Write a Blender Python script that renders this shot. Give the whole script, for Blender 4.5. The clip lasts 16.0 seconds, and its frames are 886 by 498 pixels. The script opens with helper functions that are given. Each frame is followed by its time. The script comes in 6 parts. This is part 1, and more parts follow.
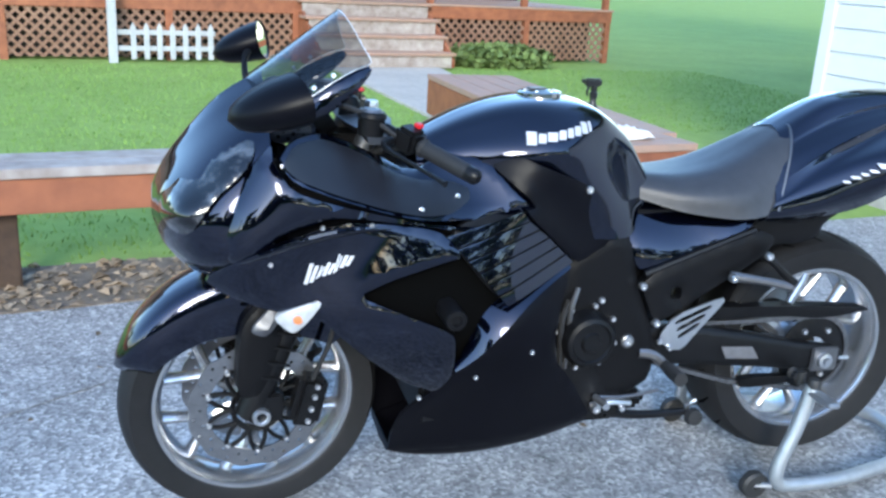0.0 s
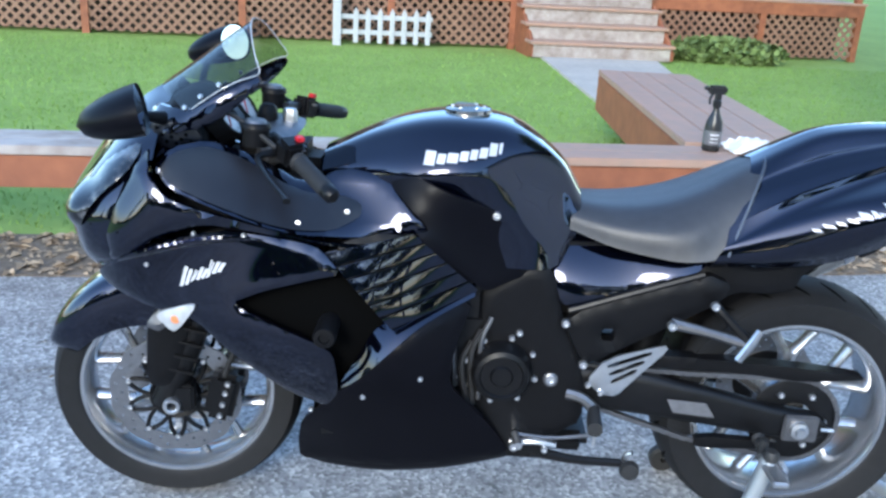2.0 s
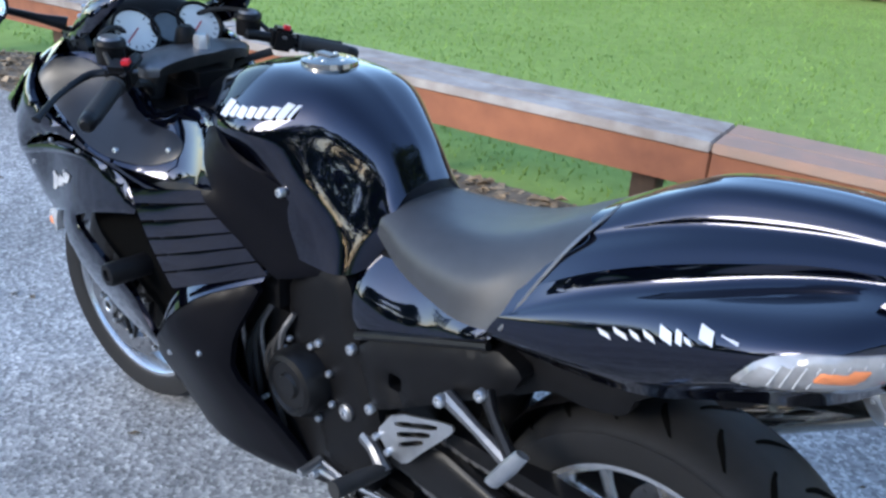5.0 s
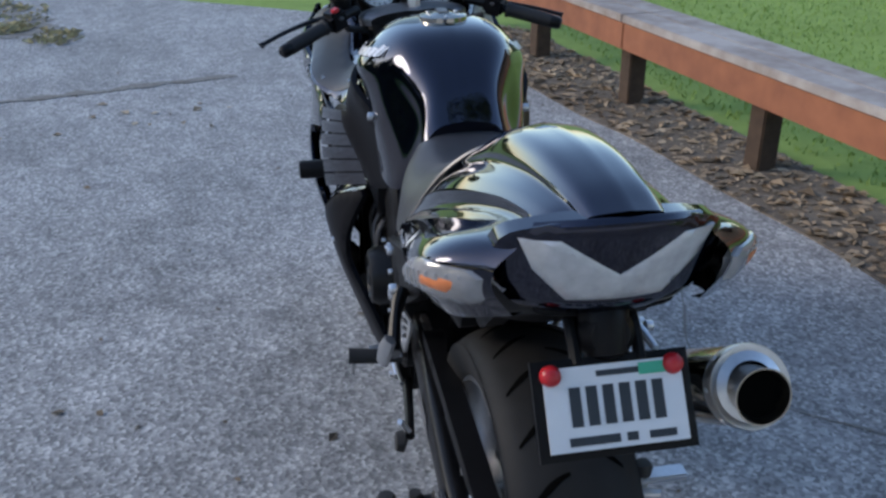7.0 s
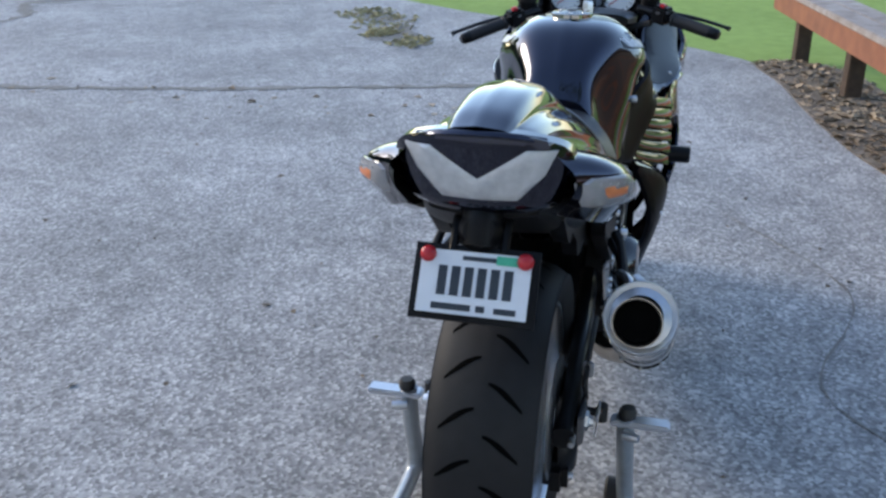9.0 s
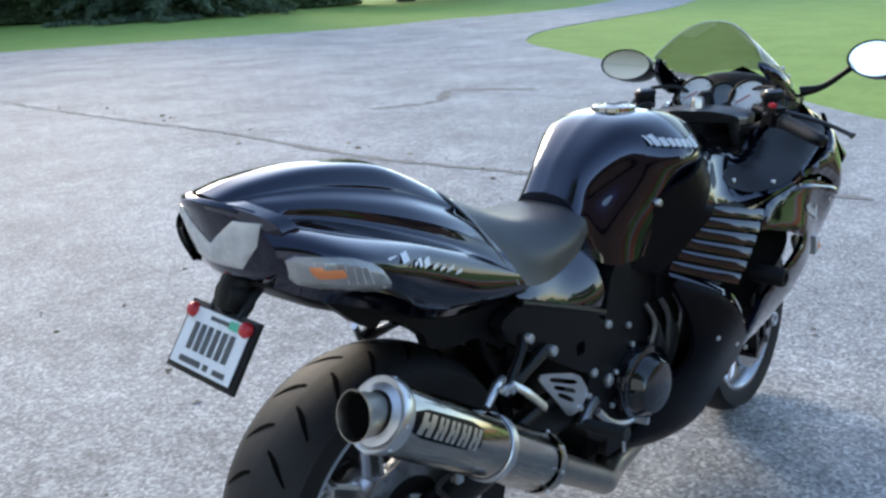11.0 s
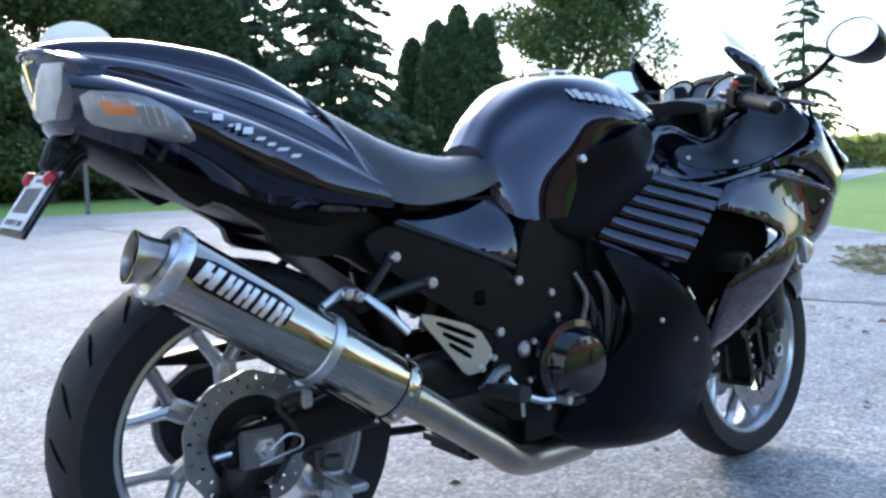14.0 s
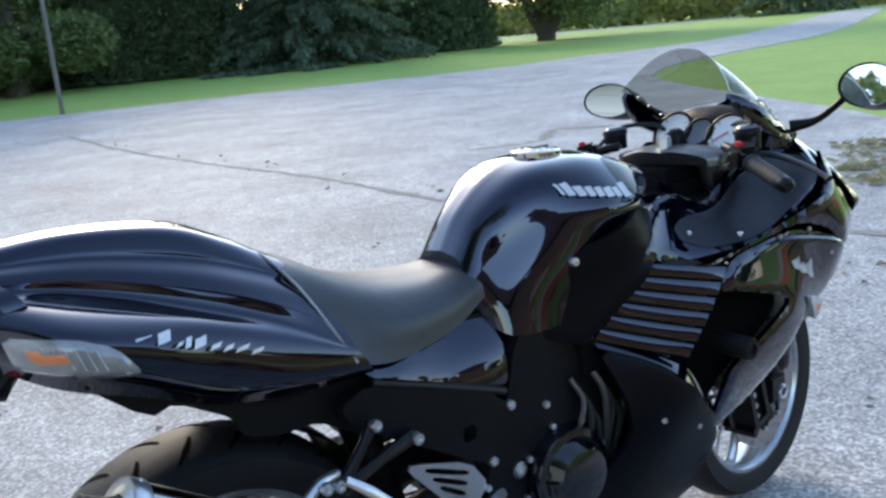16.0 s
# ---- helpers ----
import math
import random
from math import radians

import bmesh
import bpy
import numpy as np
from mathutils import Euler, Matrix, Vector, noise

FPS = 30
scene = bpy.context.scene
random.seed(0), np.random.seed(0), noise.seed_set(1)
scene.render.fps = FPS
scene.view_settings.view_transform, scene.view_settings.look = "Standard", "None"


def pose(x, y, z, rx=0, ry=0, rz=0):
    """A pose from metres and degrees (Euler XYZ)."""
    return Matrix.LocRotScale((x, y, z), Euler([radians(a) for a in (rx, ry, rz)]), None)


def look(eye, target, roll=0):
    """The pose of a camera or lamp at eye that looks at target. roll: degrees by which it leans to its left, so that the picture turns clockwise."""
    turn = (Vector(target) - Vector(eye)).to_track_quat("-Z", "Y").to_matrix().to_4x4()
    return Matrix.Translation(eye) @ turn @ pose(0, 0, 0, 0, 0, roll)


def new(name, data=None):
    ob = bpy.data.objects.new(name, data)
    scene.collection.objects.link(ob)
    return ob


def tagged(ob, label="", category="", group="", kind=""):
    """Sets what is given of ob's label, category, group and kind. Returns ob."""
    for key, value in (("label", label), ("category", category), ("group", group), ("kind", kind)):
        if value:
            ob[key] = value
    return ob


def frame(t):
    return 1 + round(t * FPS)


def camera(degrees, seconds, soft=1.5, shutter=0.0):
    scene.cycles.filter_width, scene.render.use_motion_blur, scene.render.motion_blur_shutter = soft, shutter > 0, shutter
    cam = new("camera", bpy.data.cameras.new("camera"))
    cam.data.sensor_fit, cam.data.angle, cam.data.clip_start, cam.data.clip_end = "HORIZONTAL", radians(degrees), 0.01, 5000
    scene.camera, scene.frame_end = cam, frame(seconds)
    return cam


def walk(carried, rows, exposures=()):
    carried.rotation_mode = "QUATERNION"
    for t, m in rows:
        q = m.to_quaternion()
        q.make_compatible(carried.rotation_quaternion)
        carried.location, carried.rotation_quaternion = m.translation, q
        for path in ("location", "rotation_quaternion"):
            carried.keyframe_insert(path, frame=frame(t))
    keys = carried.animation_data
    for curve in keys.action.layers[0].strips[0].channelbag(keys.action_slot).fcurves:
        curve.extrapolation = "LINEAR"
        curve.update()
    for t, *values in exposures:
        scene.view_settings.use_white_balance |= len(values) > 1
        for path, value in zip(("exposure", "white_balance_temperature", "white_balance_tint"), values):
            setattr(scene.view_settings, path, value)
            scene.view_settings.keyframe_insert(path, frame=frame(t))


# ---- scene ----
cam = camera(52.0, 16.0, soft=2.7)
PATH = [
    (0, (1.597, 1.984, 1.273), (1.055, 0.151, 0.685), 3.3),
    (0.5, (1.486, 2.044, 1.356), (1.027, 0.19, 0.765), 4.5),
    (1, (1.316, 2.003, 1.36), (0.922, 0.164, 0.679), 4.9),
    (1.5, (1.062, 1.999, 1.357), (0.898, 0.121, 0.69), 3.3),
    (2, (0.831, 2.003, 1.369), (0.837, 0.112, 0.719), 3.5),
    (2.5, (0.651, 1.879, 1.356), (0.77, 0.002, 0.676), 4.5),
    (3, (0.471, 1.769, 1.378), (0.74, -0.084, 0.675), 2.9),
    (3.5, (0.19, 1.709, 1.399), (0.789, -0.062, 0.689), 4.1),
    (4, (-0.015, 1.565, 1.389), (0.765, -0.127, 0.663), 3.8),
    (4.2, (-0.089, 1.468, 1.382), (0.747, -0.183, 0.623), 4.4),
    (6.3, (-0.917, 0.571, 1.426), (0.75, -0.044, 0.508), -0.3),
    (6.5, (-0.971, 0.5, 1.425), (0.723, 0.007, 0.484), -0.5),
    (7, (-1.149, 0.362, 1.408), (0.623, 0.034, 0.541), -0.2),
    (7.5, (-1.324, 0.228, 1.408), (0.466, 0.047, 0.533), -0.2),
    (8, (-1.465, 0.004, 1.395), (0.339, 0.121, 0.539), -0.3),
    (8.5, (-1.539, -0.131, 1.392), (0.267, 0.139, 0.576), -1.3),
    (8.7, (-1.55, -0.18, 1.382), (0.25, 0.166, 0.583), -1.0),
    (10.8, (-1.055, -1.126, 1.357), (0.348, 0.139, 0.701), -2.4),
    (11, (-0.996, -1.221, 1.323), (0.354, 0.137, 0.747), -2.4),
    (11.5, (-0.821, -1.418, 1.334), (0.382, 0.077, 0.769), -2.2),
    (12, (-0.643, -1.467, 1.245), (0.474, 0.113, 0.739), -5.3),
    (12.5, (-0.597, -1.534, 1.087), (0.507, 0.104, 0.774), -3.2),
    (13, (-0.624, -1.542, 0.896), (0.539, 0.075, 0.714), -2.2),
    (13.5, (-0.619, -1.55, 0.815), (0.575, 0.047, 0.656), -2.6),
    (14, (-0.605, -1.558, 0.805), (0.539, 0.073, 0.633), -1.9),
    (14.5, (-0.61, -1.551, 0.792), (0.521, 0.087, 0.596), -2.2),
    (15, (-0.601, -1.525, 0.814), (0.552, 0.099, 0.623), -2.3),
    (15.5, (-0.521, -1.47, 1.059), (0.598, 0.122, 0.599), -6.0),
    (16, (-0.434, -1.392, 1.275), (0.686, 0.196, 0.801), -5.1),
]
walk(cam, [(t, look(e, g, r)) for t, e, g, r in PATH],
     exposures=[(0, 2.15, 6050, 5), (2, 2.1, 6050, 6), (4.2, 2.1, 6150, 8), (6.4, 1.4, 6750, 12), (7, 1.2, 6800, 12), (7.6, 1.55, 6900, 12), (8.7, 1.6, 7000, 12), (11, 1.9, 7150, 10), (12.2, 1.95, 7050, 10), (13, 1.85, 6700, 11), (13.6, 2.15, 6600, 12), (15, 2.15, 6600, 12), (16, 2.0, 7100, 10)])

# ---- light ----
SUN_AZ = radians(74)     # from +X towards +Y
SUN_EL = radians(22)
world = bpy.data.worlds.new("evening_sky")
scene.world = world
world.use_nodes = True
wt = world.node_tree
sky = wt.nodes.new("ShaderNodeTexSky")
sky.sky_type, sky.sun_disc = "NISHITA", False
sky.sun_elevation, sky.sun_rotation = SUN_EL, math.pi / 2 - SUN_AZ
sky.air_density, sky.dust_density, sky.ozone_density = 1.0, 0.7, 2.5
wt.links.new(sky.outputs[0], wt.nodes["Background"].inputs[0])
wt.nodes["Background"].inputs[1].default_value = 0.15
sun = new("sun", bpy.data.lights.new("sun", "SUN"))
sun.data.energy, sun.data.angle, sun.data.color = 0.8, radians(20), (1.0, 0.92, 0.80)
sun.matrix_world = look((0, 0, 0), (-math.cos(SUN_EL) * math.cos(SUN_AZ), -math.cos(SUN_EL) * math.sin(SUN_AZ), -math.sin(SUN_EL)))


# ---- materials ----
def material(name, base, rough=0.5, metal=0.0, coat=0.0, var=0.0, scale=40.0, bump=0.0, bump_scale=None, second=None, spec=0.5, detail=4.0, mid=(0.35, 0.65), rough_var=0.0, island=0.0):
    """A surface with a base colour, a broad and a fine variation, and fine relief."""
    m = bpy.data.materials.new(name)
    m.use_nodes = True
    t, L = m.node_tree, m.node_tree.links
    b = t.nodes["Principled BSDF"]
    b.inputs["Roughness"].default_value, b.inputs["Metallic"].default_value = rough, metal
    b.inputs["Coat Weight"].default_value, b.inputs["Coat Roughness"].default_value = coat, 0.05
    b.inputs["Specular IOR Level"].default_value = spec
    b.inputs["Base Color"].default_value = (*base, 1)
    co = t.nodes.new("ShaderNodeTexCoord")
    if var or second:
        n1 = t.nodes.new("ShaderNodeTexNoise")
        n1.inputs["Scale"].default_value, n1.inputs["Detail"].default_value = scale, detail
        L.new(co.outputs["Object"], n1.inputs["Vector"])
        n2 = t.nodes.new("ShaderNodeTexNoise")
        n2.inputs["Scale"].default_value, n2.inputs["Detail"].default_value = scale * 0.11, 3
        L.new(co.outputs["Object"], n2.inputs["Vector"])
        mx = t.nodes.new("ShaderNodeMath")
        mx.operation = "MULTIPLY_ADD"
        mx.inputs[1].default_value = 0.55
        L.new(n1.outputs["Fac"], mx.inputs[0])
        sc = t.nodes.new("ShaderNodeMath")
        sc.operation = "MULTIPLY"
        sc.inputs[1].default_value = 0.45
        L.new(n2.outputs["Fac"], sc.inputs[0])
        L.new(sc.outputs[0], mx.inputs[2])
        ramp = t.nodes.new("ShaderNodeValToRGB")
        c2 = second or tuple(c * (1 - var) for c in base)
        ramp.color_ramp.elements[0].color, ramp.color_ramp.elements[1].color = (*c2, 1), (*base, 1)
        ramp.color_ramp.elements[0].position, ramp.color_ramp.elements[1].position = mid
        L.new(mx.outputs[0], ramp.inputs[0])
        out = ramp.outputs[0]
        if island:
            geo = t.nodes.new("ShaderNodeNewGeometry")
            hs = t.nodes.new("ShaderNodeHueSaturation")
            mr = t.nodes.new("ShaderNodeMapRange")
            mr.inputs[3].default_value, mr.inputs[4].default_value = 1 - island, 1 + island
            L.new(geo.outputs["Random Per Island"], mr.inputs[0])
            L.new(mr.outputs[0], hs.inputs["Value"])
            L.new(out, hs.inputs["Color"])
            out = hs.outputs[0]
        L.new(out, b.inputs["Base Color"])
        if rough_var:
            rr = t.nodes.new("ShaderNodeMapRange")
            rr.inputs[3].default_value, rr.inputs[4].default_value = rough - rough_var, rough + rough_var
            L.new(mx.outputs[0], rr.inputs[0])
            L.new(rr.outputs[0], b.inputs["Roughness"])
    if bump:
        n3 = t.nodes.new("ShaderNodeTexNoise")
        n3.inputs["Scale"].default_value, n3.inputs["Detail"].default_value = bump_scale or scale * 3, 3
        L.new(co.outputs["Object"], n3.inputs["Vector"])
        bp = t.nodes.new("ShaderNodeBump")
        bp.inputs["Strength"].default_value, bp.inputs["Distance"].default_value = bump, 0.004
        L.new(n3.outputs["Fac"], bp.inputs["Height"])
        L.new(bp.outputs[0], b.inputs["Normal"])
    return m


def asphalt_material():
    m = bpy.data.materials.new("worn_asphalt")
    m.use_nodes = True
    t, L = m.node_tree, m.node_tree.links
    b = t.nodes["Principled BSDF"]
    b.inputs["Roughness"].default_value = 0.75
    b.inputs["Specular IOR Level"].default_value = 0.48
    co = t.nodes.new("ShaderNodeTexCoord")
    vo = t.nodes.new("ShaderNodeTexVoronoi")
    vo.inputs["Scale"].default_value = 98
    L.new(co.outputs["Object"], vo.inputs["Vector"])
    sep = t.nodes.new("ShaderNodeSeparateColor")
    L.new(vo.outputs["Color"], sep.inputs[0])
    stones = t.nodes.new("ShaderNodeValToRGB")
    e = stones.color_ramp.elements
    e[0].position, e[0].color = 0.0, (0.155, 0.154, 0.152, 1)
    e[1].position, e[1].color = 1.0, (0.50, 0.49, 0.478, 1)
    k = e.new(0.45)
    k.color = (0.265, 0.262, 0.26, 1)
    k = e.new(0.8)
    k.color = (0.36, 0.355, 0.348, 1)
    L.new(sep.outputs[0], stones.inputs[0])
    patch = t.nodes.new("ShaderNodeTexNoise")
    patch.inputs["Scale"].default_value, patch.inputs["Detail"].default_value, patch.inputs["Roughness"].default_value = 0.9, 7, 0.65
    L.new(co.outputs["Object"], patch.inputs["Vector"])
    tone = t.nodes.new("ShaderNodeMapRange")
    tone.inputs[1].default_value, tone.inputs[2].default_value, tone.inputs[3].default_value, tone.inputs[4].default_value = 0.3, 0.7, 0.70, 1.30
    L.new(patch.outputs["Fac"], tone.inputs[0])
    fine = t.nodes.new("ShaderNodeTexNoise")
    fine.inputs["Scale"].default_value, fine.inputs["Detail"].default_value, fine.inputs["Roughness"].default_value = 7.0, 6, 0.7
    L.new(co.outputs["Object"], fine.inputs["Vector"])
    tone2 = t.nodes.new("ShaderNodeMapRange")
    tone2.inputs[1].default_value, tone2.inputs[2].default_value, tone2.inputs[3].default_value, tone2.inputs[4].default_value = 0.3, 0.7, 0.74, 1.22
    L.new(fine.outputs["Fac"], tone2.inputs[0])
    both = t.nodes.new("ShaderNodeMath")
    both.operation = "MULTIPLY"
    L.new(tone.outputs[0], both.inputs[0])
    L.new(tone2.outputs[0], both.inputs[1])
    mix = t.nodes.new("ShaderNodeVectorMath")
    mix.operation = "SCALE"
    L.new(stones.outputs[0], mix.inputs[0])
    L.new(both.outputs[0], mix.inputs["Scale"])
    L.new(mix.outputs[0], b.inputs["Base Color"])
    bp = t.nodes.new("ShaderNodeBump")
    bp.inputs["Strength"].default_value, bp.inputs["Distance"].default_value = 0.40, 0.005
    L.new(vo.outputs["Distance"], bp.inputs["Height"])
    L.new(bp.outputs[0], b.inputs["Normal"])
    return m


def clear_material(name, tint, gloss_rough=0.02, base_gloss=0.05):
    m = bpy.data.materials.new(name)
    m.use_nodes = True
    t, L = m.node_tree, m.node_tree.links
    t.nodes.remove(t.nodes["Principled BSDF"])
    tr, gl, mx, fr = (t.nodes.new(n) for n in ("ShaderNodeBsdfTransparent", "ShaderNodeBsdfGlossy", "ShaderNodeMixShader", "ShaderNodeLayerWeight"))
    pw, mr = t.nodes.new("ShaderNodeMath"), t.nodes.new("ShaderNodeMapRange")
    tr.inputs[0].default_value = (*tint, 1)
    gl.inputs["Roughness"].default_value = gloss_rough
    fr.inputs["Blend"].default_value = 0.5
    pw.operation = "POWER"
    pw.inputs[1].default_value = 4.0
    mr.inputs[3].default_value, mr.inputs[4].default_value = base_gloss, 0.85
    L.new(fr.outputs["Facing"], pw.inputs[0])
    L.new(pw.outputs[0], mr.inputs[0])
    L.new(mr.outputs[0], mx.inputs[0])
    L.new(tr.outputs[0], mx.inputs[1])
    L.new(gl.outputs[0], mx.inputs[2])
    L.new(mx.outputs[0], t.nodes["Material Output"].inputs[0])
    return m


PAINT = material("black_blue_paint", (0.0065, 0.0092, 0.028), 0.08, 0.9, 1.0, var=0.25, scale=9, rough_var=0.02, spec=0.12)
PAINT.node_tree.nodes["Principled BSDF"].inputs["Coat IOR"].default_value = 1.53
PAINT.node_tree.nodes["Principled BSDF"].inputs["Coat Roughness"].default_value = 0.012
PAINT_MATT = material("charcoal_matt_panel", (0.012, 0.013, 0.018), 0.34, 0.0, 0.0, var=0.2, scale=30, bump=0.04, bump_scale=900)
PLASTIC = material("black_plastic", (0.006, 0.006, 0.007), 0.42, var=0.3, scale=60, bump=0.08, bump_scale=700, spec=0.16)
SATIN = material("satin_black_cover", (0.003, 0.003, 0.005), 0.36, var=0.25, scale=25, spec=0.11, rough_var=0.04)
GLOSS_BLACK = material("gloss_black_enamel", (0.004, 0.004, 0.006), 0.14, 0.0, 0.8, var=0.25, scale=30, spec=0.4)
DARK_METAL = material("black_engine_metal", (0.008, 0.008, 0.009), 0.36, 0.2, var=0.4, scale=50, bump=0.05, bump_scale=300, spec=0.3)
GREY_METAL = material("grey_cast_metal", (0.22, 0.22, 0.23), 0.42, 0.9, var=0.25, scale=60, bump=0.05)
SILVER = material("silver_wheel_paint", (0.52, 0.53, 0.55), 0.26, 0.9, var=0.12, scale=30)
ALU = material("brushed_aluminium", (0.62, 0.63, 0.65), 0.33, 0.95, var=0.12, scale=80)
CHROME = material("polished_steel", (0.42, 0.39, 0.345), 0.10, 1.0, var=0.08, scale=25, rough_var=0.02)
TITAN = material("warm_steel_pipe", (0.42, 0.38, 0.33), 0.28, 1.0, var=0.25, scale=18)
DISC = material("brake_disc_steel", (0.36, 0.36, 0.37), 0.3, 0.95, var=0.2, scale=70)
RUBBER = material("tyre_rubber", (0.011, 0.011, 0.012), 0.66, var=0.35, scale=35, bump=0.1, bump_scale=260, spec=0.35)
# Black stands in for shade in tyre grooves, duct, bore and panel holes.
RECESS_SHADE = material("painted_recess_shade", (0.002, 0.002, 0.002), 1.0, spec=0.05)
GRIP = material("grip_rubber", (0.014, 0.014, 0.015), 0.7, var=0.2, scale=80)
VINYL = material("black_seat_vinyl", (0.036, 0.038, 0.044), 0.40, var=0.25, scale=45, bump=0.12, bump_scale=520)
WHITE_MARK = material("silver_white_mark", (0.62, 0.62, 0.64), 0.35, 0.2, var=0.1, scale=60)
WHITE_FACE = material("white_dial_face", (0.75, 0.76, 0.76), 0.4, var=0.06, scale=40)
BLUE_LCD = material("grey_display", (0.10, 0.12, 0.14), 0.2, var=0.2, scale=40)
RED = material("red_plastic", (0.55, 0.02, 0.03), 0.3, var=0.2, scale=30)
ORANGE = material("orange_bulb", (0.75, 0.24, 0.09), 0.3, var=0.2, scale=60)
LENS = material("clear_lamp_plastic", (0.62, 0.63, 0.64), 0.16, 0.2, 0.6, var=0.3, scale=55, bump=0.25, bump_scale=220)
LENS_CLEAR = material("clear_indicator_plastic", (0.33, 0.33, 0.34), 0.14, 0.1, 0.7, var=0.5, scale=30, bump=0.06, bump_scale=150)
LENS_DARK = material("headlamp_glass", (0.16, 0.165, 0.17), 0.06, 0.6, 1.0, second=(0.006, 0.006, 0.008), scale=30, mid=(0.47, 0.60))
MIRROR = material("mirror_glass", (0.88, 0.89, 0.90), 0.02, 1.0)
SHIELD = clear_material("smoked_shield", (0.50, 0.50, 0.475), 0.02, 0.06)
PLATE_WHITE = material("plate_white", (0.70, 0.73, 0.76), 0.45, var=0.08, scale=30)
PLATE_BLACK = material("plate_dark", (0.02, 0.03, 0.04), 0.5)
GREEN_STICKER = material("green_sticker", (0.05, 0.42, 0.26), 0.5)
STAND_STEEL = material("grey_stand_paint", (0.42, 0.45, 0.47), 0.38, 0.6, var=0.2, scale=45, bump=0.05)
CASTER = material("black_caster", (0.02, 0.02, 0.02), 0.55)
ASPHALT = asphalt_material()
LAWN = material("mown_lawn", (0.262, 0.37, 0.098), 0.9, var=0.0, second=(0.205, 0.295, 0.072), scale=9, bump=0.7, bump_scale=120, spec=0.15)
BLADE = material("grass_blade", (0.22, 0.345, 0.085), 0.7, second=(0.165, 0.27, 0.06), scale=2.2, island=0.2, spec=0.25)
DIRT = material("leaf_litter_soil", (0.225, 0.18, 0.135), 0.95, second=(0.09, 0.07, 0.052), scale=28, bump=0.9, bump_scale=60)
LEAF_CRUMB = material("leaf_crumbs", (0.20, 0.15, 0.10), 0.85, second=(0.07, 0.05, 0.035), scale=9, island=0.5)
LEAF_DRY = material("dry_leaf", (0.44, 0.34, 0.23), 0.8, second=(0.18, 0.12, 0.07), scale=9, island=0.5)
CRACK = material("soil_stained_crack", (0.235, 0.225, 0.21), 0.85, second=(0.155, 0.138, 0.115), scale=24, bump=0.4, bump_scale=80)
WOOD_TOP = material("weathered_plank", (0.42, 0.38, 0.35), 0.8, second=(0.22, 0.175, 0.15), scale=11, bump=0.4, bump_scale=55)
WOOD_RED = material("red_brown_stain", (0.33, 0.118, 0.054), 0.66, second=(0.19, 0.065, 0.032), scale=9, bump=0.25, bump_scale=70)
WOOD_DECK = material("worn_deck_stain", (0.41, 0.245, 0.175), 0.7, second=(0.31, 0.22, 0.17), scale=10, bump=0.3, bump_scale=60)
WOOD_DARK = material("dark_post_wood", (0.09, 0.055, 0.035), 0.85, var=0.5, scale=20, bump=0.4)
LATTICE = material("lattice_wood", (0.29, 0.17, 0.115), 0.75, second=(0.18, 0.095, 0.06), scale=18, bump=0.2)
# Shade beneath the deck is put into this near-black colour.
DECK_SHADE = material("painted_deck_shade", (0.03, 0.026, 0.022), 0.95, var=0.4, scale=5)
CONCRETE = material("pale_concrete", (0.52, 0.475, 0.42), 0.85, var=0.25, scale=16, bump=0.35, bump_scale=140)
SIDING = material("white_siding", (0.74, 0.74, 0.73), 0.5, var=0.06, scale=6)
FENCE = material("white_fence_paint", (0.46, 0.48, 0.50), 0.55, var=0.15, scale=20)
# Dark so that the motorcycle's paint reflects little from the added house.
ADDED_WALL = material("dark_reflection_cladding", (0.13, 0.105, 0.085), 0.7, second=(0.08, 0.062, 0.05), scale=9, bump=0.2)
def leafy(m, tint, share=0.45):
    """Thin leaves pass part of the light."""
    t = m.node_tree
    mix, tr = t.nodes.new("ShaderNodeMixShader"), t.nodes.new("ShaderNodeBsdfTranslucent")
    tr.inputs[0].default_value = (*tint, 1)
    mix.inputs[0].default_value = share
    t.links.new(t.nodes["Principled BSDF"].outputs[0], mix.inputs[1])
    t.links.new(tr.outputs[0], mix.inputs[2])
    t.links.new(mix.outputs[0], t.nodes["Material Output"].inputs[0])
    return m


BARK = material("bark", (0.075, 0.058, 0.043), 0.95, var=0.5, scale=16, bump=0.8)
SPRUCE = material("spruce_needles", (0.105, 0.148, 0.100), 0.7, second=(0.058, 0.090, 0.062), scale=0.9, island=0.4, spec=0.2)
CEDAR = material("cedar_foliage", (0.105, 0.150, 0.078), 0.7, second=(0.056, 0.088, 0.045), scale=0.9, island=0.4, spec=0.2)
SHRUBM = material("shrub_leaves", (0.19, 0.26, 0.09), 0.7, second=(0.11, 0.16, 0.055), scale=6, island=0.4, spec=0.2)
LEAVES = material("tree_leaves", (0.13, 0.17, 0.062), 0.6, second=(0.065, 0.095, 0.036), scale=0.8, island=0.45, spec=0.3)
WEED = material("dry_weeds", (0.47, 0.41, 0.24), 0.8, second=(0.33, 0.29, 0.16), scale=6, island=0.3, spec=0.2)
CORN = leafy(material("corn_leaves", (0.36, 0.36, 0.15), 0.7, second=(0.24, 0.26, 0.09), scale=0.7, island=0.4, spec=0.2), (0.50, 0.52, 0.18), 0.55)
leafy(SPRUCE, (0.13, 0.19, 0.10), 0.4)
leafy(CEDAR, (0.13, 0.20, 0.07), 0.4)
leafy(LEAVES, (0.13, 0.18, 0.05), 0.25)
CLOTH = material("white_cloth", (0.72, 0.71, 0.70), 0.85, var=0.1, scale=40, bump=0.3, bump_scale=150)
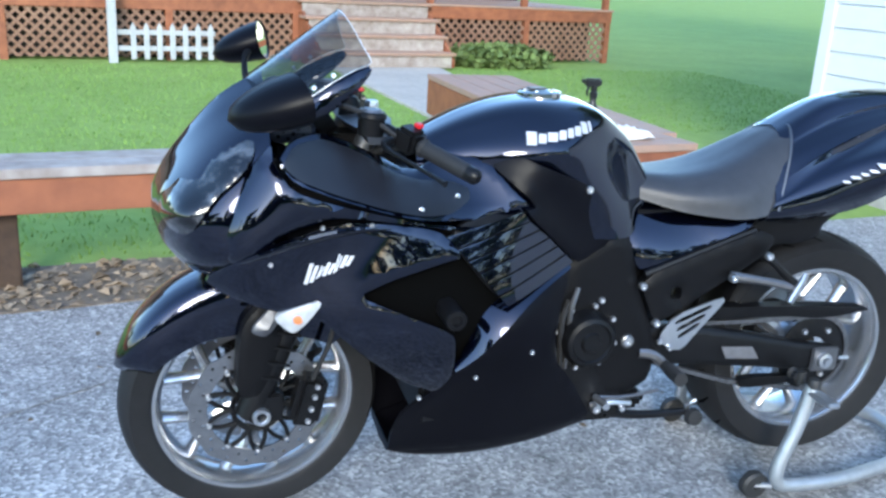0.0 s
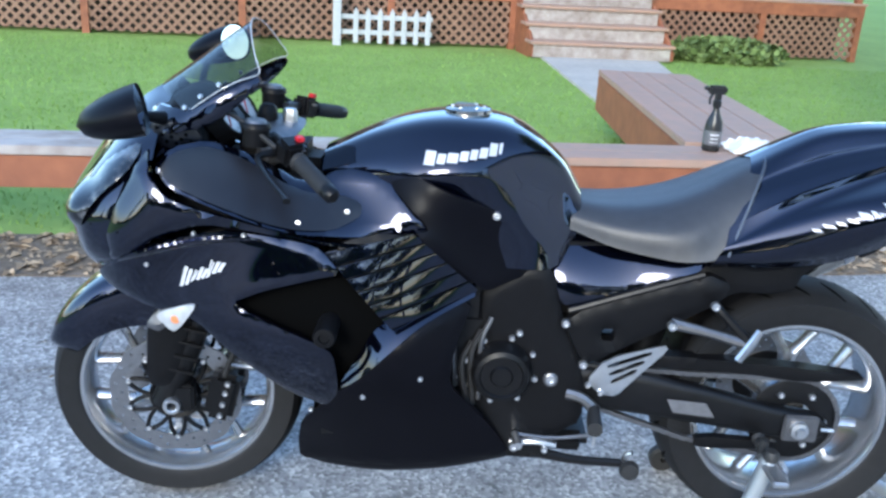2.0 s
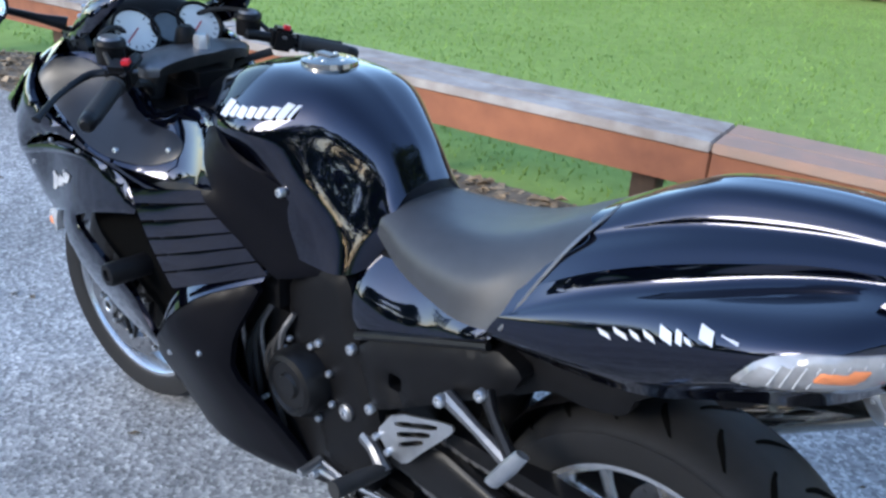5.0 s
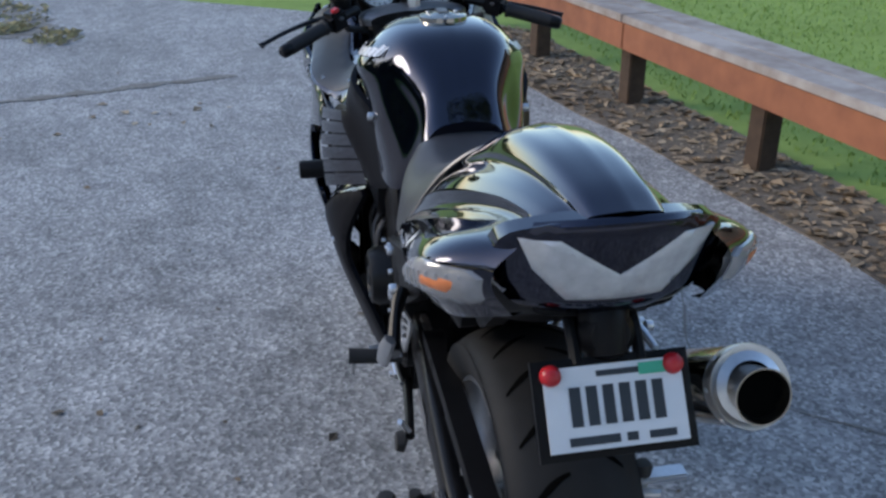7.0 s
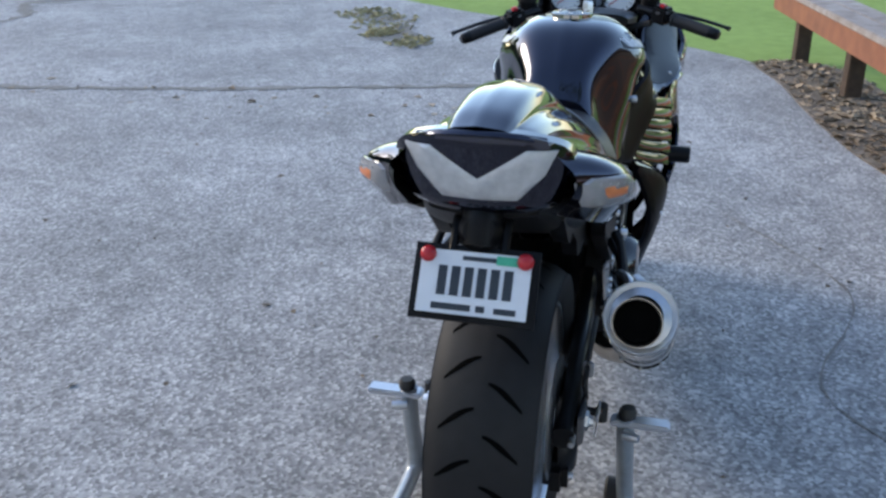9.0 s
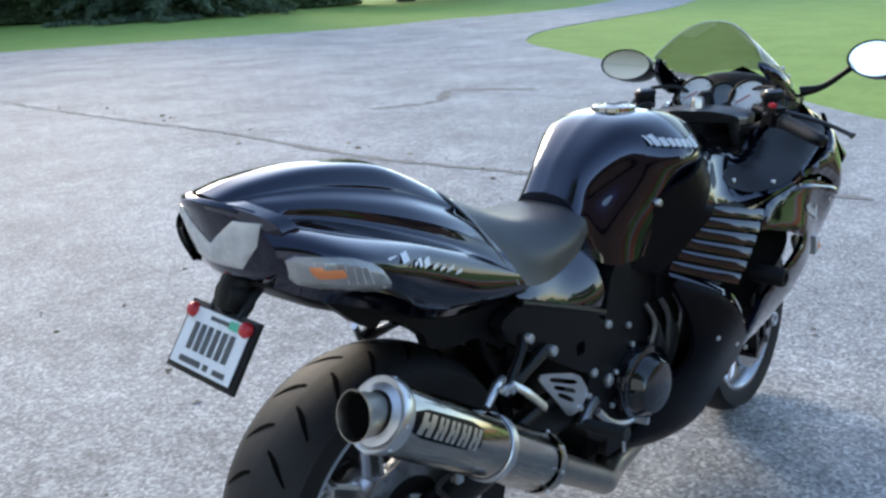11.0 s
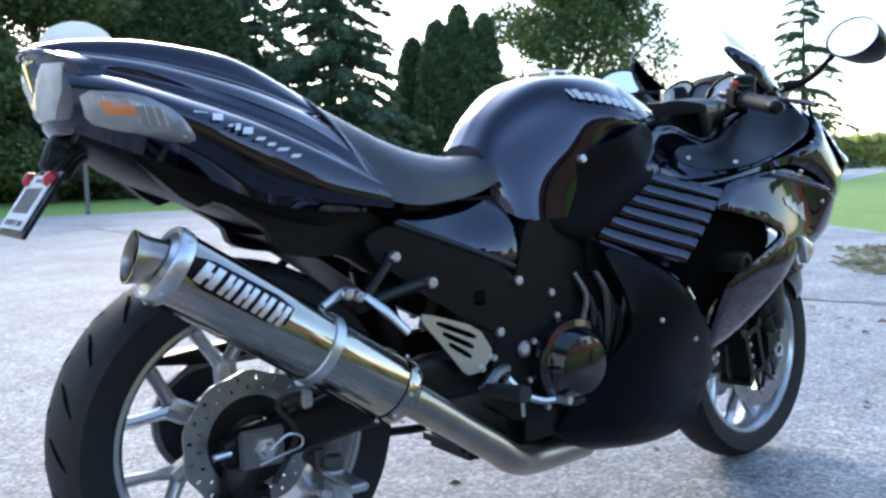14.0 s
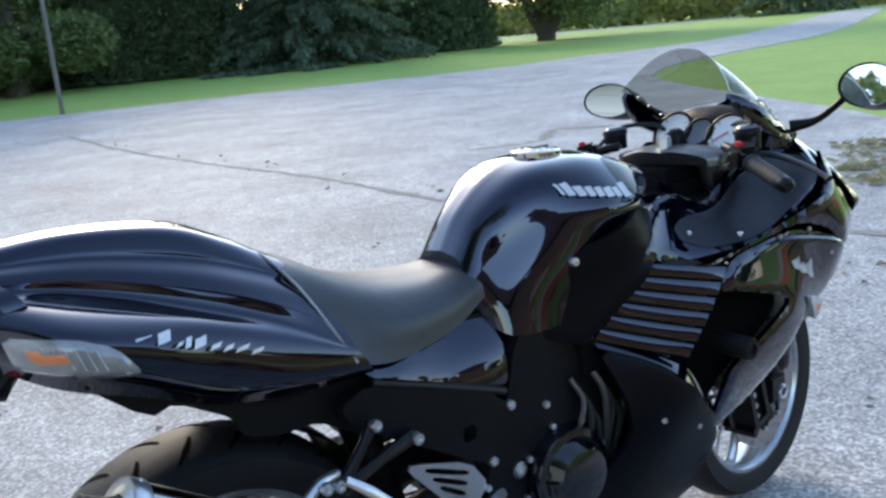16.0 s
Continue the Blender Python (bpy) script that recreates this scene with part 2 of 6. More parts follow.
BOTTLE = material("black_bottle", (0.012, 0.012, 0.013), 0.3, var=0.2, scale=30)
LABELM = material("grey_label", (0.14, 0.14, 0.15), 0.4, var=0.3, scale=60)
BOARD = material("white_backboard", (0.80, 0.80, 0.80), 0.45, var=0.06, scale=5)
bb_t = BOARD.node_tree
bb_mix, bb_tr = bb_t.nodes.new("ShaderNodeMixShader"), bb_t.nodes.new("ShaderNodeBsdfTranslucent")
bb_tr.inputs[0].default_value = (0.92, 0.92, 0.90, 1)
bb_mix.inputs[0].default_value = 0.55
bb_t.links.new(bb_t.nodes["Principled BSDF"].outputs[0], bb_mix.inputs[1])
bb_t.links.new(bb_tr.outputs[0], bb_mix.inputs[2])
bb_t.links.new(bb_mix.outputs[0], bb_t.nodes["Material Output"].inputs[0])
STEEL_POLE = material("dull_pole_steel", (0.16, 0.15, 0.14), 0.6, 0.5, var=0.3, scale=10)
NETM = material("net_cord", (0.6, 0.6, 0.58), 0.8)


# ---- mesh tools ----
def part(name, bm, mat, parent=None, label="", smooth=True):
    me = bpy.data.meshes.new(name)
    bm.normal_update()
    bm.to_mesh(me)
    bm.free()
    me.materials.append(mat)
    if smooth:
        me.polygons.foreach_set("use_smooth", [True] * len(me.polygons))
        me.set_sharp_from_angle(angle=radians(38))
    ob = new(name, me)
    ob.parent = parent
    if label:
        tagged(ob, label)
    return ob


def thing(name, label, category, group="", at=(0, 0, 0), turn=0.0):
    ob = new(name)
    ob.matrix_world = pose(*at, 0, 0, turn)
    return tagged(ob, label, category, group)


def cr(pts, n=8, closed=False):
    """Smooth curve through points."""
    p = np.array(pts, float)
    m = len(p)
    out = []
    for i in range(m if closed else m - 1):
        a, b = p[i], p[(i + 1) % m]
        z0 = p[i - 1] if closed or i > 0 else 2 * a - b
        z3 = p[(i + 2) % m] if closed or i + 2 < m else 2 * b - a
        for k in range(n):
            t = k / n
            out.append(0.5 * (2.0 * a + (b - z0) * t + (2 * z0 - 5 * a + 4 * b - z3) * t * t + (3 * a - z0 - 3 * b + z3) * t ** 3))
    if not closed:
        out.append(p[-1])
    return np.array(out)


def grid_faces(bm, g, wrap_u=False, wrap_v=False):
    nu, nv = len(g), len(g[0])
    for i in range(nu if wrap_u else nu - 1):
        for j in range(nv if wrap_v else nv - 1):
            bm.faces.new((g[i][j], g[(i + 1) % nu][j], g[(i + 1) % nu][(j + 1) % nv], g[i][(j + 1) % nv]))


def lathe(profile, at=(0, 0, 0), axis=(0, 1, 0), n=48, closed=False, start=0.0, bm=None):
    """Revolves (radius, along) points round an axis."""
    bm = bm or bmesh.new()
    q = Vector((0, 0, 1)).rotation_difference(Vector(axis).normalized())
    g = []
    for i in range(n):
        a = 2 * math.pi * i / n + start
        g.append([bm.verts.new(Vector(at) + q @ Vector((r * math.cos(a), r * math.sin(a), h))) for r, h in profile])
    grid_faces(bm, g, wrap_u=True, wrap_v=closed)
    bmesh.ops.remove_doubles(bm, verts=bm.verts[:], dist=1e-5)
    bmesh.ops.recalc_face_normals(bm, faces=bm.faces[:])
    return bm


def tube(pts, radius, n=10, steps=6, bm=None, cap=True, flat=1.0):
    """A round bar along a smooth path; radius may be a list."""
    bm = bm or bmesh.new()
    p = cr(pts, steps)
    rad = [float(r) for r in np.interp(np.linspace(0, 1, len(p)), np.linspace(0, 1, len(radius)), radius)] if hasattr(radius, "__len__") else [radius] * len(p)
    rings, ref = [], None
    for i, c in enumerate(p):
        d = Vector(p[min(i + 1, len(p) - 1)] - p[max(i - 1, 0)]).normalized()
        if ref is None:
            ref = d.orthogonal()
        ref = (ref - d * ref.dot(d)).normalized()
        s = d.cross(ref)
        rings.append([bm.verts.new(Vector([float(q) for q in c]) + rad[i] * (ref * math.cos(2 * math.pi * k / n) + s * flat * math.sin(2 * math.pi * k / n))) for k in range(n)])
    grid_faces(bm, rings, wrap_v=True)
    if cap:
        bm.faces.new(rings[0][::-1])
        bm.faces.new(rings[-1])
    bmesh.ops.recalc_face_normals(bm, faces=bm.faces[:])
    return bm


def block(lo, hi, bevel=0.0, bm=None, m=None):
    bm = bm or bmesh.new()
    made = bmesh.ops.create_cube(bm, size=1)["verts"]
    for v in made:
        v.co = Vector([lo[i] + (v.co[i] + 0.5) * (hi[i] - lo[i]) for i in range(3)])
    if bevel:
        ed = list({e for v in made for e in v.link_edges})
        made = bmesh.ops.bevel(bm, geom=ed, offset=bevel, segments=2, affect="EDGES")["verts"]
    if m is not None:
        bmesh.ops.transform(bm, matrix=m, verts=list({v for v in made if v.is_valid}))
    return bm


def half_loft(sections, nu=6, nv=6, lip=0.01, caps=(False, False)):
    """A body that is alike on both sides; each section runs from the middle line outwards."""
    s = [cr(sec, nv) for sec in sections]
    g = np.array([cr([s[i][j] for i in range(len(s))], nu) for j in range(len(s[0]))]).transpose(1, 0, 2)
    bm = bmesh.new()
    rows = []
    for line in g:
        left = [bm.verts.new(v) for v in line]
        right = [left[0]] + [bm.verts.new((v[0], -v[1], v[2])) for v in line[1:]]
        if lip:
            left.append(bm.verts.new((line[-1][0], line[-1][1] - lip, line[-1][2] + lip * 0.2)))
            right.append(bm.verts.new((line[-1][0], -(line[-1][1] - lip), line[-1][2] + lip * 0.2)))
        rows.append(right[:0:-1] + left)
    grid_faces(bm, rows)
    for k, row in ((0, rows[0]), (1, rows[-1])):
        if caps[k]:
            bm.faces.new(row)
    bmesh.ops.recalc_face_normals(bm, faces=bm.faces[:])
    return bm


class Surface:
    """A smooth height over a plane, through a few places (u, v, height)."""

    def __init__(self, places, soft=0.15):
        self.c, self.soft = np.array(places, float), soft
        n = len(self.c)
        a = np.ones((n + 1, n + 1))
        a[:n, :n] = self.kernel(self.c[:, :2])
        a[n, n] = 0
        self.w = np.linalg.solve(a, np.append(self.c[:, 2], 0))

    def kernel(self, p):
        d = p[:, None, :] - self.c[None, :, :2]
        return np.sqrt((d ** 2).sum(2) + self.soft ** 2)

    def __call__(self, p):
        p = np.atleast_2d(np.array(p, float))
        return self.kernel(p) @ self.w[:-1] + self.w[-1]


def corner_cut(p, times=2):
    p = np.array(p, float)
    for _ in range(times):
        q = np.roll(p, -1, axis=0)
        p = np.stack((0.82 * p + 0.18 * q, 0.18 * p + 0.82 * q), 1).reshape(-1, 2)
    return p


def dense(p, h):
    out = []
    for a, b in zip(p, np.roll(p, -1, axis=0)):
        k = max(1, int(np.ceil(np.linalg.norm(b - a) / h)))
        out += [a + (b - a) * i / k for i in range(k)]
    return np.array(out)


def inside(p, poly):
    x, y = p[:, 0], p[:, 1]
    hit = np.zeros(len(p), bool)
    for (ax, ay), (bx, by) in zip(poly, np.roll(poly, -1, axis=0)):
        cond = (ay > y) != (by > y)
        hit ^= cond & (x < (bx - ax) * (y - ay) / (by - ay + 1e-12) + ax)
    return hit


def side(sgn):
    return lambda u, v, h: (u, sgn * h, v)


def panel(outline, surf, place, holes=(), off=0.0, roll=0.010, drop=0.007, thick=0.012, cell=0.016, cuts=2, bm=None):
    """A shell over an outline in a plane, bowed by surf, with rolled edges and returned lips. place(u, v, height) puts it into the world."""
    from mathutils.geometry import delaunay_2d_cdt
    loops = [dense(corner_cut(o, cuts), cell * 0.75) for o in (outline, *holes)]
    lo, hi = loops[0].min(0), loops[0].max(0)
    gx, gy = np.meshgrid(np.arange(lo[0], hi[0], cell), np.arange(lo[1], hi[1], cell * 0.87))
    gx[::2] += cell / 2
    pts = np.stack((gx.ravel(), gy.ravel()), 1)
    ok = inside(pts, loops[0])
    for h in loops[1:]:
        ok &= ~inside(pts, h)
    border = np.concatenate(loops)
    pts = pts[ok]
    if len(pts):
        far = np.sqrt(((pts[:, None] - border[None]) ** 2).sum(2)).min(1)
        pts = pts[far > cell * 0.45]
    allp = np.concatenate((border, pts)) if len(pts) else border
    edges, k = [], 0
    for l in loops:
        edges += [(k + i, k + (i + 1) % len(l)) for i in range(len(l))]
        k += len(l)
    vs, _, fs, *_ = delaunay_2d_cdt([Vector(p) for p in allp], edges, [], 0, 1e-6)
    v2 = np.array([tuple(v) for v in vs])
    cen = np.array([v2[list(f)].mean(0) for f in fs])
    ok = inside(cen, loops[0])
    for h in loops[1:]:
        ok &= ~inside(cen, h)
    dist = np.sqrt(((v2[:, None] - border[None]) ** 2).sum(2)).min(1)
    sink = np.clip(1 - dist / roll, 0, 1) ** 2 * drop if roll else 0
    hgt = np.asarray(surf(v2)).ravel() + off - sink
    bm = bm or bmesh.new()
    bv = [bm.verts.new(place(u, v, h)) for (u, v), h in zip(v2, hgt)]
    made = []
    for f, o in zip(fs, ok):
        if o:
            try:
                made.append(bm.faces.new([bv[i] for i in f]))
            except ValueError:
                pass
    if thick:
        rim = [e for f in made for e in f.edges if sum(1 for g in e.link_faces) == 1]
        idx = {v: i for i, v in enumerate(bv)}
        low = {}
        for e in set(rim):
            for v in e.verts:
                if v not in low:
                    i = idx[v]
                    low[v] = bm.verts.new(place(v2[i][0], v2[i][1], hgt[i] - thick))
        for e in set(rim):
            a, b = e.verts
            bm.faces.new((a, b, low[b], low[a]))
    loose = [v for v in bv if not v.link_faces]
    bmesh.ops.delete(bm, geom=loose, context="VERTS")
    bmesh.ops.recalc_face_normals(bm, faces=bm.faces[:])
    return bm


def slab(outline, y0, y1, bevel=0.004, holes=(), cuts=1, place=None):
    """A flat plate: an outline in x, z between two values of y."""
    place = place or (lambda u, v, h: (u, h, v))
    bm = bmesh.new()
    front = panel(outline, lambda p: np.full(len(p), max(y0, y1)), place, holes, roll=bevel * 2 if bevel else 0, drop=bevel, thick=abs(y1 - y0) - bevel, cell=0.02, cuts=cuts, bm=bm)
    panel(outline, lambda p: np.full(len(p), -min(y0, y1)), lambda u, v, h: place(u, v, -h), holes, roll=0, thick=0, cell=0.03, cuts=cuts, bm=front)
    bmesh.ops.recalc_face_normals(bm, faces=bm.faces[:])
    return bm


BOLT_MESH = []


def bolt(parent, at, axis=(0, 1, 0), r=0.007, name="bolt"):
    if not BOLT_MESH:
        ob = part("bolt", lathe([(0.0, 0.35), (0.42, 0.35), (0.45, 0.75), (0.85, 0.7), (1.0, 0.45), (1.0, -0.6)], n=12, axis=(0, 0, 1)), ALU)
        BOLT_MESH.append(ob.data)
        bpy.data.objects.remove(ob)
    ob = new(name, BOLT_MESH[0])
    ob.matrix_world = Matrix.LocRotScale(at, Vector((0, 0, 1)).rotation_difference(Vector(axis).normalized()), (r, r, r))
    ob.parent = parent
    return ob


def marks(bars, place, surf, off=0.002):
    """Slanted plain bars (u0, v0, width, height, lean) that follow a surface."""
    bm = bmesh.new()
    for u0, v0, w, h, lean in bars:
        k = 3
        g = []
        for i in range(k + 1):
            row = []
            for j in range(3):
                u, v = u0 + w * i / k + lean * j / 2, v0 + h * j / 2
                row.append(bm.verts.new(place(u, v, float(np.asarray(surf([(u, v)])).ravel()[0]) + off)))
            g.append(row)
        grid_faces(bm, g)
    bmesh.ops.recalc_face_normals(bm, faces=bm.faces[:])
    return bm

# ---- ground ----
def sheet(name, outline, z, mat, skirt=0.0, label="", cuts=2):
    p = corner_cut(outline, cuts) if cuts else np.array(outline, float)
    bm = bmesh.new()
    vs = [bm.verts.new((x, y, z)) for x, y in p]
    bm.faces.new(vs)
    if skirt:
        lo = [bm.verts.new((x, y, z - skirt)) for x, y in p]
        for i in range(len(p)):
            j = (i + 1) % len(p)
            bm.faces.new((vs[i], vs[j], lo[j], lo[i]))
    bmesh.ops.recalc_face_normals(bm, faces=bm.faces[:])
    bmesh.ops.triangulate(bm, faces=bm.faces[:])
    ob = part(name, bm, mat, smooth=False)
    return tagged(ob, label, "ground", kind="structure")


sheet("ground", [(-900, -900), (900, -900), (900, 900), (-900, 900)], -0.02, LAWN, label="mown green lawn round the drive", cuts=0)
DRIVE = [(-14, -3.8), (-2, -2.35), (0, -1.92), (2, -1.56), (4, -1.16), (5.3, -0.86), (5.9, -0.3), (6.8, 1.0), (7.3, 1.9), (9.2, 4.2), (10.7, 6.9), (13, 10.4), (15.2, 12.0), (17.7, 13), (28, 15.5), (60, 31), (59, 34), (28, 19.5), (22, 19.2), (20, 19.6), (16.5, 18.8), (10, 21), (3.4, 22.6), (-10, 24), (-18, 18)]
sheet("driveway", DRIVE, 0.0, ASPHALT, 0.05, "worn grey asphalt driveway")
sheet("far_road", [(38, 62), (120, -10), (122, -7), (40, 66)], 0.0, CONCRETE, 0.02, "pale road beside the corn field", cuts=0)
STRIP = [(-1.6, -2.12), (-0.9, -1.93), (-0.4, -1.90), (0, -1.78), (0.6, -1.69), (0.9, -1.57), (1.5, -1.52), (2, -1.40), (2.7, -1.30), (3.2, -1.14), (4, -1.0), (4.7, -0.92), (5.3, -0.76), (5.5, -1.0), (5.2, -1.42), (4, -1.62), (2, -1.92), (0, -2.2), (-1.6, -2.42)]
sheet("dirt_verge", STRIP, 0.006, DIRT, 0.01, "bare soil and leaf litter under the timber rail")
sheet("walkway", [(-0.18, -10.1), (-1.75, -10.5), (-1.55, -5.0), (-1.45, -2.35), (-0.75, -2.3), (-0.55, -5.7)], 0.012, CONCRETE, 0.03, "pale concrete garden path", cuts=0)


def scatter(name, outline, count, make, mat, label, seed, kind_label="litter", z=0.0):
    """Many small loose leaves or blades, in one mesh."""
    rnd = np.random.RandomState(seed)
    poly = np.array(outline, float)
    lo, hi = poly.min(0), poly.max(0)
    pts = lo + (hi - lo) * rnd.rand(count * 3, 2)
    pts = pts[inside(pts, poly)][:count]
    V, F = [], []
    for x, y in pts:
        k = len(V)
        vs = make(rnd, x, y, z)
        V += vs
        F.append(tuple(range(k, k + len(vs))))
    me = bpy.data.meshes.new(name)
    me.from_pydata(V, [], F)
    me.materials.append(mat)
    ob = new(name, me)
    return tagged(ob, label, kind_label, kind="stuff")


def dry_leaf(rnd, x, y, z):
    a, s, t = rnd.rand() * 6.283, 0.012 + 0.030 * rnd.rand() ** 2, rnd.rand() * 0.6
    c, d = math.cos(a), math.sin(a)
    return [(x + c * s, y + d * s, z + 0.003), (x - d * s * 0.6, y + c * s * 0.6, z + 0.004 + s * t), (x - c * s, y - d * s, z + 0.004), (x + d * s * 0.6, y - c * s * 0.6, z + 0.003 + s * t * 0.7)]


def leaf_crumb(rnd, x, y, z):
    a, s, w = rnd.rand() * 6.283, 0.006 + 0.016 * rnd.rand() ** 2, 0.25 + 0.5 * rnd.rand()
    c, d = math.cos(a), math.sin(a)
    return [(x + c * s, y + d * s, z + 0.002), (x - d * s * w, y + c * s * w, z + 0.003 + s * 0.3), (x - c * s, y - d * s, z + 0.003), (x + d * s * w, y - c * s * w, z + 0.002)]


def grass_blade(rnd, x, y, z):
    a, h, w = rnd.rand() * 6.283, 0.014 + 0.022 * rnd.rand(), 0.004 + 0.003 * rnd.rand()
    c, d = math.cos(a), math.sin(a)
    b = rnd.rand() * 6.283
    return [(x + c * w, y + d * w, z), (x - c * w, y - d * w, z), (x + math.cos(b) * h * 0.5, y + math.sin(b) * h * 0.5, z + h)]


def weed_leaf(rnd, x, y, z):
    a, h, w = rnd.rand() * 6.283, 0.02 + 0.05 * rnd.rand(), 0.008 + 0.010 * rnd.rand()
    c, d = math.cos(a), math.sin(a)
    return [(x + d * w, y - c * w, z + 0.002), (x + c * h * 0.6 + d * w * 0.8, y + d * h * 0.6 - c * w * 0.8, z + h * 0.5), (x + c * h * 1.3, y + d * h * 1.3, z + h * 0.35), (x - d * w, y + c * w, z + 0.003)]


scatter("leaf_litter", STRIP, 3600, dry_leaf, LEAF_DRY, "dry brown leaves on bare soil", 3, "leaves", 0.006)
scatter("grass", [(-6, -10.6), (6.5, -9.0), (6.5, -1.5), (4, -1.75), (2, -2.05), (0, -2.35), (-1.7, -2.6), (-1.7, -5), (-6, -6)], 42000, grass_blade, BLADE, "short green lawn grass", 4, "grass", -0.02)


def ribbon(name, pts, width, z, mat, label, seed):
    rnd = random.Random(seed)
    p = cr(pts, 14)
    bm = bmesh.new()
    g = []
    for i, c in enumerate(p):
        d = p[min(i + 1, len(p) - 1)] - p[max(i - 1, 0)]
        n = np.array((-d[1], d[0])) / (np.linalg.norm(d) + 1e-9)
        w = width * (0.25 + 0.75 * rnd.random() ** 1.5)
        k = n * (rnd.random() - 0.5) * width * 0.8
        g.append([bm.verts.new((*(c + k + n * w), z)), bm.verts.new((*(c + k - n * w), z))])
    grid_faces(bm, g)
    bmesh.ops.recalc_face_normals(bm, faces=bm.faces[:])
    return tagged(part(name, bm, mat, smooth=False), label, "crack", kind="structure")


ribbon("asphalt_crack", [(4.3, 0.6), (3.95, 1.9), (3.7, 2.9), (3.5, 4.2), (3.55, 6.2), (3.4, 8.2), (3.35, 11.6), (3.6, 16)], 0.06, 0.004, CRACK, "soil-filled crack across the asphalt", 1)
ribbon("asphalt_crack", [(5.3, 6.1), (6.1, 5.9), (6.9, 6.4), (7.4, 5.6)], 0.10, 0.004, CRACK, "soil-filled crack across the asphalt", 2)
ribbon("asphalt_crack", [(5.6, 2.2), (6.0, 2.0), (6.6, 2.4), (7.0, 2.6)], 0.12, 0.004, CRACK, "soil-filled crack across the asphalt", 3)
ribbon("asphalt_crack", [(0.35, -1.2), (0.8, -0.75), (1.5, -0.9), (2.2, -0.5)], 0.006, 0.003, CRACK, "fine crack in the asphalt", 5)
for k, (x, y, r) in enumerate(((6.45, 2.35, 0.35), (5.55, 1.87, 0.22), (6.9, 2.7, 0.3), (5.9, 2.2, 0.16))):
    a = np.linspace(0, 6.283, 12, endpoint=False)
    rr = r * (0.6 + 0.5 * np.random.RandomState(k).rand(12))
    scatter("weed_patch", np.stack((x + rr * np.cos(a) * 1.5, y + rr * np.sin(a)), 1), 120, weed_leaf, WEED, "weeds growing through the asphalt", 20 + k, "weeds", 0.0)
scatter("leaf_litter", [(0.5, -1.6), (5, -0.7), (4.5, 3.5), (2.5, 4), (-1, 2.5), (-1.2, -1.5)], 190, leaf_crumb, LEAF_CRUMB, "scattered leaf bits on asphalt", 9, "leaves", 0.0)
scatter("leaf_litter", [(3.3, 0.5), (3.9, 0.5), (3.9, 14), (3.2, 14)], 140, dry_leaf, LEAF_DRY, "dry leaves caught in the crack", 10, "leaves", 0.0)

# ---- timber rail beside the drive ----
rail = thing("timber_rail", "low red-brown timber rail with a weathered grey top", "rail", at=(0, -1.93, 0), turn=10.0)
TOP = 0.495
cuts_x = [-0.95, 0.85, 3.25, 5.9]
for i in range(3):
    a, b = cuts_x[i] + 0.003, cuts_x[i + 1] - 0.003
    part("top_plank", block((a, -0.142, TOP - 0.038), (b, 0.012, TOP), 0.005), WOOD_DECK if i == 0 else WOOD_TOP, rail, "worn stained plank" if i == 0 else "weathered grey plank")
    part("top_plank", block((a, -0.300, TOP - 0.038), (b, -0.148, TOP - 0.002), 0.005), WOOD_DECK if i == 0 else WOOD_TOP, rail, "worn stained plank" if i == 0 else "weathered grey plank")
    part("face_board", block((a, -0.040, TOP - 0.175), (b, -0.002, TOP - 0.040), 0.004), WOOD_RED, rail, "red-brown stained board")
    part("back_board", block((a, -0.286, TOP - 0.175), (b, -0.248, TOP - 0.040), 0.004), WOOD_RED, rail)
for x in (5.55, 4.45, 3.35, 2.28, 1.10, 0.15, -0.80):
    part("post", block((x - 0.05, -0.195, -0.10), (x + 0.05, -0.095, TOP - 0.040), 0.006), WOOD_DARK, rail, "dark timber post")
spur = thing("timber_rail", "stained timber rail running back beside the path", "rail", at=(-0.62, -2.35, 0), turn=1.5)
for k in range(4):
    part("top_plank", block((-0.36 + 0.172 * k, -2.55, TOP - 0.038), (-0.36 + 0.172 * k + 0.168, -0.02, TOP), 0.004), WOOD_DECK, spur, "worn stained plank")
for x0 in (-0.35, 0.288):
    part("face_board", block((x0, -2.53, TOP - 0.30), (x0 + 0.036, -0.03, TOP - 0.040), 0.004), WOOD_RED, spur)
part("face_board", block((-0.31, -2.53, TOP - 0.30), (0.284, -2.495, TOP - 0.040), 0.004), WOOD_RED, spur)
for y in (-2.45, -1.3, -0.15):
    part("post", block((-0.05, y - 0.05, -0.10), (0.05, y + 0.05, TOP - 0.04), 0.005), WOOD_DARK, spur)

# spray bottle and cloth on the rail
bot = thing("spray_bottle", "black trigger spray bottle standing on the timber rail", "bottle", at=(-0.376, -2.20, TOP), turn=0)
part("bottle_body", lathe([(0, 0.0), (0.036, 0.0), (0.041, 0.006), (0.041, 0.10), (0.036, 0.14), (0.020, 0.175), (0.015, 0.19), (0.015, 0.215)], axis=(0, 0, 1), n=28), BOTTLE, bot)
part("bottle_label", lathe([(0.0415, 0.03), (0.0418, 0.032), (0.0418, 0.095), (0.0415, 0.097)], axis=(0, 0, 1), n=28), LABELM, bot, "dark grey label")
part("label_bars", marks([(-0.022, 0.075, 0.044, 0.008, 0), (-0.018, 0.058, 0.036, 0.006, 0), (-0.02, 0.042, 0.04, 0.004, 0)], lambda u, v, h: (0.0424 * math.sin(u / 0.0424), 0.0424 * math.cos(u / 0.0424), v), lambda p: np.zeros(len(p)), 0.0), WHITE_MARK, bot)
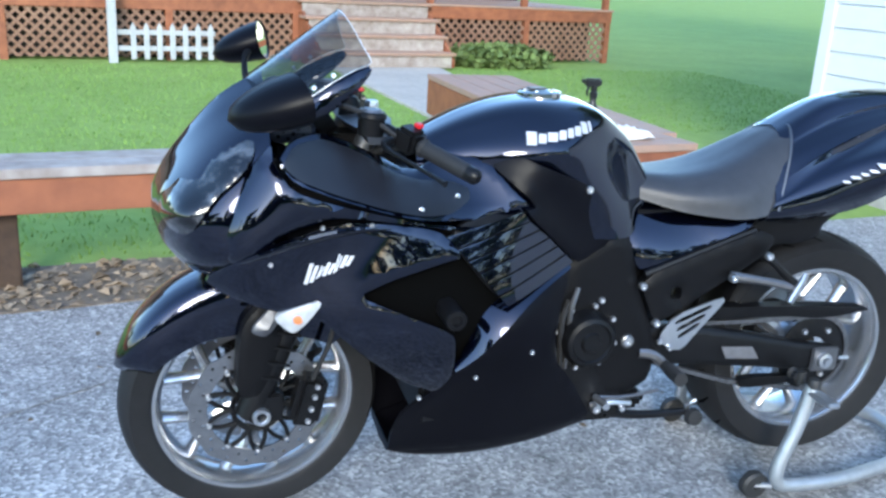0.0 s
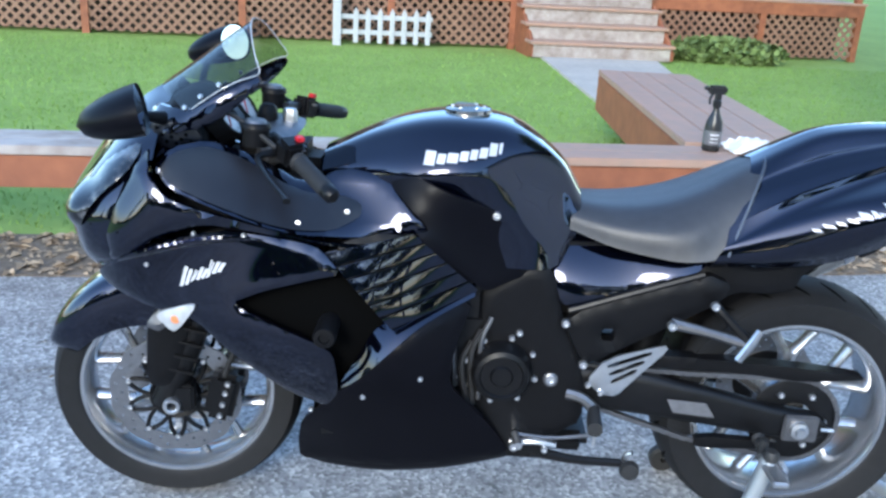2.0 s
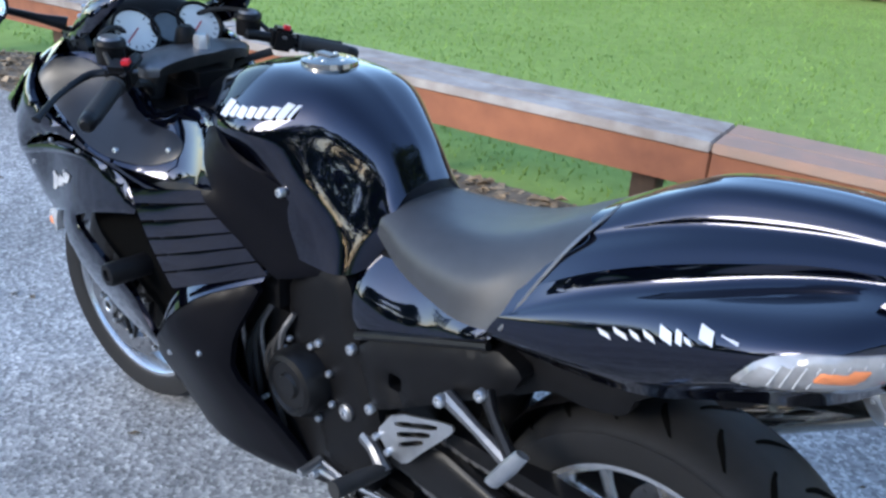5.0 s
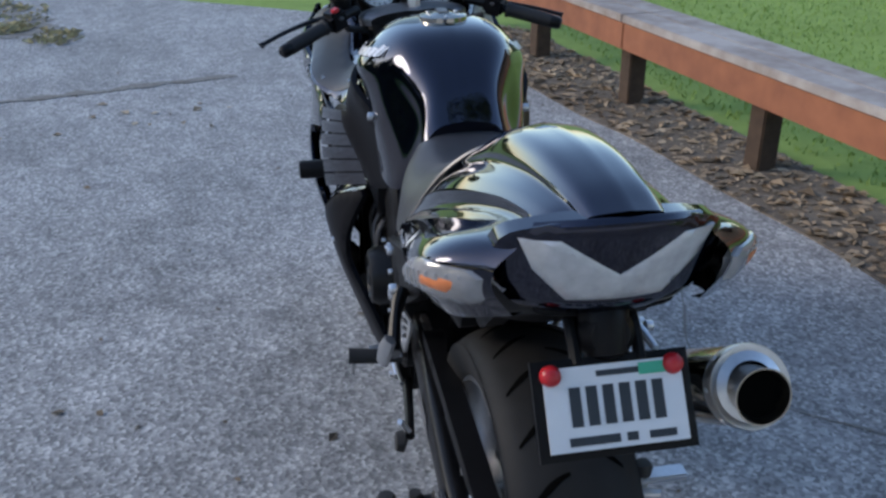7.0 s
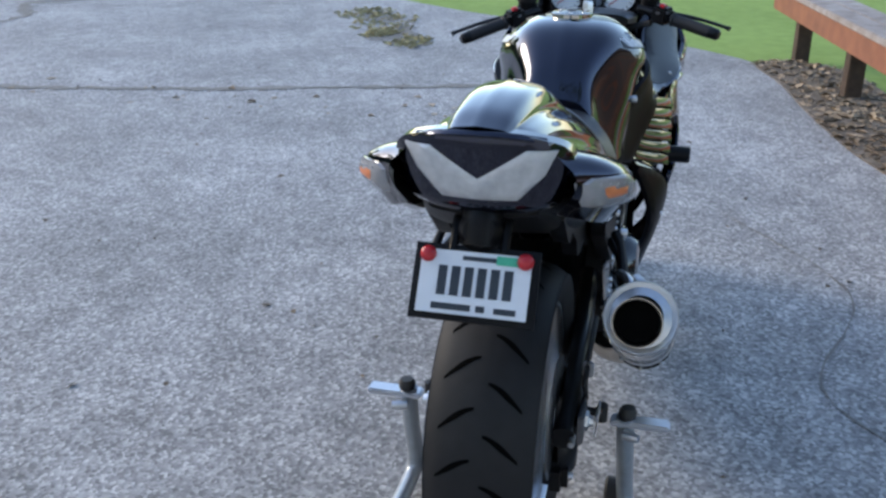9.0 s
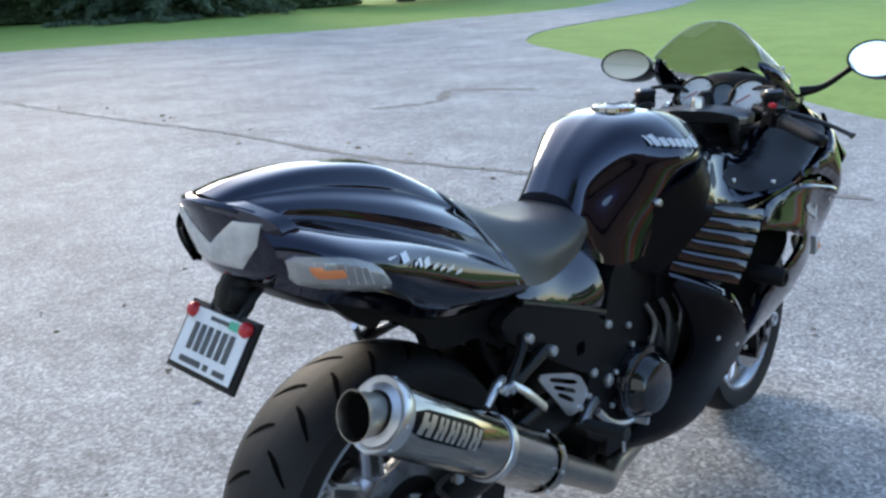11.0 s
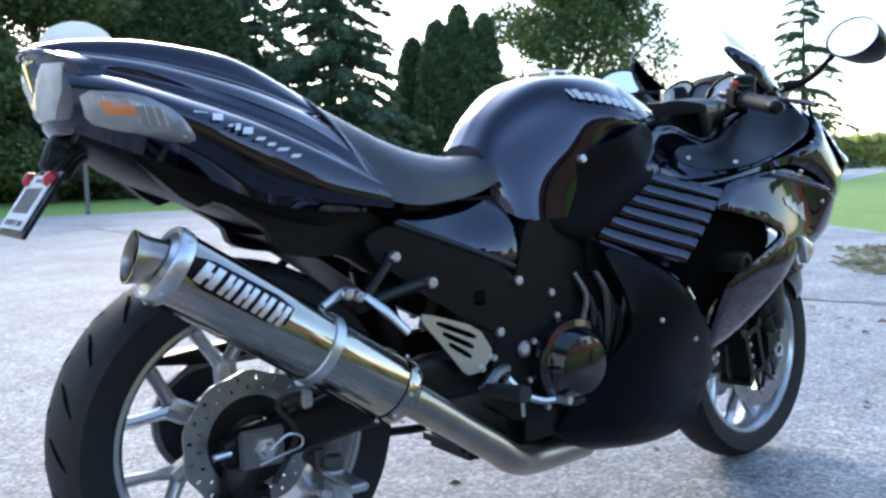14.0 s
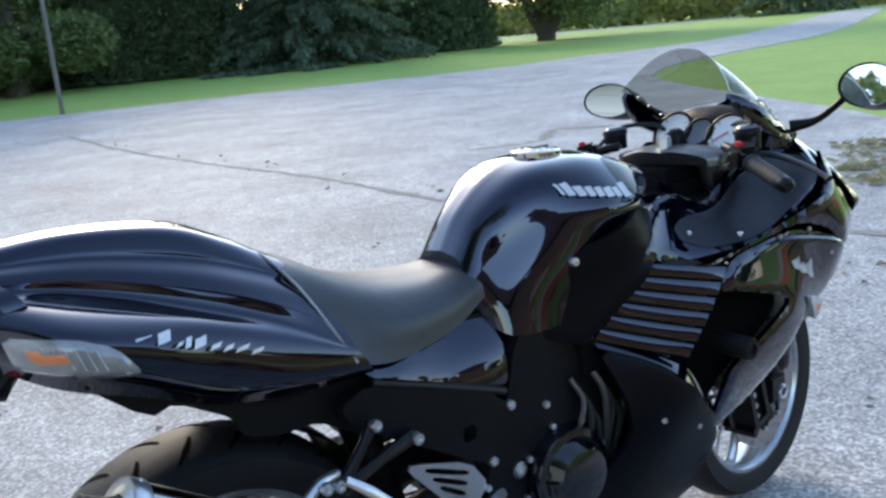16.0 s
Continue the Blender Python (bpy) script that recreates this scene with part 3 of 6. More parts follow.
part("collar", lathe([(0.019, 0.205), (0.020, 0.21), (0.020, 0.232), (0.012, 0.24)], axis=(0, 0, 1), n=20), BOTTLE, bot)
hd = block((-0.036, -0.016, 0.262), (0.052, 0.016, 0.302), 0.008)
block((-0.014, -0.013, 0.235), (0.014, 0.013, 0.27), 0.004, hd)
part("spray_head", hd, BOTTLE, bot)
part("trigger", tube([(0.026, 0, 0.265), (0.036, 0, 0.24), (0.034, 0, 0.215)], [0.007, 0.006, 0.005], n=7), BOTTLE, bot)
part("nozzle", lathe([(0.0, 0.016), (0.009, 0.016), (0.011, 0.0)], (0.052, 0, 0.288), (1, 0, 0), n=12), BOTTLE, bot)
cl = thing("cleaning_cloth", "crumpled white cloth lying on the timber rail", "cloth", at=(-0.58, -2.22, TOP), turn=10)
bm = bmesh.new()
rows = []
for i in range(25):
    row = []
    for j in range(19):
        u, v = i / 24 - 0.5, j / 18 - 0.5
        edge_ = 1 - min(1, 4 * max(abs(u), abs(v)) ** 2)
        n_ = noise.noise((u * 5, v * 5, 1.3)) * 0.5 + noise.noise((u * 11, v * 11, 4.1)) * 0.25
        row.append(bm.verts.new((u * (0.26 + 0.05 * n_), v * (0.17 + 0.05 * n_), 0.006 + edge_ * 0.055 + max(0, n_) * 0.05)))
    rows.append(row)
grid_faces(bm, rows)
bmesh.ops.recalc_face_normals(bm, faces=bm.faces[:])
part("cloth", bm, CLOTH, cl).modifiers.new("thick", "SOLIDIFY").thickness = 0.004

# ---- deck, steps, fence and added house ----
deck = thing("deck", "red-brown timber deck with lattice skirting and steps", "deck", at=(0, -10.55, 0), turn=11.3)
DK = 0.80


def lattice(x0, x1, z0, z1, y):
    bm = bmesh.new()
    w, gap, t = 0.038, 0.135, 0.008
    for sgn in (1, -1):
        s = x0 - (z1 - z0) - gap
        while s < x1 + (z1 - z0) + gap:
            pts = []
            for z in (z0, z1):
                x = s + (z - z0) * sgn
                pts.append((x, z))
            (xa, za), (xb, zb) = pts
            lo_t, hi_t = 0.0, 1.0
            dx = xb - xa
            ta, tb = sorted(((x0 - xa) / dx, (x1 - xa) / dx))
            lo_t, hi_t = max(0, ta), min(1, tb)
            if hi_t - lo_t > 0.05:
                a = Vector((xa + dx * lo_t, 0, za + (zb - za) * lo_t))
                b = Vector((xa + dx * hi_t, 0, za + (zb - za) * hi_t))
                d = (b - a).normalized()
                n_ = Vector((-d.z, 0, d.x)) * w / 2
                yy = y + (0.004 if sgn > 0 else -0.008)
                q = [a + n_, a - n_, b - n_, b + n_]
                f1 = [bm.verts.new((v.x, yy + t, v.z)) for v in q]
                f0 = [bm.verts.new((v.x, yy, v.z)) for v in q]
                bm.faces.new(f1)
                for i in range(4):
                    bm.faces.new((f1[i], f0[i], f0[(i + 1) % 4], f1[(i + 1) % 4]))
            s += gap
    bmesh.ops.recalc_face_normals(bm, faces=bm.faces[:])
    return bm


for a, b in ((0.15, 1.75), (1.80, 3.65), (3.70, 5.55), (5.60, 8.0), (-3.45, -1.80), (-4.95, -3.5)):
    part("lattice_panel", lattice(a, b, 0.02, DK - 0.20, 0.0), LATTICE, deck, "diagonal timber lattice", smooth=False)
for x in (-4.98, -3.48, -1.80, 0.13, 1.77, 3.67, 5.57, 8.0):
    part("deck_post", block((x - 0.045, -0.06, -0.05), (x + 0.045, 0.03, DK - 0.20), 0.004), WOOD_RED, deck)
part("rim_joist", block((-5.03, -0.03, DK - 0.20), (8.1, 0.035, DK - 0.03), 0.004), WOOD_RED, deck, "red-brown rim board")
# Solid block painted near-black as the shade behind the lattice.
part("shade_block", block((-4.9, -2.6, -0.05), (7.9, -0.35, DK - 0.06)), DECK_SHADE, deck)
for k in range(16):
    part("deck_board", block((-5.05, -0.105 - 0.165 * k, DK - 0.03), (8.1, 0.055 - 0.165 * k, DK), 0.004), WOOD_DECK, deck)
for x in (-4.95, -3.45, -1.88):
    part("rail_post", block((x - 0.045, -0.10, DK), (x + 0.045, -0.01, DK + 0.95), 0.004), WOOD_RED, deck)
for x in (0.2, 1.8, 3.7, 5.6, 7.9):
    part("rail_post", block((x - 0.045, -0.10, DK), (x + 0.045, -0.01, DK + 0.95), 0.004), WOOD_RED, deck)
for z in (DK + 0.15, DK + 0.86):
    part("hand_rail", block((-4.95, -0.085, z), (-1.88, -0.03, z + 0.09), 0.004), WOOD_RED, deck)
    part("hand_rail", block((0.2, -0.085, z), (7.9, -0.03, z + 0.09), 0.004), WOOD_RED, deck)
for k in range(4):
    z = 0.20 * (k + 1)
    y = 0.98 - 0.27 * k
    for j in range(2):
        part("step_tread", block((-1.80, y - 0.15 - 0.15 * j, z - 0.038), (0.13, y - 0.004 - 0.15 * j + 0.02 * (1 - j), z), 0.006), WOOD_DECK, deck, "worn stair tread")
    part("step_riser", block((-1.75, y - 0.045, z - 0.20), (0.08, y - 0.02, z - 0.040), 0.003), WOOD_TOP, deck, "weathered step riser")
for x in (-1.78, 0.08):
    part("stair_stringer", slab([(0.0, -0.02), (0.95, -0.02), (0.95, 0.14), (0.0, 0.76)], -0.02, 0.02, 0.002, place=lambda u, v, h, x=x: (x + h, u, v)), WOOD_RED, deck)

fence = thing("picket_fence", "short white picket fence in front of the deck", "fence", at=(1.75, -9.92, 0), turn=11.3)
for k in range(7):
    x = -0.52 + 0.155 * k
    part("picket", slab([(x - 0.032, 0.02), (x + 0.032, 0.02), (x + 0.032, 0.40), (x, 0.46), (x - 0.032, 0.40)], 0.0, 0.02, 0.002, cuts=0), FENCE, fence)
for z in (0.12, 0.31):
    part("fence_rail", block((-0.58, -0.03, z), (0.62, -0.002, z + 0.06), 0.003), FENCE, fence)
part("fence_post", block((0.60, -0.045, -0.05), (0.70, 0.05, 1.25), 0.006), FENCE, fence)

# House is added out of view; it shapes reflections in the motorcycle's right side.
house = thing("house", "added unseen house wall behind the deck, dark for reflections, with a door", "house", at=(0, -10.55, 0), turn=11.3)
part("wall", block((-4.95, -6.0, 0.0), (9.0, -2.75, 3.3)), ADDED_WALL, house)
for k in range(17):
    part("siding_board", block((-4.97, -2.752, DK + 0.15 * k), (9.02, -2.735 + 0.006, DK + 0.15 * k + 0.146), 0.003), ADDED_WALL, house)
part("roof", slab([(-7.0, 3.25), (-2.2, 3.25), (-4.6, 5.0)], -5.3, 9.3, 0.02, cuts=0, place=lambda u, v, h: (h, u, v)), WOOD_DARK, house)
door = part("door", block((-1.55, -2.735, DK), (-0.45, -2.68, DK + 2.05), 0.006), ADDED_WALL, house, "dark panelled door of the added wall")
part("door_panel", block((-1.42, -2.685, DK + 0.12), (-0.58, -2.668, DK + 0.85), 0.01), ADDED_WALL, door)
part("door_frame", block((-1.66, -2.74, DK), (-1.555, -2.66, DK + 2.15), 0.004), ADDED_WALL, house)
part("door_frame", block((-0.445, -2.74, DK), (-0.34, -2.66, DK + 2.15), 0.004), ADDED_WALL, house)

# garage behind the motorcycle
gar = thing("garage", "white clapboard garage wall on a concrete footing", "garage", at=(-2.55, -3.35, 0), turn=7.0)
part("wall", block((-7.0, 0.02, 0.12), (-0.02, 7.0, 2.75)), SIDING, gar)
part("footing", block((-7.02, 0.0, -0.05), (0.02, 7.02, 0.13), 0.01), CONCRETE, gar, "rough concrete footing")
for k in range(17):
    z = 0.14 + 0.152 * k
    bm = bmesh.new()
    q = [(-0.018, z), (0.012, z), (0.002, z + 0.150), (-0.018, z + 0.150)]
    f0 = [bm.verts.new((x, 0.09, zz)) for x, zz in q]
    f1 = [bm.verts.new((x, 6.9, zz)) for x, zz in q]
    for i in range(4):
        bm.faces.new((f0[i], f1[i], f1[(i + 1) % 4], f0[(i + 1) % 4]))
    bm.faces.new(f0), bm.faces.new(f1)
    bmesh.ops.recalc_face_normals(bm, faces=bm.faces[:])
    part("siding_board", bm, SIDING, gar, smooth=False)
part("corner_trim", block((-0.10, -0.01, 0.12), (0.022, 0.085, 2.75), 0.004), SIDING, gar)
part("roof", slab([(0.35, 2.72), (-7.35, 2.72), (-3.5, 4.4)], -0.4, 7.4, 0.02, cuts=0, place=lambda u, v, h: (u, h, v)), WOOD_DARK, gar)

# ---- basketball hoop ----
hoop = thing("basketball_hoop", "white fan-shaped backboard on a dark pole", "basketball hoop", at=(5.27, 22.31, 0), turn=-11)
part("pole", tube([(0, 0.25, -0.05), (0, 0.25, 3.0), (0, 0.15, 4.0)], [0.06, 0.055, 0.05], n=12), STEEL_POLE, hoop)
fan = [(-0.62, 3.70), (0.62, 3.70), (0.88, 3.97), (0.88, 4.32), (0.62, 4.62), (0.22, 4.78), (-0.22, 4.78), (-0.62, 4.62), (-0.88, 4.32), (-0.88, 3.97)]
part("backboard", slab(fan, 0.0, 0.05, 0.01), BOARD, hoop, "white fan backboard")
part("rim", lathe([(0.27, 0.012), (0.285, 0.012), (0.285, -0.012), (0.27, -0.012)], (0, -0.34, 3.82), (0, 0, 1), n=28, closed=True), RED, hoop)
bm = bmesh.new()
for k in range(14):
    a = 2 * math.pi * k / 14
    for s in (1, -1):
        tube([(0.275 * math.cos(a), -0.34 + 0.275 * math.sin(a), 3.82), (0.19 * math.cos(a + s * 0.35), -0.34 + 0.19 * math.sin(a + s * 0.35), 3.56), (0.15 * math.cos(a), -0.34 + 0.15 * math.sin(a), 3.34)], 0.012, n=4, steps=2, bm=bm, cap=False)
part("net", bm, NETM, hoop, "white cord net")

# ---- trees ----
def cards(rnd, pts, size, droop=0.3, along=None, slim=0.22):
    """Small leaf clumps as irregular four-sided blades."""
    n = len(pts)
    d = rnd.randn(n, 3)
    d[:, 2] = d[:, 2] * 0.6 - droop
    if along is not None:
        d = d * 0.55 + along
    d /= np.linalg.norm(d, axis=1)[:, None]
    e = np.cross(d, rnd.randn(n, 3))
    e /= np.linalg.norm(e, axis=1)[:, None] + 1e-9
    s = size * (0.5 + rnd.rand(n, 1))
    v = np.stack((pts - d * s * 0.5, pts + e * s * slim * (1 + 0.9 * rnd.rand(n, 1)), pts + d * s * 0.6, pts - e * s * slim * (1 + 0.9 * rnd.rand(n, 1))), 1).reshape(-1, 3)
    return v, np.arange(4 * n).reshape(-1, 4)


def crown(name, v, f, mat, parent):
    me = bpy.data.meshes.new(name)
    me.vertices.add(len(v))
    me.vertices.foreach_set("co", v.astype(np.float32).ravel())
    me.loops.add(f.size)
    me.loops.foreach_set("vertex_index", f.astype(np.int32).ravel())
    me.polygons.add(len(f))
    me.polygons.foreach_set("loop_start", np.arange(0, f.size, 4, dtype=np.int32))
    me.update(calc_edges=True)
    me.materials.append(mat)
    ob = new(name, me)
    ob.parent = parent
    return ob


def spruce(az, dist, h, w, seed, label, per, size, gap=0.5, thin=0.0, shape=0.85, name="spruce_tree"):
    """Tiers of drooping boughs round a straight trunk, with hanging sprays of needles."""
    rnd = np.random.RandomState(seed)
    x, y = -0.6 + dist * math.cos(radians(az)), -1.5 + dist * math.sin(radians(az))
    t = thing(name, label, "tree", "trees round the drive", at=(x, y, -0.02))
    part("trunk", tube([(0, 0, -0.1), (0.05, 0.02, h * 0.4), (0, 0, h * 0.96)], [0.02 * h, 0.012 * h, 0.02], n=8), BARK, t)
    P, A = [], []
    z = 0.35
    while z < h * 0.985:
        s = z / h
        full = w / 2 * (1 - s) ** shape + 0.10
        for k in range(int(7 + 5 * (1 - s))):
            if rnd.rand() < thin:
                continue
            a = rnd.rand() * 6.283
            r = full * (0.62 + 0.42 * rnd.rand())
            n = int(per * (0.3 + r / (w / 2)))
            q = rnd.rand(n) ** 0.7
            lat = rnd.randn(n) * 0.11 * r * (1.15 - q)
            zz = z + (rnd.rand() - 0.5) * gap * 0.6 + r * (0.16 * q - 0.36 * q * q) - np.abs(rnd.randn(n)) * 0.13 - np.abs(lat) * 0.35
            c, d = math.cos(a), math.sin(a)
            P.append(np.stack((r * q * c - lat * d, r * q * d + lat * c, zz), 1))
            A.append(np.tile((c, d, -0.55), (n, 1)) + np.stack((-d * np.sign(lat) * 0.7, c * np.sign(lat) * 0.7, -0.2 * rnd.rand(n)), 1))
        z += gap * (0.75 + 0.5 * rnd.rand())
    P, A = np.concatenate(P), np.concatenate(A)
    P[:, 2] = np.maximum(P[:, 2], 0.12)
    crown("crown", *cards(rnd, P, size, 0.2, A, 0.15), SPRUCE, t)
    return t


def conifer(az, dist, h, w, mat, seed, label, count, size, shape=0.85, low=0.05, layers=0.35, name="conifer_tree"):
    rnd = np.random.RandomState(seed)
    x, y = -0.6 + dist * math.cos(radians(az)), -1.5 + dist * math.sin(radians(az))
    t = thing(name, label, "tree", "trees round the drive", at=(x, y, -0.02))
    part("trunk", tube([(0, 0, -0.1), (0.05, 0.02, h * 0.4), (0, 0, h * 0.96)], [0.02 * h, 0.012 * h, 0.02], n=8), BARK, t)
    nb = int(count / 26)
    P = []
    for i in range(nb):
        s = low + (1 - low) * rnd.rand() ** 1.25
        r = w / 2 * (1 - s) ** shape * (1 - layers * rnd.rand()) + 0.12
        a = rnd.rand() * 6.283
        q = rnd.rand(26) ** 0.6
        lat = (rnd.rand(26) - 0.5) * 0.35 * r * q
        rr = r * q
        P.append(np.stack((rr * math.cos(a) - lat * math.sin(a), rr * math.sin(a) + lat * math.cos(a), s * h - 0.22 * rr * q + 0.10 * rnd.randn(26)), 1))
    P = np.concatenate(P)
    P[:, 2] = np.maximum(P[:, 2], 0.15)
    crown("crown", *cards(rnd, P, size), mat, t)
    return t


def broadleaf(az, dist, h, w, seed, label, count, size, blobs=16, base=0.3, mat=None, name="broadleaf_tree", fork=0.0):
    rnd = np.random.RandomState(seed)
    x, y = -0.6 + dist * math.cos(radians(az)), -1.5 + dist * math.sin(radians(az))
    t = thing(name, label, "tree", "trees round the drive", at=(x, y, -0.02))
    tr = tube([(0, 0, -0.2), (0.05 * w * 0.2, 0, h * 0.18), (0.1, 0.1, h * 0.45), (0, 0, h * 0.8)], [0.04 * h, 0.028 * h, 0.018 * h, 0.03], n=10)
    if fork:
        for q in (-1, 1):
            tube([(0, 0, h * 0.02), (q * fork * 0.5 * 0.6, -q * fork * 0.5 * 0.8, h * 0.10), (q * fork * 0.6, -q * fork * 0.8, h * 0.22), (q * fork * 1.9 * 0.6, -q * fork * 1.9 * 0.8, h * 0.5)], [0.034 * h, 0.027 * h, 0.021 * h, 0.04], n=10, bm=tr)
    cs = []
    for k in range(blobs):
        a, r = rnd.rand() * 6.283, (w / 2) * 0.72 * math.sqrt(rnd.rand())
        z = h * (base + (0.93 - base) * rnd.rand())
        r *= math.sqrt(max(0.1, 1 - ((z / h - base) / (1 - base) * 1.5 - 0.55) ** 2))
        c = np.array((r * math.cos(a), r * math.sin(a), z))
        cs.append((c, w * (0.11 + 0.09 * rnd.rand())))
        if k < 9:
            tube([(0.02, 0, h * (0.14 + 0.03 * k)), (c[0] * 0.5, c[1] * 0.5, (h * 0.2 + c[2]) * 0.52), tuple(c)], [0.012 * h, 0.007 * h, 0.02], n=6, steps=3, bm=tr)
    part("trunk", tr, BARK, t)
    P = []
    for c, r in cs:
        d = rnd.randn(count // blobs, 3)
        d /= np.linalg.norm(d, axis=1)[:, None]
        P.append(c + d * r * (0.45 + 0.65 * rnd.rand(len(d), 1) ** 0.7) * (1, 1, 0.75))
    crown("crown", *cards(rnd, np.concatenate(P), size, 0.1), mat or LEAVES, t)
    return t


spruce(61.5, 43, 15.5, 11.5, 1, "tall dark blue-green spruce on the lawn", 330, 0.26)
spruce(66.0, 52, 15.0, 10.5, 2, "dark spruce behind the lawn", 170, 0.32)
for k, (az, dist, h) in enumerate(((73.6, 46, 10.8), (71.6, 46.5, 11.6), (69.6, 47, 11.2), (67.8, 46, 10.4), (75.5, 47, 11.0))):
    conifer(az, dist, h, 3.6, CEDAR, 10 + k, "columnar dark cedar in a row", 42000, 0.19, 0.42, 0.0, 0.25, "cedar_tree")
for k, (az, dist, h) in enumerate(((54.9, 50, 8.8), (53.5, 50, 9.6), (52.0, 51, 9.2), (56.4, 52, 8.2))):
    conifer(az, dist, h, 3.6, CEDAR, 20 + k, "columnar green cedar beside the lawn", 36000, 0.20, 0.42, 0.0, 0.25, "cedar_tree")
broadleaf(78.5, 42, 12.5, 11, 31, "leafy green tree behind the hoop", 90000, 0.19, 40, 0.10)
broadleaf(86.0, 38, 12, 11, 32, "leafy green tree at the drive's edge", 46000, 0.26, 30, 0.12)
broadleaf(97.0, 40, 13, 12, 33, "leafy green tree at the drive's edge", 9000, 0.4, 26, 0.12)
broadleaf(47.3, 54, 14.5, 13, 34, "spreading green tree with a low forked trunk", 100000, 0.20, 44, 0.15, fork=1.3)
broadleaf(204.0, 10.0, 12.5, 13, 36, "large leafy tree standing over the garage", 36000, 0.17, 34, 0.45)
for k, (az, dist, h) in enumerate(((80.5, 49, 4.6), (85.0, 48, 4.2), (90.0, 50, 4.8), (63.5, 51, 4.4), (60.0, 53, 5.2), (57.6, 54, 5.0), (78.0, 53, 5.0), (73.0, 53, 5.2))):
    conifer(az, dist, h, 7.5, CEDAR, 50 + k, "low dark evergreen shrub under the trees", 16000, 0.24, 0.5, 0.0, 0.3, "evergreen_shrub")
spruce(33.2, 73, 15.5, 9.0, 35, "thin open conifer standing alone on the lawn", 85, 0.36, 0.8, 0.25, 0.70, "pine_tree")
for k, az in enumerate((108, 119, 130, 141, 153, 165)):
    broadleaf(az, 44 + 3 * (k % 3), 13, 13, 40 + k, "leafy green tree beyond the drive", 4200, 0.6, 20, 0.1)
for k, (az, dist) in enumerate(((262, 78), (272, 84), (281, 80), (291, 86), (301, 80), (312, 86), (324, 82), (250, 74))):
    broadleaf(az, dist, 11, 17, 60 + k, "far green tree behind the house lawn", 2600, 0.9, 18, 0.05)

# low planting by the steps
bush = thing("shrub", "low green shrub beside the deck steps", "shrub", at=(-2.75, -10.45, 0))
rnd_ = np.random.RandomState(77)
d_ = rnd_.randn(2600, 3)
d_ /= np.linalg.norm(d_, axis=1)[:, None]
P_ = d_ * (0.4 + 0.6 * rnd_.rand(2600, 1)) * (0.85, 0.35, 0.20) + (0, 0, 0.12)
P_[:, 2] = np.maximum(P_[:, 2], 0.02)
crown("foliage", *cards(rnd_, P_, 0.10, 0.0), SHRUBM, bush)

# corn field
rnd_ = np.random.RandomState(88)
n_ = 9000
a_ = np.radians(14 + 42 * rnd_.rand(n_))
line = 78 / np.cos(a_ - radians(35)) + rnd_.rand(n_) ** 2 * 14
P_ = np.stack((line * np.cos(a_), line * np.sin(a_), 0.3 + 2.1 * rnd_.rand(n_)), 1)
v_, f_ = cards(rnd_, P_, 0.95, -0.5)
corn = crown("corn_field", v_, f_, CORN, None)
tagged(corn, "standing green corn along the road", "corn", kind="stuff")

# ---- motorcycle ----
bike = thing("motorcycle", "glossy black sport motorcycle raised on a rear paddock stand", "motorcycle")
FX, FZ, RX, RZ = 1.46, 0.30, 0.0, 0.35
SIDES = ((1, "left"), (-1, "right"))

# outer skin of the fairing, half-widths over (x, z)
FAIR = Surface([(1.66, 0.78, 0.09), (1.62, 0.88, 0.11), (1.60, 0.65, 0.18), (1.50, 0.90, 0.21), (1.50, 0.75, 0.272), (1.423, 0.90, 0.265), (1.40, 0.70, 0.265),
                (1.33, 0.626, 0.274), (1.25, 0.643, 0.286), (1.13, 0.80, 0.253), (1.067, 0.583, 0.290), (0.857, 0.795, 0.207), (0.76, 0.64, 0.19), (0.868, 0.473, 0.259),
                (0.991, 0.415, 0.246), (1.109, 0.358, 0.212), (1.16, 0.20, 0.12), (0.95, 0.20, 0.17), (0.653, 0.24, 0.149), (0.80, 0.30, 0.20), (0.60, 0.60, 0.15)])
CHEEK = Surface([(1.425, 0.90, 0.255), (1.134, 0.80, 0.25), (1.041, 0.814, 0.19), (0.857, 0.795, 0.203), (1.334, 0.947, 0.19), (1.262, 0.919, 0.165), (1.134, 0.845, 0.185), (1.38, 0.86, 0.262), (1.02, 0.77, 0.225), (1.06, 0.893, 0.142), (0.97, 0.884, 0.156), (0.93, 0.84, 0.185)], 0.25)
KNEE = Surface([(0.898, 0.785, 0.224), (0.80, 0.70, 0.196), (0.844, 0.908, 0.200), (0.857, 0.795, 0.207), (0.728, 0.82, 0.165), (0.64, 0.71, 0.135), (0.76, 0.64, 0.185), (0.60, 0.66, 0.13), (0.70, 0.90, 0.162), (0.965, 0.88, 0.150), (0.90, 0.893, 0.178)])


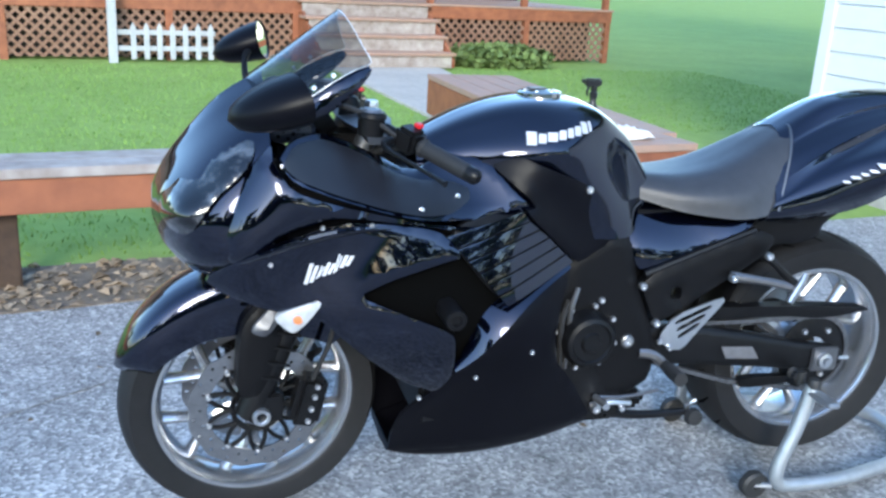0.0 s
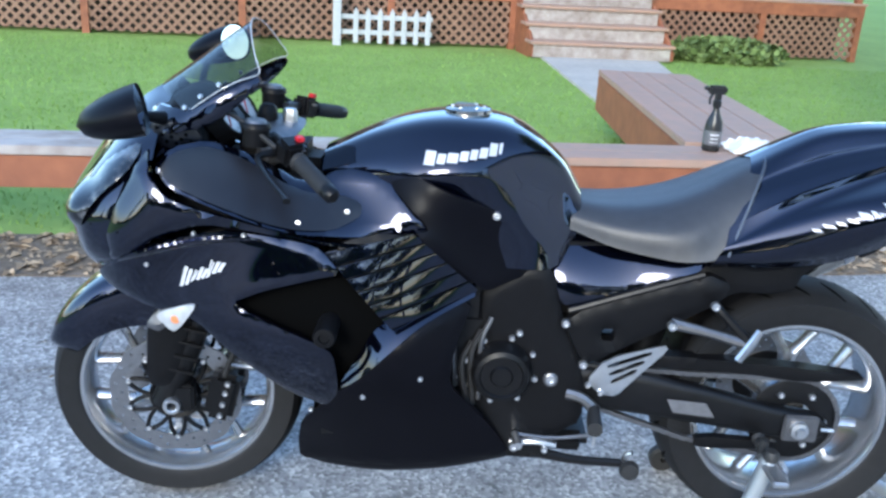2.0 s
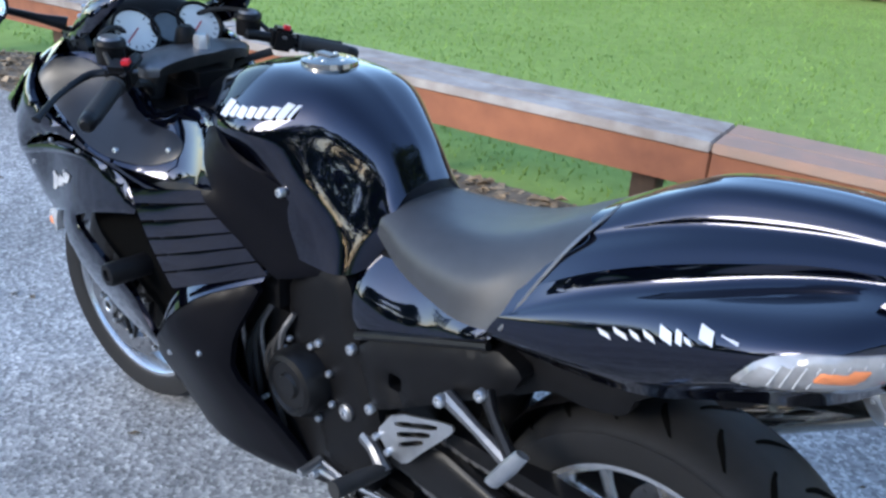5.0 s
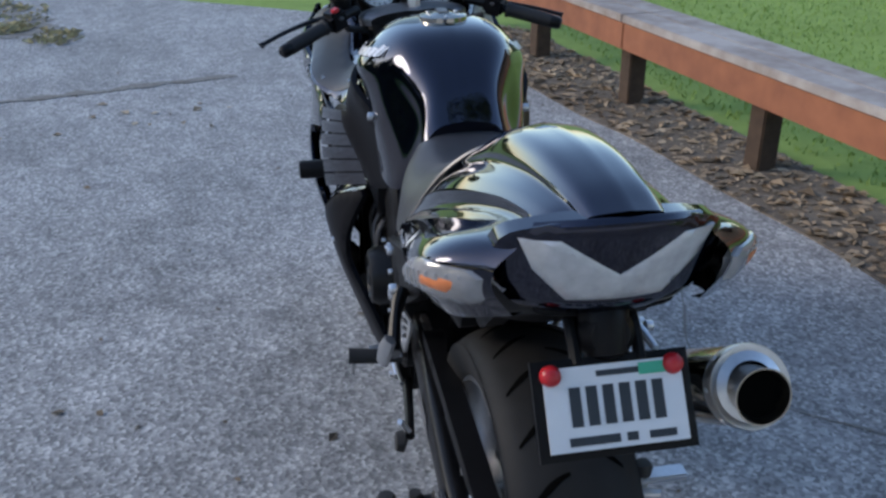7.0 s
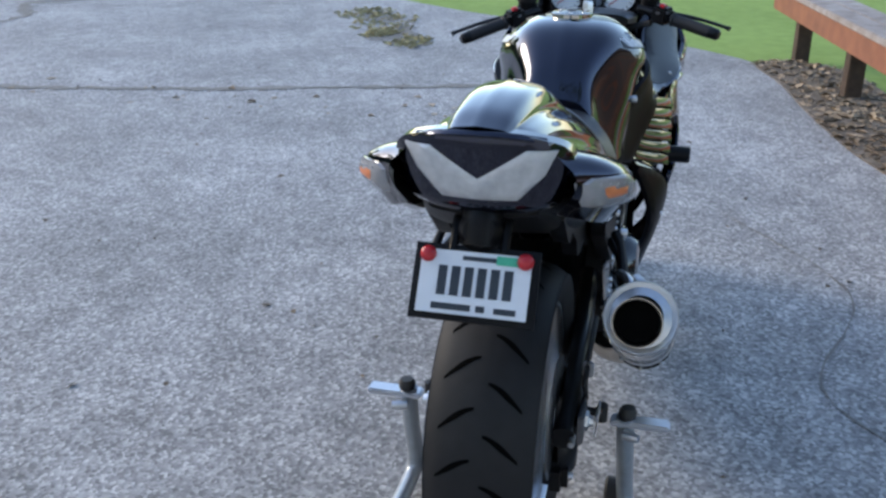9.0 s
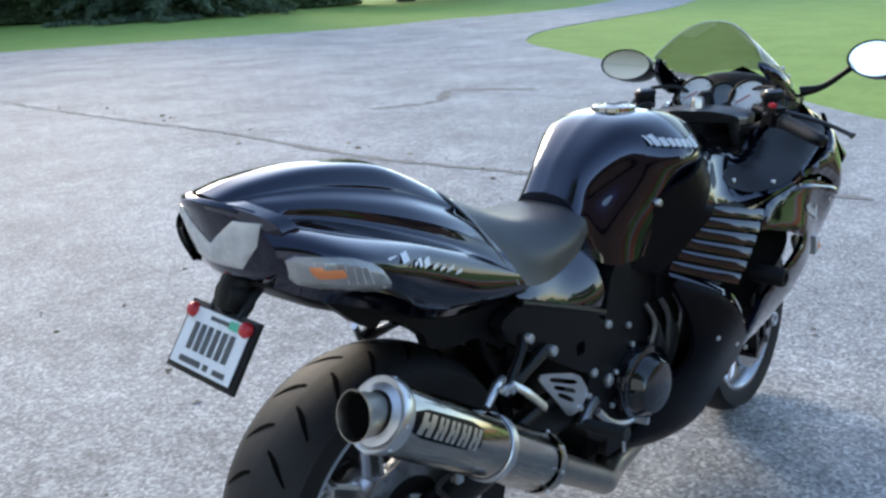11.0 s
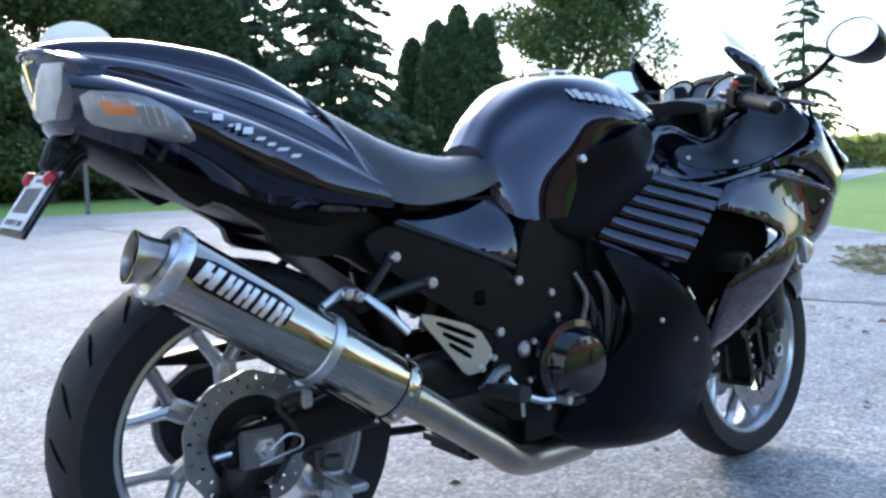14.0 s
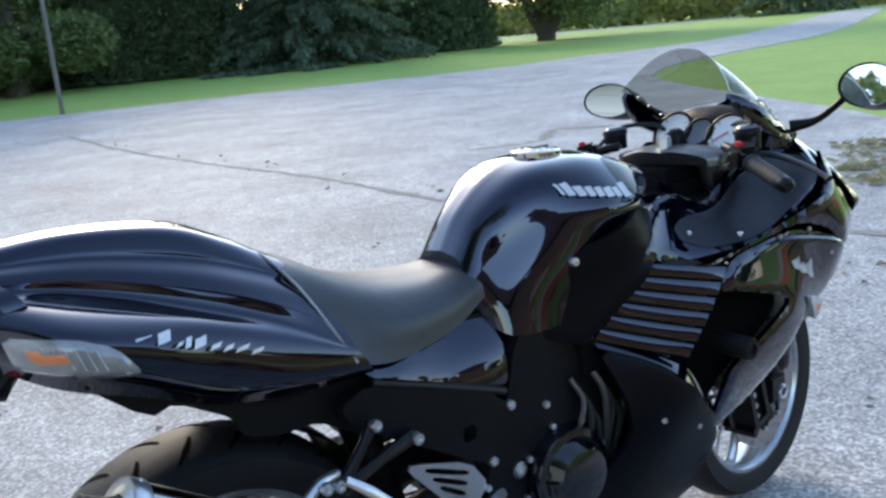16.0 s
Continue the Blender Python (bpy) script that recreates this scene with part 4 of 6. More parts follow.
def wheel(name, cx, cz, tyre_r, half, rim_half, label):
    prof = [(0.232, rim_half), (0.231, rim_half - 0.008), (0.224, rim_half - 0.012), (0.217, rim_half * 0.45), (0.216, 0), (0.217, -rim_half * 0.45), (0.224, -rim_half + 0.012), (0.231, -rim_half + 0.008),
            (0.232, -rim_half), (0.221, -rim_half), (0.212, -rim_half + 0.012), (0.207, -rim_half * 0.4), (0.205, 0), (0.207, rim_half * 0.4), (0.212, rim_half - 0.012), (0.221, rim_half)]
    bm = lathe(prof, (cx, 0, cz), n=72, closed=True)
    # hub and paired spokes
    spokes = []
    lathe([(0.0, 0.055), (0.045, 0.055), (0.055, 0.035), (0.055, -0.035), (0.045, -0.055), (0.0, -0.055)], (cx, 0, cz), n=28, bm=bm)
    for k in range(6):
        c0 = math.radians(60 * k + 32)
        spokes.append(bmesh.new())
        tube([(cx + 0.045 * math.cos(c0), 0, cz + 0.045 * math.sin(c0)), (cx + 0.128 * math.cos(c0), 0, cz + 0.128 * math.sin(c0))], [0.020, 0.019], n=8, steps=2, bm=spokes[-1], flat=1.2)
        for d in (-1, 1):
            pts = [(0.112, 0.5), (0.135, 6.5), (0.165, 12.0), (0.210, 16.5)]
            tube([(cx + r * math.cos(c0 + d * math.radians(q)), 0, cz + r * math.sin(c0 + d * math.radians(q))) for r, q in pts], [0.014, 0.011, 0.010, 0.012], n=8, steps=4, bm=spokes[-1], flat=1.35)
    w = part(name, bm, SILVER, bike, label)
    for s_ in spokes:
        part("spoke", s_, SILVER, w)
    h = half
    tp = [(0.226, rim_half - 0.004), (0.236, rim_half + 0.004), (tyre_r * 0.5 + 0.125, h), (tyre_r - 0.026, h * 0.97), (tyre_r - 0.012, h * 0.72), (tyre_r - 0.003, h * 0.36), (tyre_r, 0)]
    tp = cr(tp, 4)
    tp = [tuple(p) for p in tp] + [(r, -y) for r, y in tp[-2::-1]]
    t = part("tyre", lathe(tp, (cx, 0, cz), n=96), RUBBER, w)
    return w, t, tp


before = set(bpy.data.objects)
fw, ft, _ = wheel("front_wheel", FX, FZ, 0.300, 0.060, 0.050, "silver cast wheel with paired spokes")
after = set(bpy.data.objects)
STEERED = [o for o in after - before if o.parent == bike]
rw, rt, rtp = wheel("rear_wheel", RX, RZ, 0.312, 0.097, 0.082, "wide silver cast wheel with paired spokes")


def tread(parent, cx, cz, prof, count, half):
    """Curved tread grooves, their shade painted as black ribbons on the tyre's crown."""
    ys = np.array([y for r, y in prof])[::-1]
    rs = np.array([r for r, y in prof])[::-1]
    bm = bmesh.new()
    for k in range(count):
        for sgn in (1, -1):
            base = 2 * math.pi * (k + (0.5 if sgn < 0 else 0)) / count
            g = []
            for i in range(9):
                s = i / 8
                y = sgn * half * (0.10 + 0.72 * s)
                a = base + 0.16 * s ** 1.4
                wdt = 0.046 * (1 - 0.7 * abs(2 * s - 0.9))
                r = float(np.interp(y, ys, rs)) + 0.0008
                g.append([bm.verts.new((cx + r * math.cos(a + q), y, cz + r * math.sin(a + q))) for q in (-wdt / 2, wdt / 2)])
            grid_faces(bm, g)
    bmesh.ops.recalc_face_normals(bm, faces=bm.faces[:])
    return part("tread_groove_shade", bm, RECESS_SHADE, parent)


tread(rt, RX, RZ, rtp, 22, 0.097)


def disc(name, cx, y, cz, ro, ri, petals, parent, label):
    bm = bmesh.new()
    n = 120
    rr = [ri, ri + (ro - ri) * 0.25, ri + (ro - ri) * 0.42, ri + (ro - ri) * 0.6, ri + (ro - ri) * 0.78, ro]
    for dy in (-0.0025, 0.0025):
        g = []
        for i in range(n):
            a = 2 * math.pi * i / n
            wob = 0.005 * (0.5 + 0.5 * math.cos(petals * a))
            g.append([bm.verts.new((cx + (r - wob * (k == 5)) * math.cos(a), y + dy, cz + (r - wob * (k == 5)) * math.sin(a))) for k, r in enumerate(rr)])
        for i in range(n):
            for j in range(5):
                if (j == 1 and i % 6 == 0) or (j == 3 and i % 6 == 3):
                    continue
                bm.faces.new((g[i][j], g[(i + 1) % n][j], g[(i + 1) % n][j + 1], g[i][j + 1]))
        if dy < 0:
            g0 = g
    for i in range(n):
        for j in (0, 5):
            bm.faces.new((g0[i][j], g0[(i + 1) % n][j], g[(i + 1) % n][j], g[i][j]))
    bmesh.ops.recalc_face_normals(bm, faces=bm.faces[:])
    ob = part(name, bm, DISC, parent, label, smooth=False)
    return ob


before = set(bpy.data.objects)
for sgn, _s in SIDES:
    disc("brake_disc", FX, sgn * 0.070, FZ, 0.157, 0.112, 12, fw, "drilled petal brake disc")
    carrier = part("disc_carrier", lathe([(0.050, 0.0), (0.062, 0.004), (0.062, -0.004), (0.050, -0.004)], (FX, sgn * 0.074, FZ), n=32, closed=True), DARK_METAL, fw, "black spidered disc carrier")
    for k in range(10):
        a = 2 * math.pi * k / 10
        for da in (-0.26, 0.26):
            part("carrier_arm", tube([(FX + 0.058 * math.cos(a), sgn * 0.074, FZ + 0.058 * math.sin(a)), (FX + 0.088 * math.cos(a + da * 0.5), sgn * 0.073, FZ + 0.088 * math.sin(a + da * 0.5)), (FX + 0.113 * math.cos(a + da), sgn * 0.072, FZ + 0.113 * math.sin(a + da))], 0.0055, n=6, steps=3), DARK_METAL, carrier)
    for k in range(10):
        a = 2 * math.pi * (k + 0.5) / 10
        bolt(fw, (FX + 0.114 * math.cos(a), sgn * 0.075, FZ + 0.114 * math.sin(a)), (0, sgn, 0), 0.0065, "disc_button")
    # fork leg, guard, axle clamp and caliper
    bm = tube([(FX + 0.022, sgn * 0.090, FZ - 0.01), (FX - 0.03, sgn * 0.090, FZ + 0.12), (FX - 0.115, sgn * 0.090, FZ + 0.33)], [0.034, 0.031, 0.030], n=16, steps=5)
    lathe([(0, 0.018), (0.030, 0.016), (0.036, 0.004), (0.036, -0.03), (0, -0.03)], (FX, sgn * 0.086, FZ), (0, sgn, 0), n=24, bm=bm)
    block((FX - 0.05, sgn * 0.100 - 0.026, FZ - 0.02), (FX + 0.02, sgn * 0.100 + 0.020, FZ + 0.05), 0.006, bm)
    fork = part("fork_leg", bm, DARK_METAL, bike, "black fork leg")
    part("axle_nut", lathe([(0.011, 0.008), (0.013, 0.010), (0.019, 0.010), (0.021, 0.006), (0.021, -0.01), (0.011, -0.01)], (FX, sgn * 0.122, FZ), (0, sgn, 0), n=18, closed=True), ALU, fork, "bright axle nut")
    part("fork_tube", tube([(FX - 0.112, sgn * 0.090, FZ + 0.32), (FX - 0.235, sgn * 0.090, FZ + 0.64)], 0.0235, n=14, steps=2), GREY_METAL, fork, "grey fork tube")
    part("fork_guard", panel([(FX + 0.055, FZ + 0.05), (FX + 0.045, FZ + 0.22), (FX - 0.01, FZ + 0.28), (FX - 0.06, FZ + 0.24), (FX - 0.005, FZ + 0.05)], lambda p: np.full(len(p), 0.128), side(sgn), cell=0.02, thick=0.05), PLASTIC, fork)
    for k in range(4):
        part("guard_rib", tube([(FX + 0.0 - 0.012 * k, sgn * 0.127, FZ + 0.10 + 0.035 * k), (FX - 0.05 - 0.012 * k, sgn * 0.125, FZ + 0.085 + 0.035 * k)], 0.0035, n=6, steps=1), PLASTIC, fork)
    bm = block((FX - 0.145, sgn * 0.055 - 0.0, FZ - 0.05), (FX - 0.075, sgn * 0.115, FZ + 0.075), 0.014)
    bmesh.ops.rotate(bm, cent=(FX - 0.11, 0, FZ), matrix=Matrix.Rotation(radians(-14), 3, "Y"), verts=bm.verts[:])
    cal = part("brake_caliper", bm, DARK_METAL, bike, "black radial brake caliper")
    for dz in (-0.03, 0.0, 0.03, 0.055):
        bolt(cal, (FX - 0.115 - dz * 0.25, sgn * 0.117, FZ + dz), (0, sgn, 0), 0.007)
    part("brake_hose", tube([(FX - 0.12, sgn * 0.105, FZ + 0.07), (FX - 0.16, sgn * 0.12, FZ + 0.20), (FX - 0.17, sgn * 0.10, FZ + 0.38)], 0.006, n=7), GRIP, bike)

# front fender, wrapped over the tyre
sec = []
for a, depth, hw, lift in ((20, 0.02, 0.035, 0.022), (26, 0.035, 0.066, 0.026), (40, 0.055, 0.082, 0.030), (58, 0.075, 0.088, 0.032), (78, 0.095, 0.090, 0.034), (98, 0.105, 0.090, 0.034), (118, 0.09, 0.088, 0.030), (140, 0.06, 0.082, 0.024)):
    ca, sa = math.cos(radians(a)), math.sin(radians(a))
    R = 0.300 + lift
    sec.append([(FX + r * ca, y, FZ + r * sa) for r, y in ((R, 0.0), (R - 0.003, hw * 0.45), (R - 0.016, hw * 0.82), (R - 0.04 - depth * 0.2, hw), (R - 0.045 - depth, hw * 0.99))])
part("front_fender", half_loft(sec, 5, 4, lip=0.006), PAINT, bike, "glossy black front fender")
STEERED += [o for o in set(bpy.data.objects) - before if o.parent == bike]

# ---- nose, lamps, shield ----
NOSE_SEC = [(1.667, [(0, 0.800), (0.020, 0.794), (0.052, 0.780), (0.054, 0.752), (0.030, 0.732), (0, 0.728)]),
            (1.640, [(0, 0.858), (0.035, 0.845), (0.120, 0.812), (0.150, 0.760), (0.105, 0.698), (0, 0.690)]),
            (1.590, [(0, 0.925), (0.050, 0.905), (0.178, 0.842), (0.226, 0.762), (0.175, 0.668), (0, 0.640)]),
            (1.540, [(0, 0.980), (0.060, 0.952), (0.196, 0.878), (0.252, 0.775), (0.215, 0.670), (0, 0.610)]),
            (1.490, [(0, 1.018), (0.075, 0.982), (0.198, 0.912), (0.258, 0.800), (0.235, 0.675), (0, 0.60)]),
            (1.435, [(0, 1.046), (0.095, 1.004), (0.192, 0.940), (0.248, 0.850), (0.240, 0.700), (0, 0.60)])]
nose = part("nose_cowl", half_loft([[(x, y, z) for y, z in sec] for x, sec in NOSE_SEC], 6, 6, lip=0.0, caps=(True, False)), PAINT, bike, "glossy black nose cowl")
NOSE = Surface([(x, z, y) for x, sec in NOSE_SEC for y, z in sec[1:5]], 0.05)
for sgn, _s in SIDES:
    part("headlamp", panel([(1.652, 0.800), (1.642, 0.752), (1.602, 0.716), (1.582, 0.770), (1.545, 0.828), (1.478, 0.888), (1.462, 0.926), (1.480, 0.940), (1.530, 0.908), (1.598, 0.858)], NOSE, side(sgn), off=0.006, cell=0.010, roll=0.008, drop=0.004, thick=0.008), LENS_DARK, nose, "clear headlamp glass")
    part("lamp_brow", tube([(x, sgn * (float(NOSE([(x, z)])[0]) + 0.004), z) for x, z in ((1.655, 0.745), (1.612, 0.700), (1.57, 0.690), (1.52, 0.700))], [0.003, 0.006, 0.006, 0.003], n=7), GREY_METAL, nose)
    part("ram_duct", panel([(1.600, 0.900), (1.530, 0.945), (1.492, 0.962), (1.560, 0.912)], NOSE, side(sgn), off=0.003, cell=0.012, thick=0.006), PLASTIC, nose, "dark ram air mesh")
    dp = part("dash_panel", panel([(1.46, 0.975), (1.38, 0.985), (1.34, 0.945), (1.42, 0.915)], lambda p: np.full(len(p), 0.178), side(sgn), cell=0.02), PAINT_MATT, nose, "charcoal perforated dash side panel")
    # Perforations are black discs on the surface, painted as the shade in them.
    bm = bmesh.new()
    for i in range(4):
        for j in range(3):
            lathe([(0.0, 0.0008), (0.0042, 0.0008)], (1.437 - 0.020 * i - 0.010 * j, sgn * 0.178, 0.966 - 0.004 * i - 0.014 * j), (0, sgn, 0), n=10, bm=bm)
    part("panel_hole_shade", bm, RECESS_SHADE, dp, smooth=False)

# windshield
sec = []
for cx, cz, sx, sy, sz in ((1.470, 1.034, 1.375, 0.172, 1.000), (1.42, 1.070, 1.340, 0.180, 1.026), (1.37, 1.108, 1.302, 0.180, 1.052), (1.32, 1.146, 1.264, 0.172, 1.072), (1.274, 1.179, 1.230, 0.158, 1.085)):
    sec.append([(cx + (sx - cx) * s ** 2, sy * s, cz + (sz - cz) * s ** 2.2) for s in (0, 0.3, 0.6, 0.85, 1.0)])
shield = part("windshield", half_loft(sec, 5, 4, lip=0.0), SHIELD, bike, "lightly smoked windshield")
shield.visible_shadow = False
edge = [Vector(s[-1]) for s in sec]
rim = [tuple(v) for v in edge] + [tuple(v) for v in sec[-1][-2:0:-1]] + [sec[-1][0]]
rim = rim + [(x, -y, z) for x, y, z in rim[-2::-1]]
part("shield_edge", tube(rim, 0.0012, n=6, steps=3), LENS, shield)
for sgn, _s in SIDES:
    for k in (0, 1, 2):
        v = edge[k]
        bolt(shield, (v.x + 0.006, sgn * (v.y - 0.006), v.z + 0.008), (0.5, sgn, 0.4), 0.005, "shield_screw")
    part("shield_mount", panel([(1.475, 1.000), (1.375, 1.004), (1.315, 1.044), (1.236, 1.083), (1.226, 1.068), (1.262, 1.026), (1.33, 0.975), (1.45, 0.945)], Surface([(1.475, 1.0, 0.085), (1.375, 1.004, 0.176), (1.315, 1.044, 0.182), (1.236, 1.083, 0.160), (1.262, 1.026, 0.182), (1.33, 0.975, 0.190), (1.45, 0.955, 0.165), (1.36, 0.98, 0.187)]), side(sgn), off=0.0, cell=0.012, cuts=1), PAINT, bike, "black screen mount beside the windshield")

# mirrors
for sgn, _s in SIDES:
    c = Vector((1.400, sgn * 0.366, 1.040 if sgn > 0 else 1.082))
    bm = bmesh.new()
    g = []
    for i in range(10):
        s = i / 9
        d = 0.125 * s
        k = math.sqrt(max(0.0, 1 - s ** 1.9)) if i < 9 else 0.03
        g.append([bm.verts.new(c + Vector((d, (0.078 * k) * math.cos(a) * 1.0 - sgn * 0.03 * s, 0.047 * k * math.sin(a) - 0.012 * s))) for a in [2 * math.pi * j / 28 for j in range(28)]])
    grid_faces(bm, g, wrap_v=True)
    bm.faces.new(g[-1])
    # inner lip
    lip = [bm.verts.new(c + Vector((0.006, 0.072 * math.cos(a), 0.042 * math.sin(a)))) for a in [2 * math.pi * j / 28 for j in range(28)]]
    grid_faces(bm, [g[0], lip], wrap_v=True)
    bmesh.ops.recalc_face_normals(bm, faces=bm.faces[:])
    bmesh.ops.rotate(bm, cent=c, matrix=Matrix.Rotation(sgn * radians(14), 3, "Z") @ Matrix.Rotation(radians(13), 3, "Y"), verts=bm.verts[:])
    mir = part("mirror", bm, SATIN, bike, "black teardrop mirror housing")
    bm = bmesh.new()
    bm.faces.new([bm.verts.new(c + Vector((0.004, 0.073 * math.cos(a), 0.043 * math.sin(a)))) for a in [2 * math.pi * j / 28 for j in range(28)]])
    bmesh.ops.rotate(bm, cent=c, matrix=Matrix.Rotation(sgn * radians(14), 3, "Z") @ Matrix.Rotation(radians(13), 3, "Y"), verts=bm.verts[:])
    part("mirror_glass", bm, MIRROR, mir, "bright mirror glass", smooth=False)
    part("mirror_stem", tube([(1.425, sgn * 0.172, 0.985), (1.45, sgn * 0.22, 0.998), (1.452, sgn * 0.275, 1.016 if sgn > 0 else 1.038), (1.436, sgn * 0.315, 1.030 if sgn > 0 else 1.070)], [0.015, 0.009, 0.0075, 0.011], n=10), PLASTIC, mir)

# ---- dash and bars ----
bm = half_loft([[(1.46, 0, 1.0), (1.46, 0.08, 0.995), (1.46, 0.15, 0.965), (1.46, 0.17, 0.93)], [(1.40, 0, 1.035), (1.40, 0.08, 1.025), (1.40, 0.145, 0.985), (1.40, 0.165, 0.93)], [(1.345, 0, 1.005), (1.35, 0.07, 1.0), (1.35, 0.125, 0.965), (1.35, 0.145, 0.91)], [(1.33, 0, 0.94), (1.335, 0.07, 0.935), (1.34, 0.12, 0.915), (1.34, 0.14, 0.89)]], 4, 4, lip=0.0)
dash = part("dashboard", bm, PLASTIC, bike, "black gauge cluster with white dials")
tilt = Vector((-0.80, 0, 0.60)).normalized()
for y, r, mat, nm in ((0.078, 0.047, WHITE_FACE, "dial_face"), (-0.078, 0.047, WHITE_FACE, "dial_face"), (0.0, 0.034, BLUE_LCD, "display")):
    c = Vector((1.320, y, 0.978))
    part("dial_bezel", lathe([(r, 0.006), (r + 0.002, 0.009), (r + 0.007, 0.007), (r + 0.008, -0.03)], c, tilt, n=32), PLASTIC, dash)
    face = part(nm, lathe([(0, 0.003), (r, 0.003)], c, tilt, n=32), mat, dash, smooth=False)
    if y:
        u = Vector((0, 1, 0))
        v = tilt.cross(u)
        bm = bmesh.new()
        for k in range(13):
            a = radians(220 - 260 * k / 12)
            d, s = u * math.cos(a) + v * math.sin(a), u * -math.sin(a) + v * math.cos(a)
            q = [bm.verts.new(c + tilt * 0.0042 + d * rr + s * ss) for rr, ss in ((r * 0.74, -0.0012), (r * 0.92, -0.0012), (r * 0.92, 0.0012), (r * 0.74, 0.0012))]
            bm.faces.new(q)
        part("dial_ticks", bm, PLATE_BLACK, dash, smooth=False)
        part("dial_needle", tube([c + tilt * 0.006 - (u * 0.3 + v * 0.2) * r * 0.4, c + tilt * 0.006 + (u * 0.6 + v * 0.5) * r], 0.0016, n=5, steps=1), RED, dash)
before = set(bpy.data.objects)
part("triple_clamp", half_loft([[(1.275, 0, 0.955), (1.275, 0.06, 0.955), (1.25, 0.13, 0.945), (1.24, 0.135, 0.92)], [(1.225, 0, 0.965), (1.22, 0.06, 0.962), (1.21, 0.135, 0.945), (1.21, 0.14, 0.92)], [(1.16, 0, 0.955), (1.165, 0.05, 0.955), (1.185, 0.11, 0.94), (1.19, 0.115, 0.92)]], 4, 4, lip=0.01, caps=(True, True)), GREY_METAL, bike, "grey aluminium top clamp")
part("ignition_lock", lathe([(0, 0.03), (0.012, 0.03), (0.02, 0.022), (0.024, 0.0), (0.024, -0.02)], (1.245, 0, 0.968), (-0.1, 0, 1), n=20), PLASTIC, bike)
part("steering_nut", lathe([(0, 0.02), (0.014, 0.02), (0.017, 0.012), (0.017, -0.02)], (1.195, 0, 0.968), (0, 0, 1), n=6), ALU, bike)
for sgn, nm in SIDES:
    e, i0 = Vector((1.092, sgn * 0.348, 0.905)), Vector((1.205, sgn * 0.165, 0.957))
    ax = (e - i0).normalized()
    bar = part("handlebar", tube([i0 + Vector((0.01, -sgn * 0.02, 0)), i0, e], 0.0115, n=12, steps=2), DARK_METAL, bike, "black clip-on handlebar")
    prof = []
    for k in range(25):
        s = k / 24
        prof.append((0.0165 + 0.0012 * (k % 2) + (0.003 if k in (0, 1) else 0), -0.12 * (1 - s)))
    part("grip", lathe(prof, e - ax * 0.012, ax, n=18), GRIP, bar, "ribbed black rubber grip")
    part("bar_end", lathe([(0.0, 0.016), (0.010, 0.016), (0.0155, 0.010), (0.0165, -0.002), (0.0165, -0.014), (0.0, -0.014)], e, ax, n=18), DARK_METAL, bar)
    mid = i0 + ax * 0.055
    bm = block((-0.024, -0.026, -0.022), (0.024, 0.026, 0.028), 0.008, m=Matrix.Translation(mid) @ ax.to_track_quat("Y", "Z").to_matrix().to_4x4())
    pod = part("switch_pod", bm, PLASTIC, bar)
    part("switch", block((-0.008, -0.008, 0.0), (0.008, 0.008, 0.010), 0.002, m=Matrix.Translation(mid + Vector((-0.018, 0, 0.026))) @ ax.to_track_quat("Y", "Z").to_matrix().to_4x4()), RED, pod, "red switch")
    for k in range(2):
        part("switch_button", block((-0.006, -0.006, 0.0), (0.006, 0.006, 0.006), 0.002, m=Matrix.Translation(mid + Vector((-0.024, sgn * 0.014 * (k * 2 - 1), 0.008))) @ ax.to_track_quat("Y", "Z").to_matrix().to_4x4()), GREY_METAL, pod)
    lv = [mid + Vector((0.03, -sgn * 0.01, 0.0)), mid + Vector((0.062, sgn * 0.03, -0.004)), mid + Vector((0.035, sgn * 0.11, -0.018)), mid + Vector((0.0, sgn * 0.175, -0.035)), mid + Vector((-0.008, sgn * 0.19, -0.040))]
    part("lever", tube(lv, [0.009, 0.008, 0.006, 0.006, 0.009], n=9, flat=0.7), DARK_METAL, bar, "black control lever")
    res = i0 + Vector((0.045, sgn * 0.015, 0.012))
    bm = lathe([(0.0, 0.030), (0.026, 0.030), (0.030, 0.026), (0.031, 0.018), (0.028, 0.016), (0.027, -0.018), (0.0, -0.02)], res, (-0.05, 0, 1), n=24)
    part("fluid_reservoir", bm, PLASTIC, bar, "round black fluid reservoir")
    part("reservoir_cap", lathe([(0.0, 0.036), (0.018, 0.035), (0.022, 0.030)], res, (-0.05, 0, 1), n=20), GREY_METAL, bar)
    part("control_cable", tube([mid + Vector((0.03, 0, 0.01)), mid + Vector((0.10, -sgn * 0.03, 0.055)), (1.33, sgn * 0.09, 0.985), (1.33, sgn * 0.06, 0.86)], 0.0055, n=7), GRIP, bar)
    part("wire_loom", tube([mid + Vector((0.0, -sgn * 0.03, -0.02)), (1.22, sgn * 0.12, 0.90), (1.26, sgn * 0.08, 0.84)], 0.009, n=7), GRIP, bar)

STEERED += [o for o in set(bpy.data.objects) - before if o.parent == bike]
# the bars are turned a little to the left
pivot_at, pivot_ax = Vector((1.19, 0, 0.94)), Vector((-0.345, 0, 0.939))
TURN = Matrix.Translation(pivot_at) @ Matrix.Rotation(radians(6), 4, pivot_ax) @ Matrix.Translation(-pivot_at)
for ob in STEERED:
    ob.matrix_basis = TURN @ ob.matrix_basis

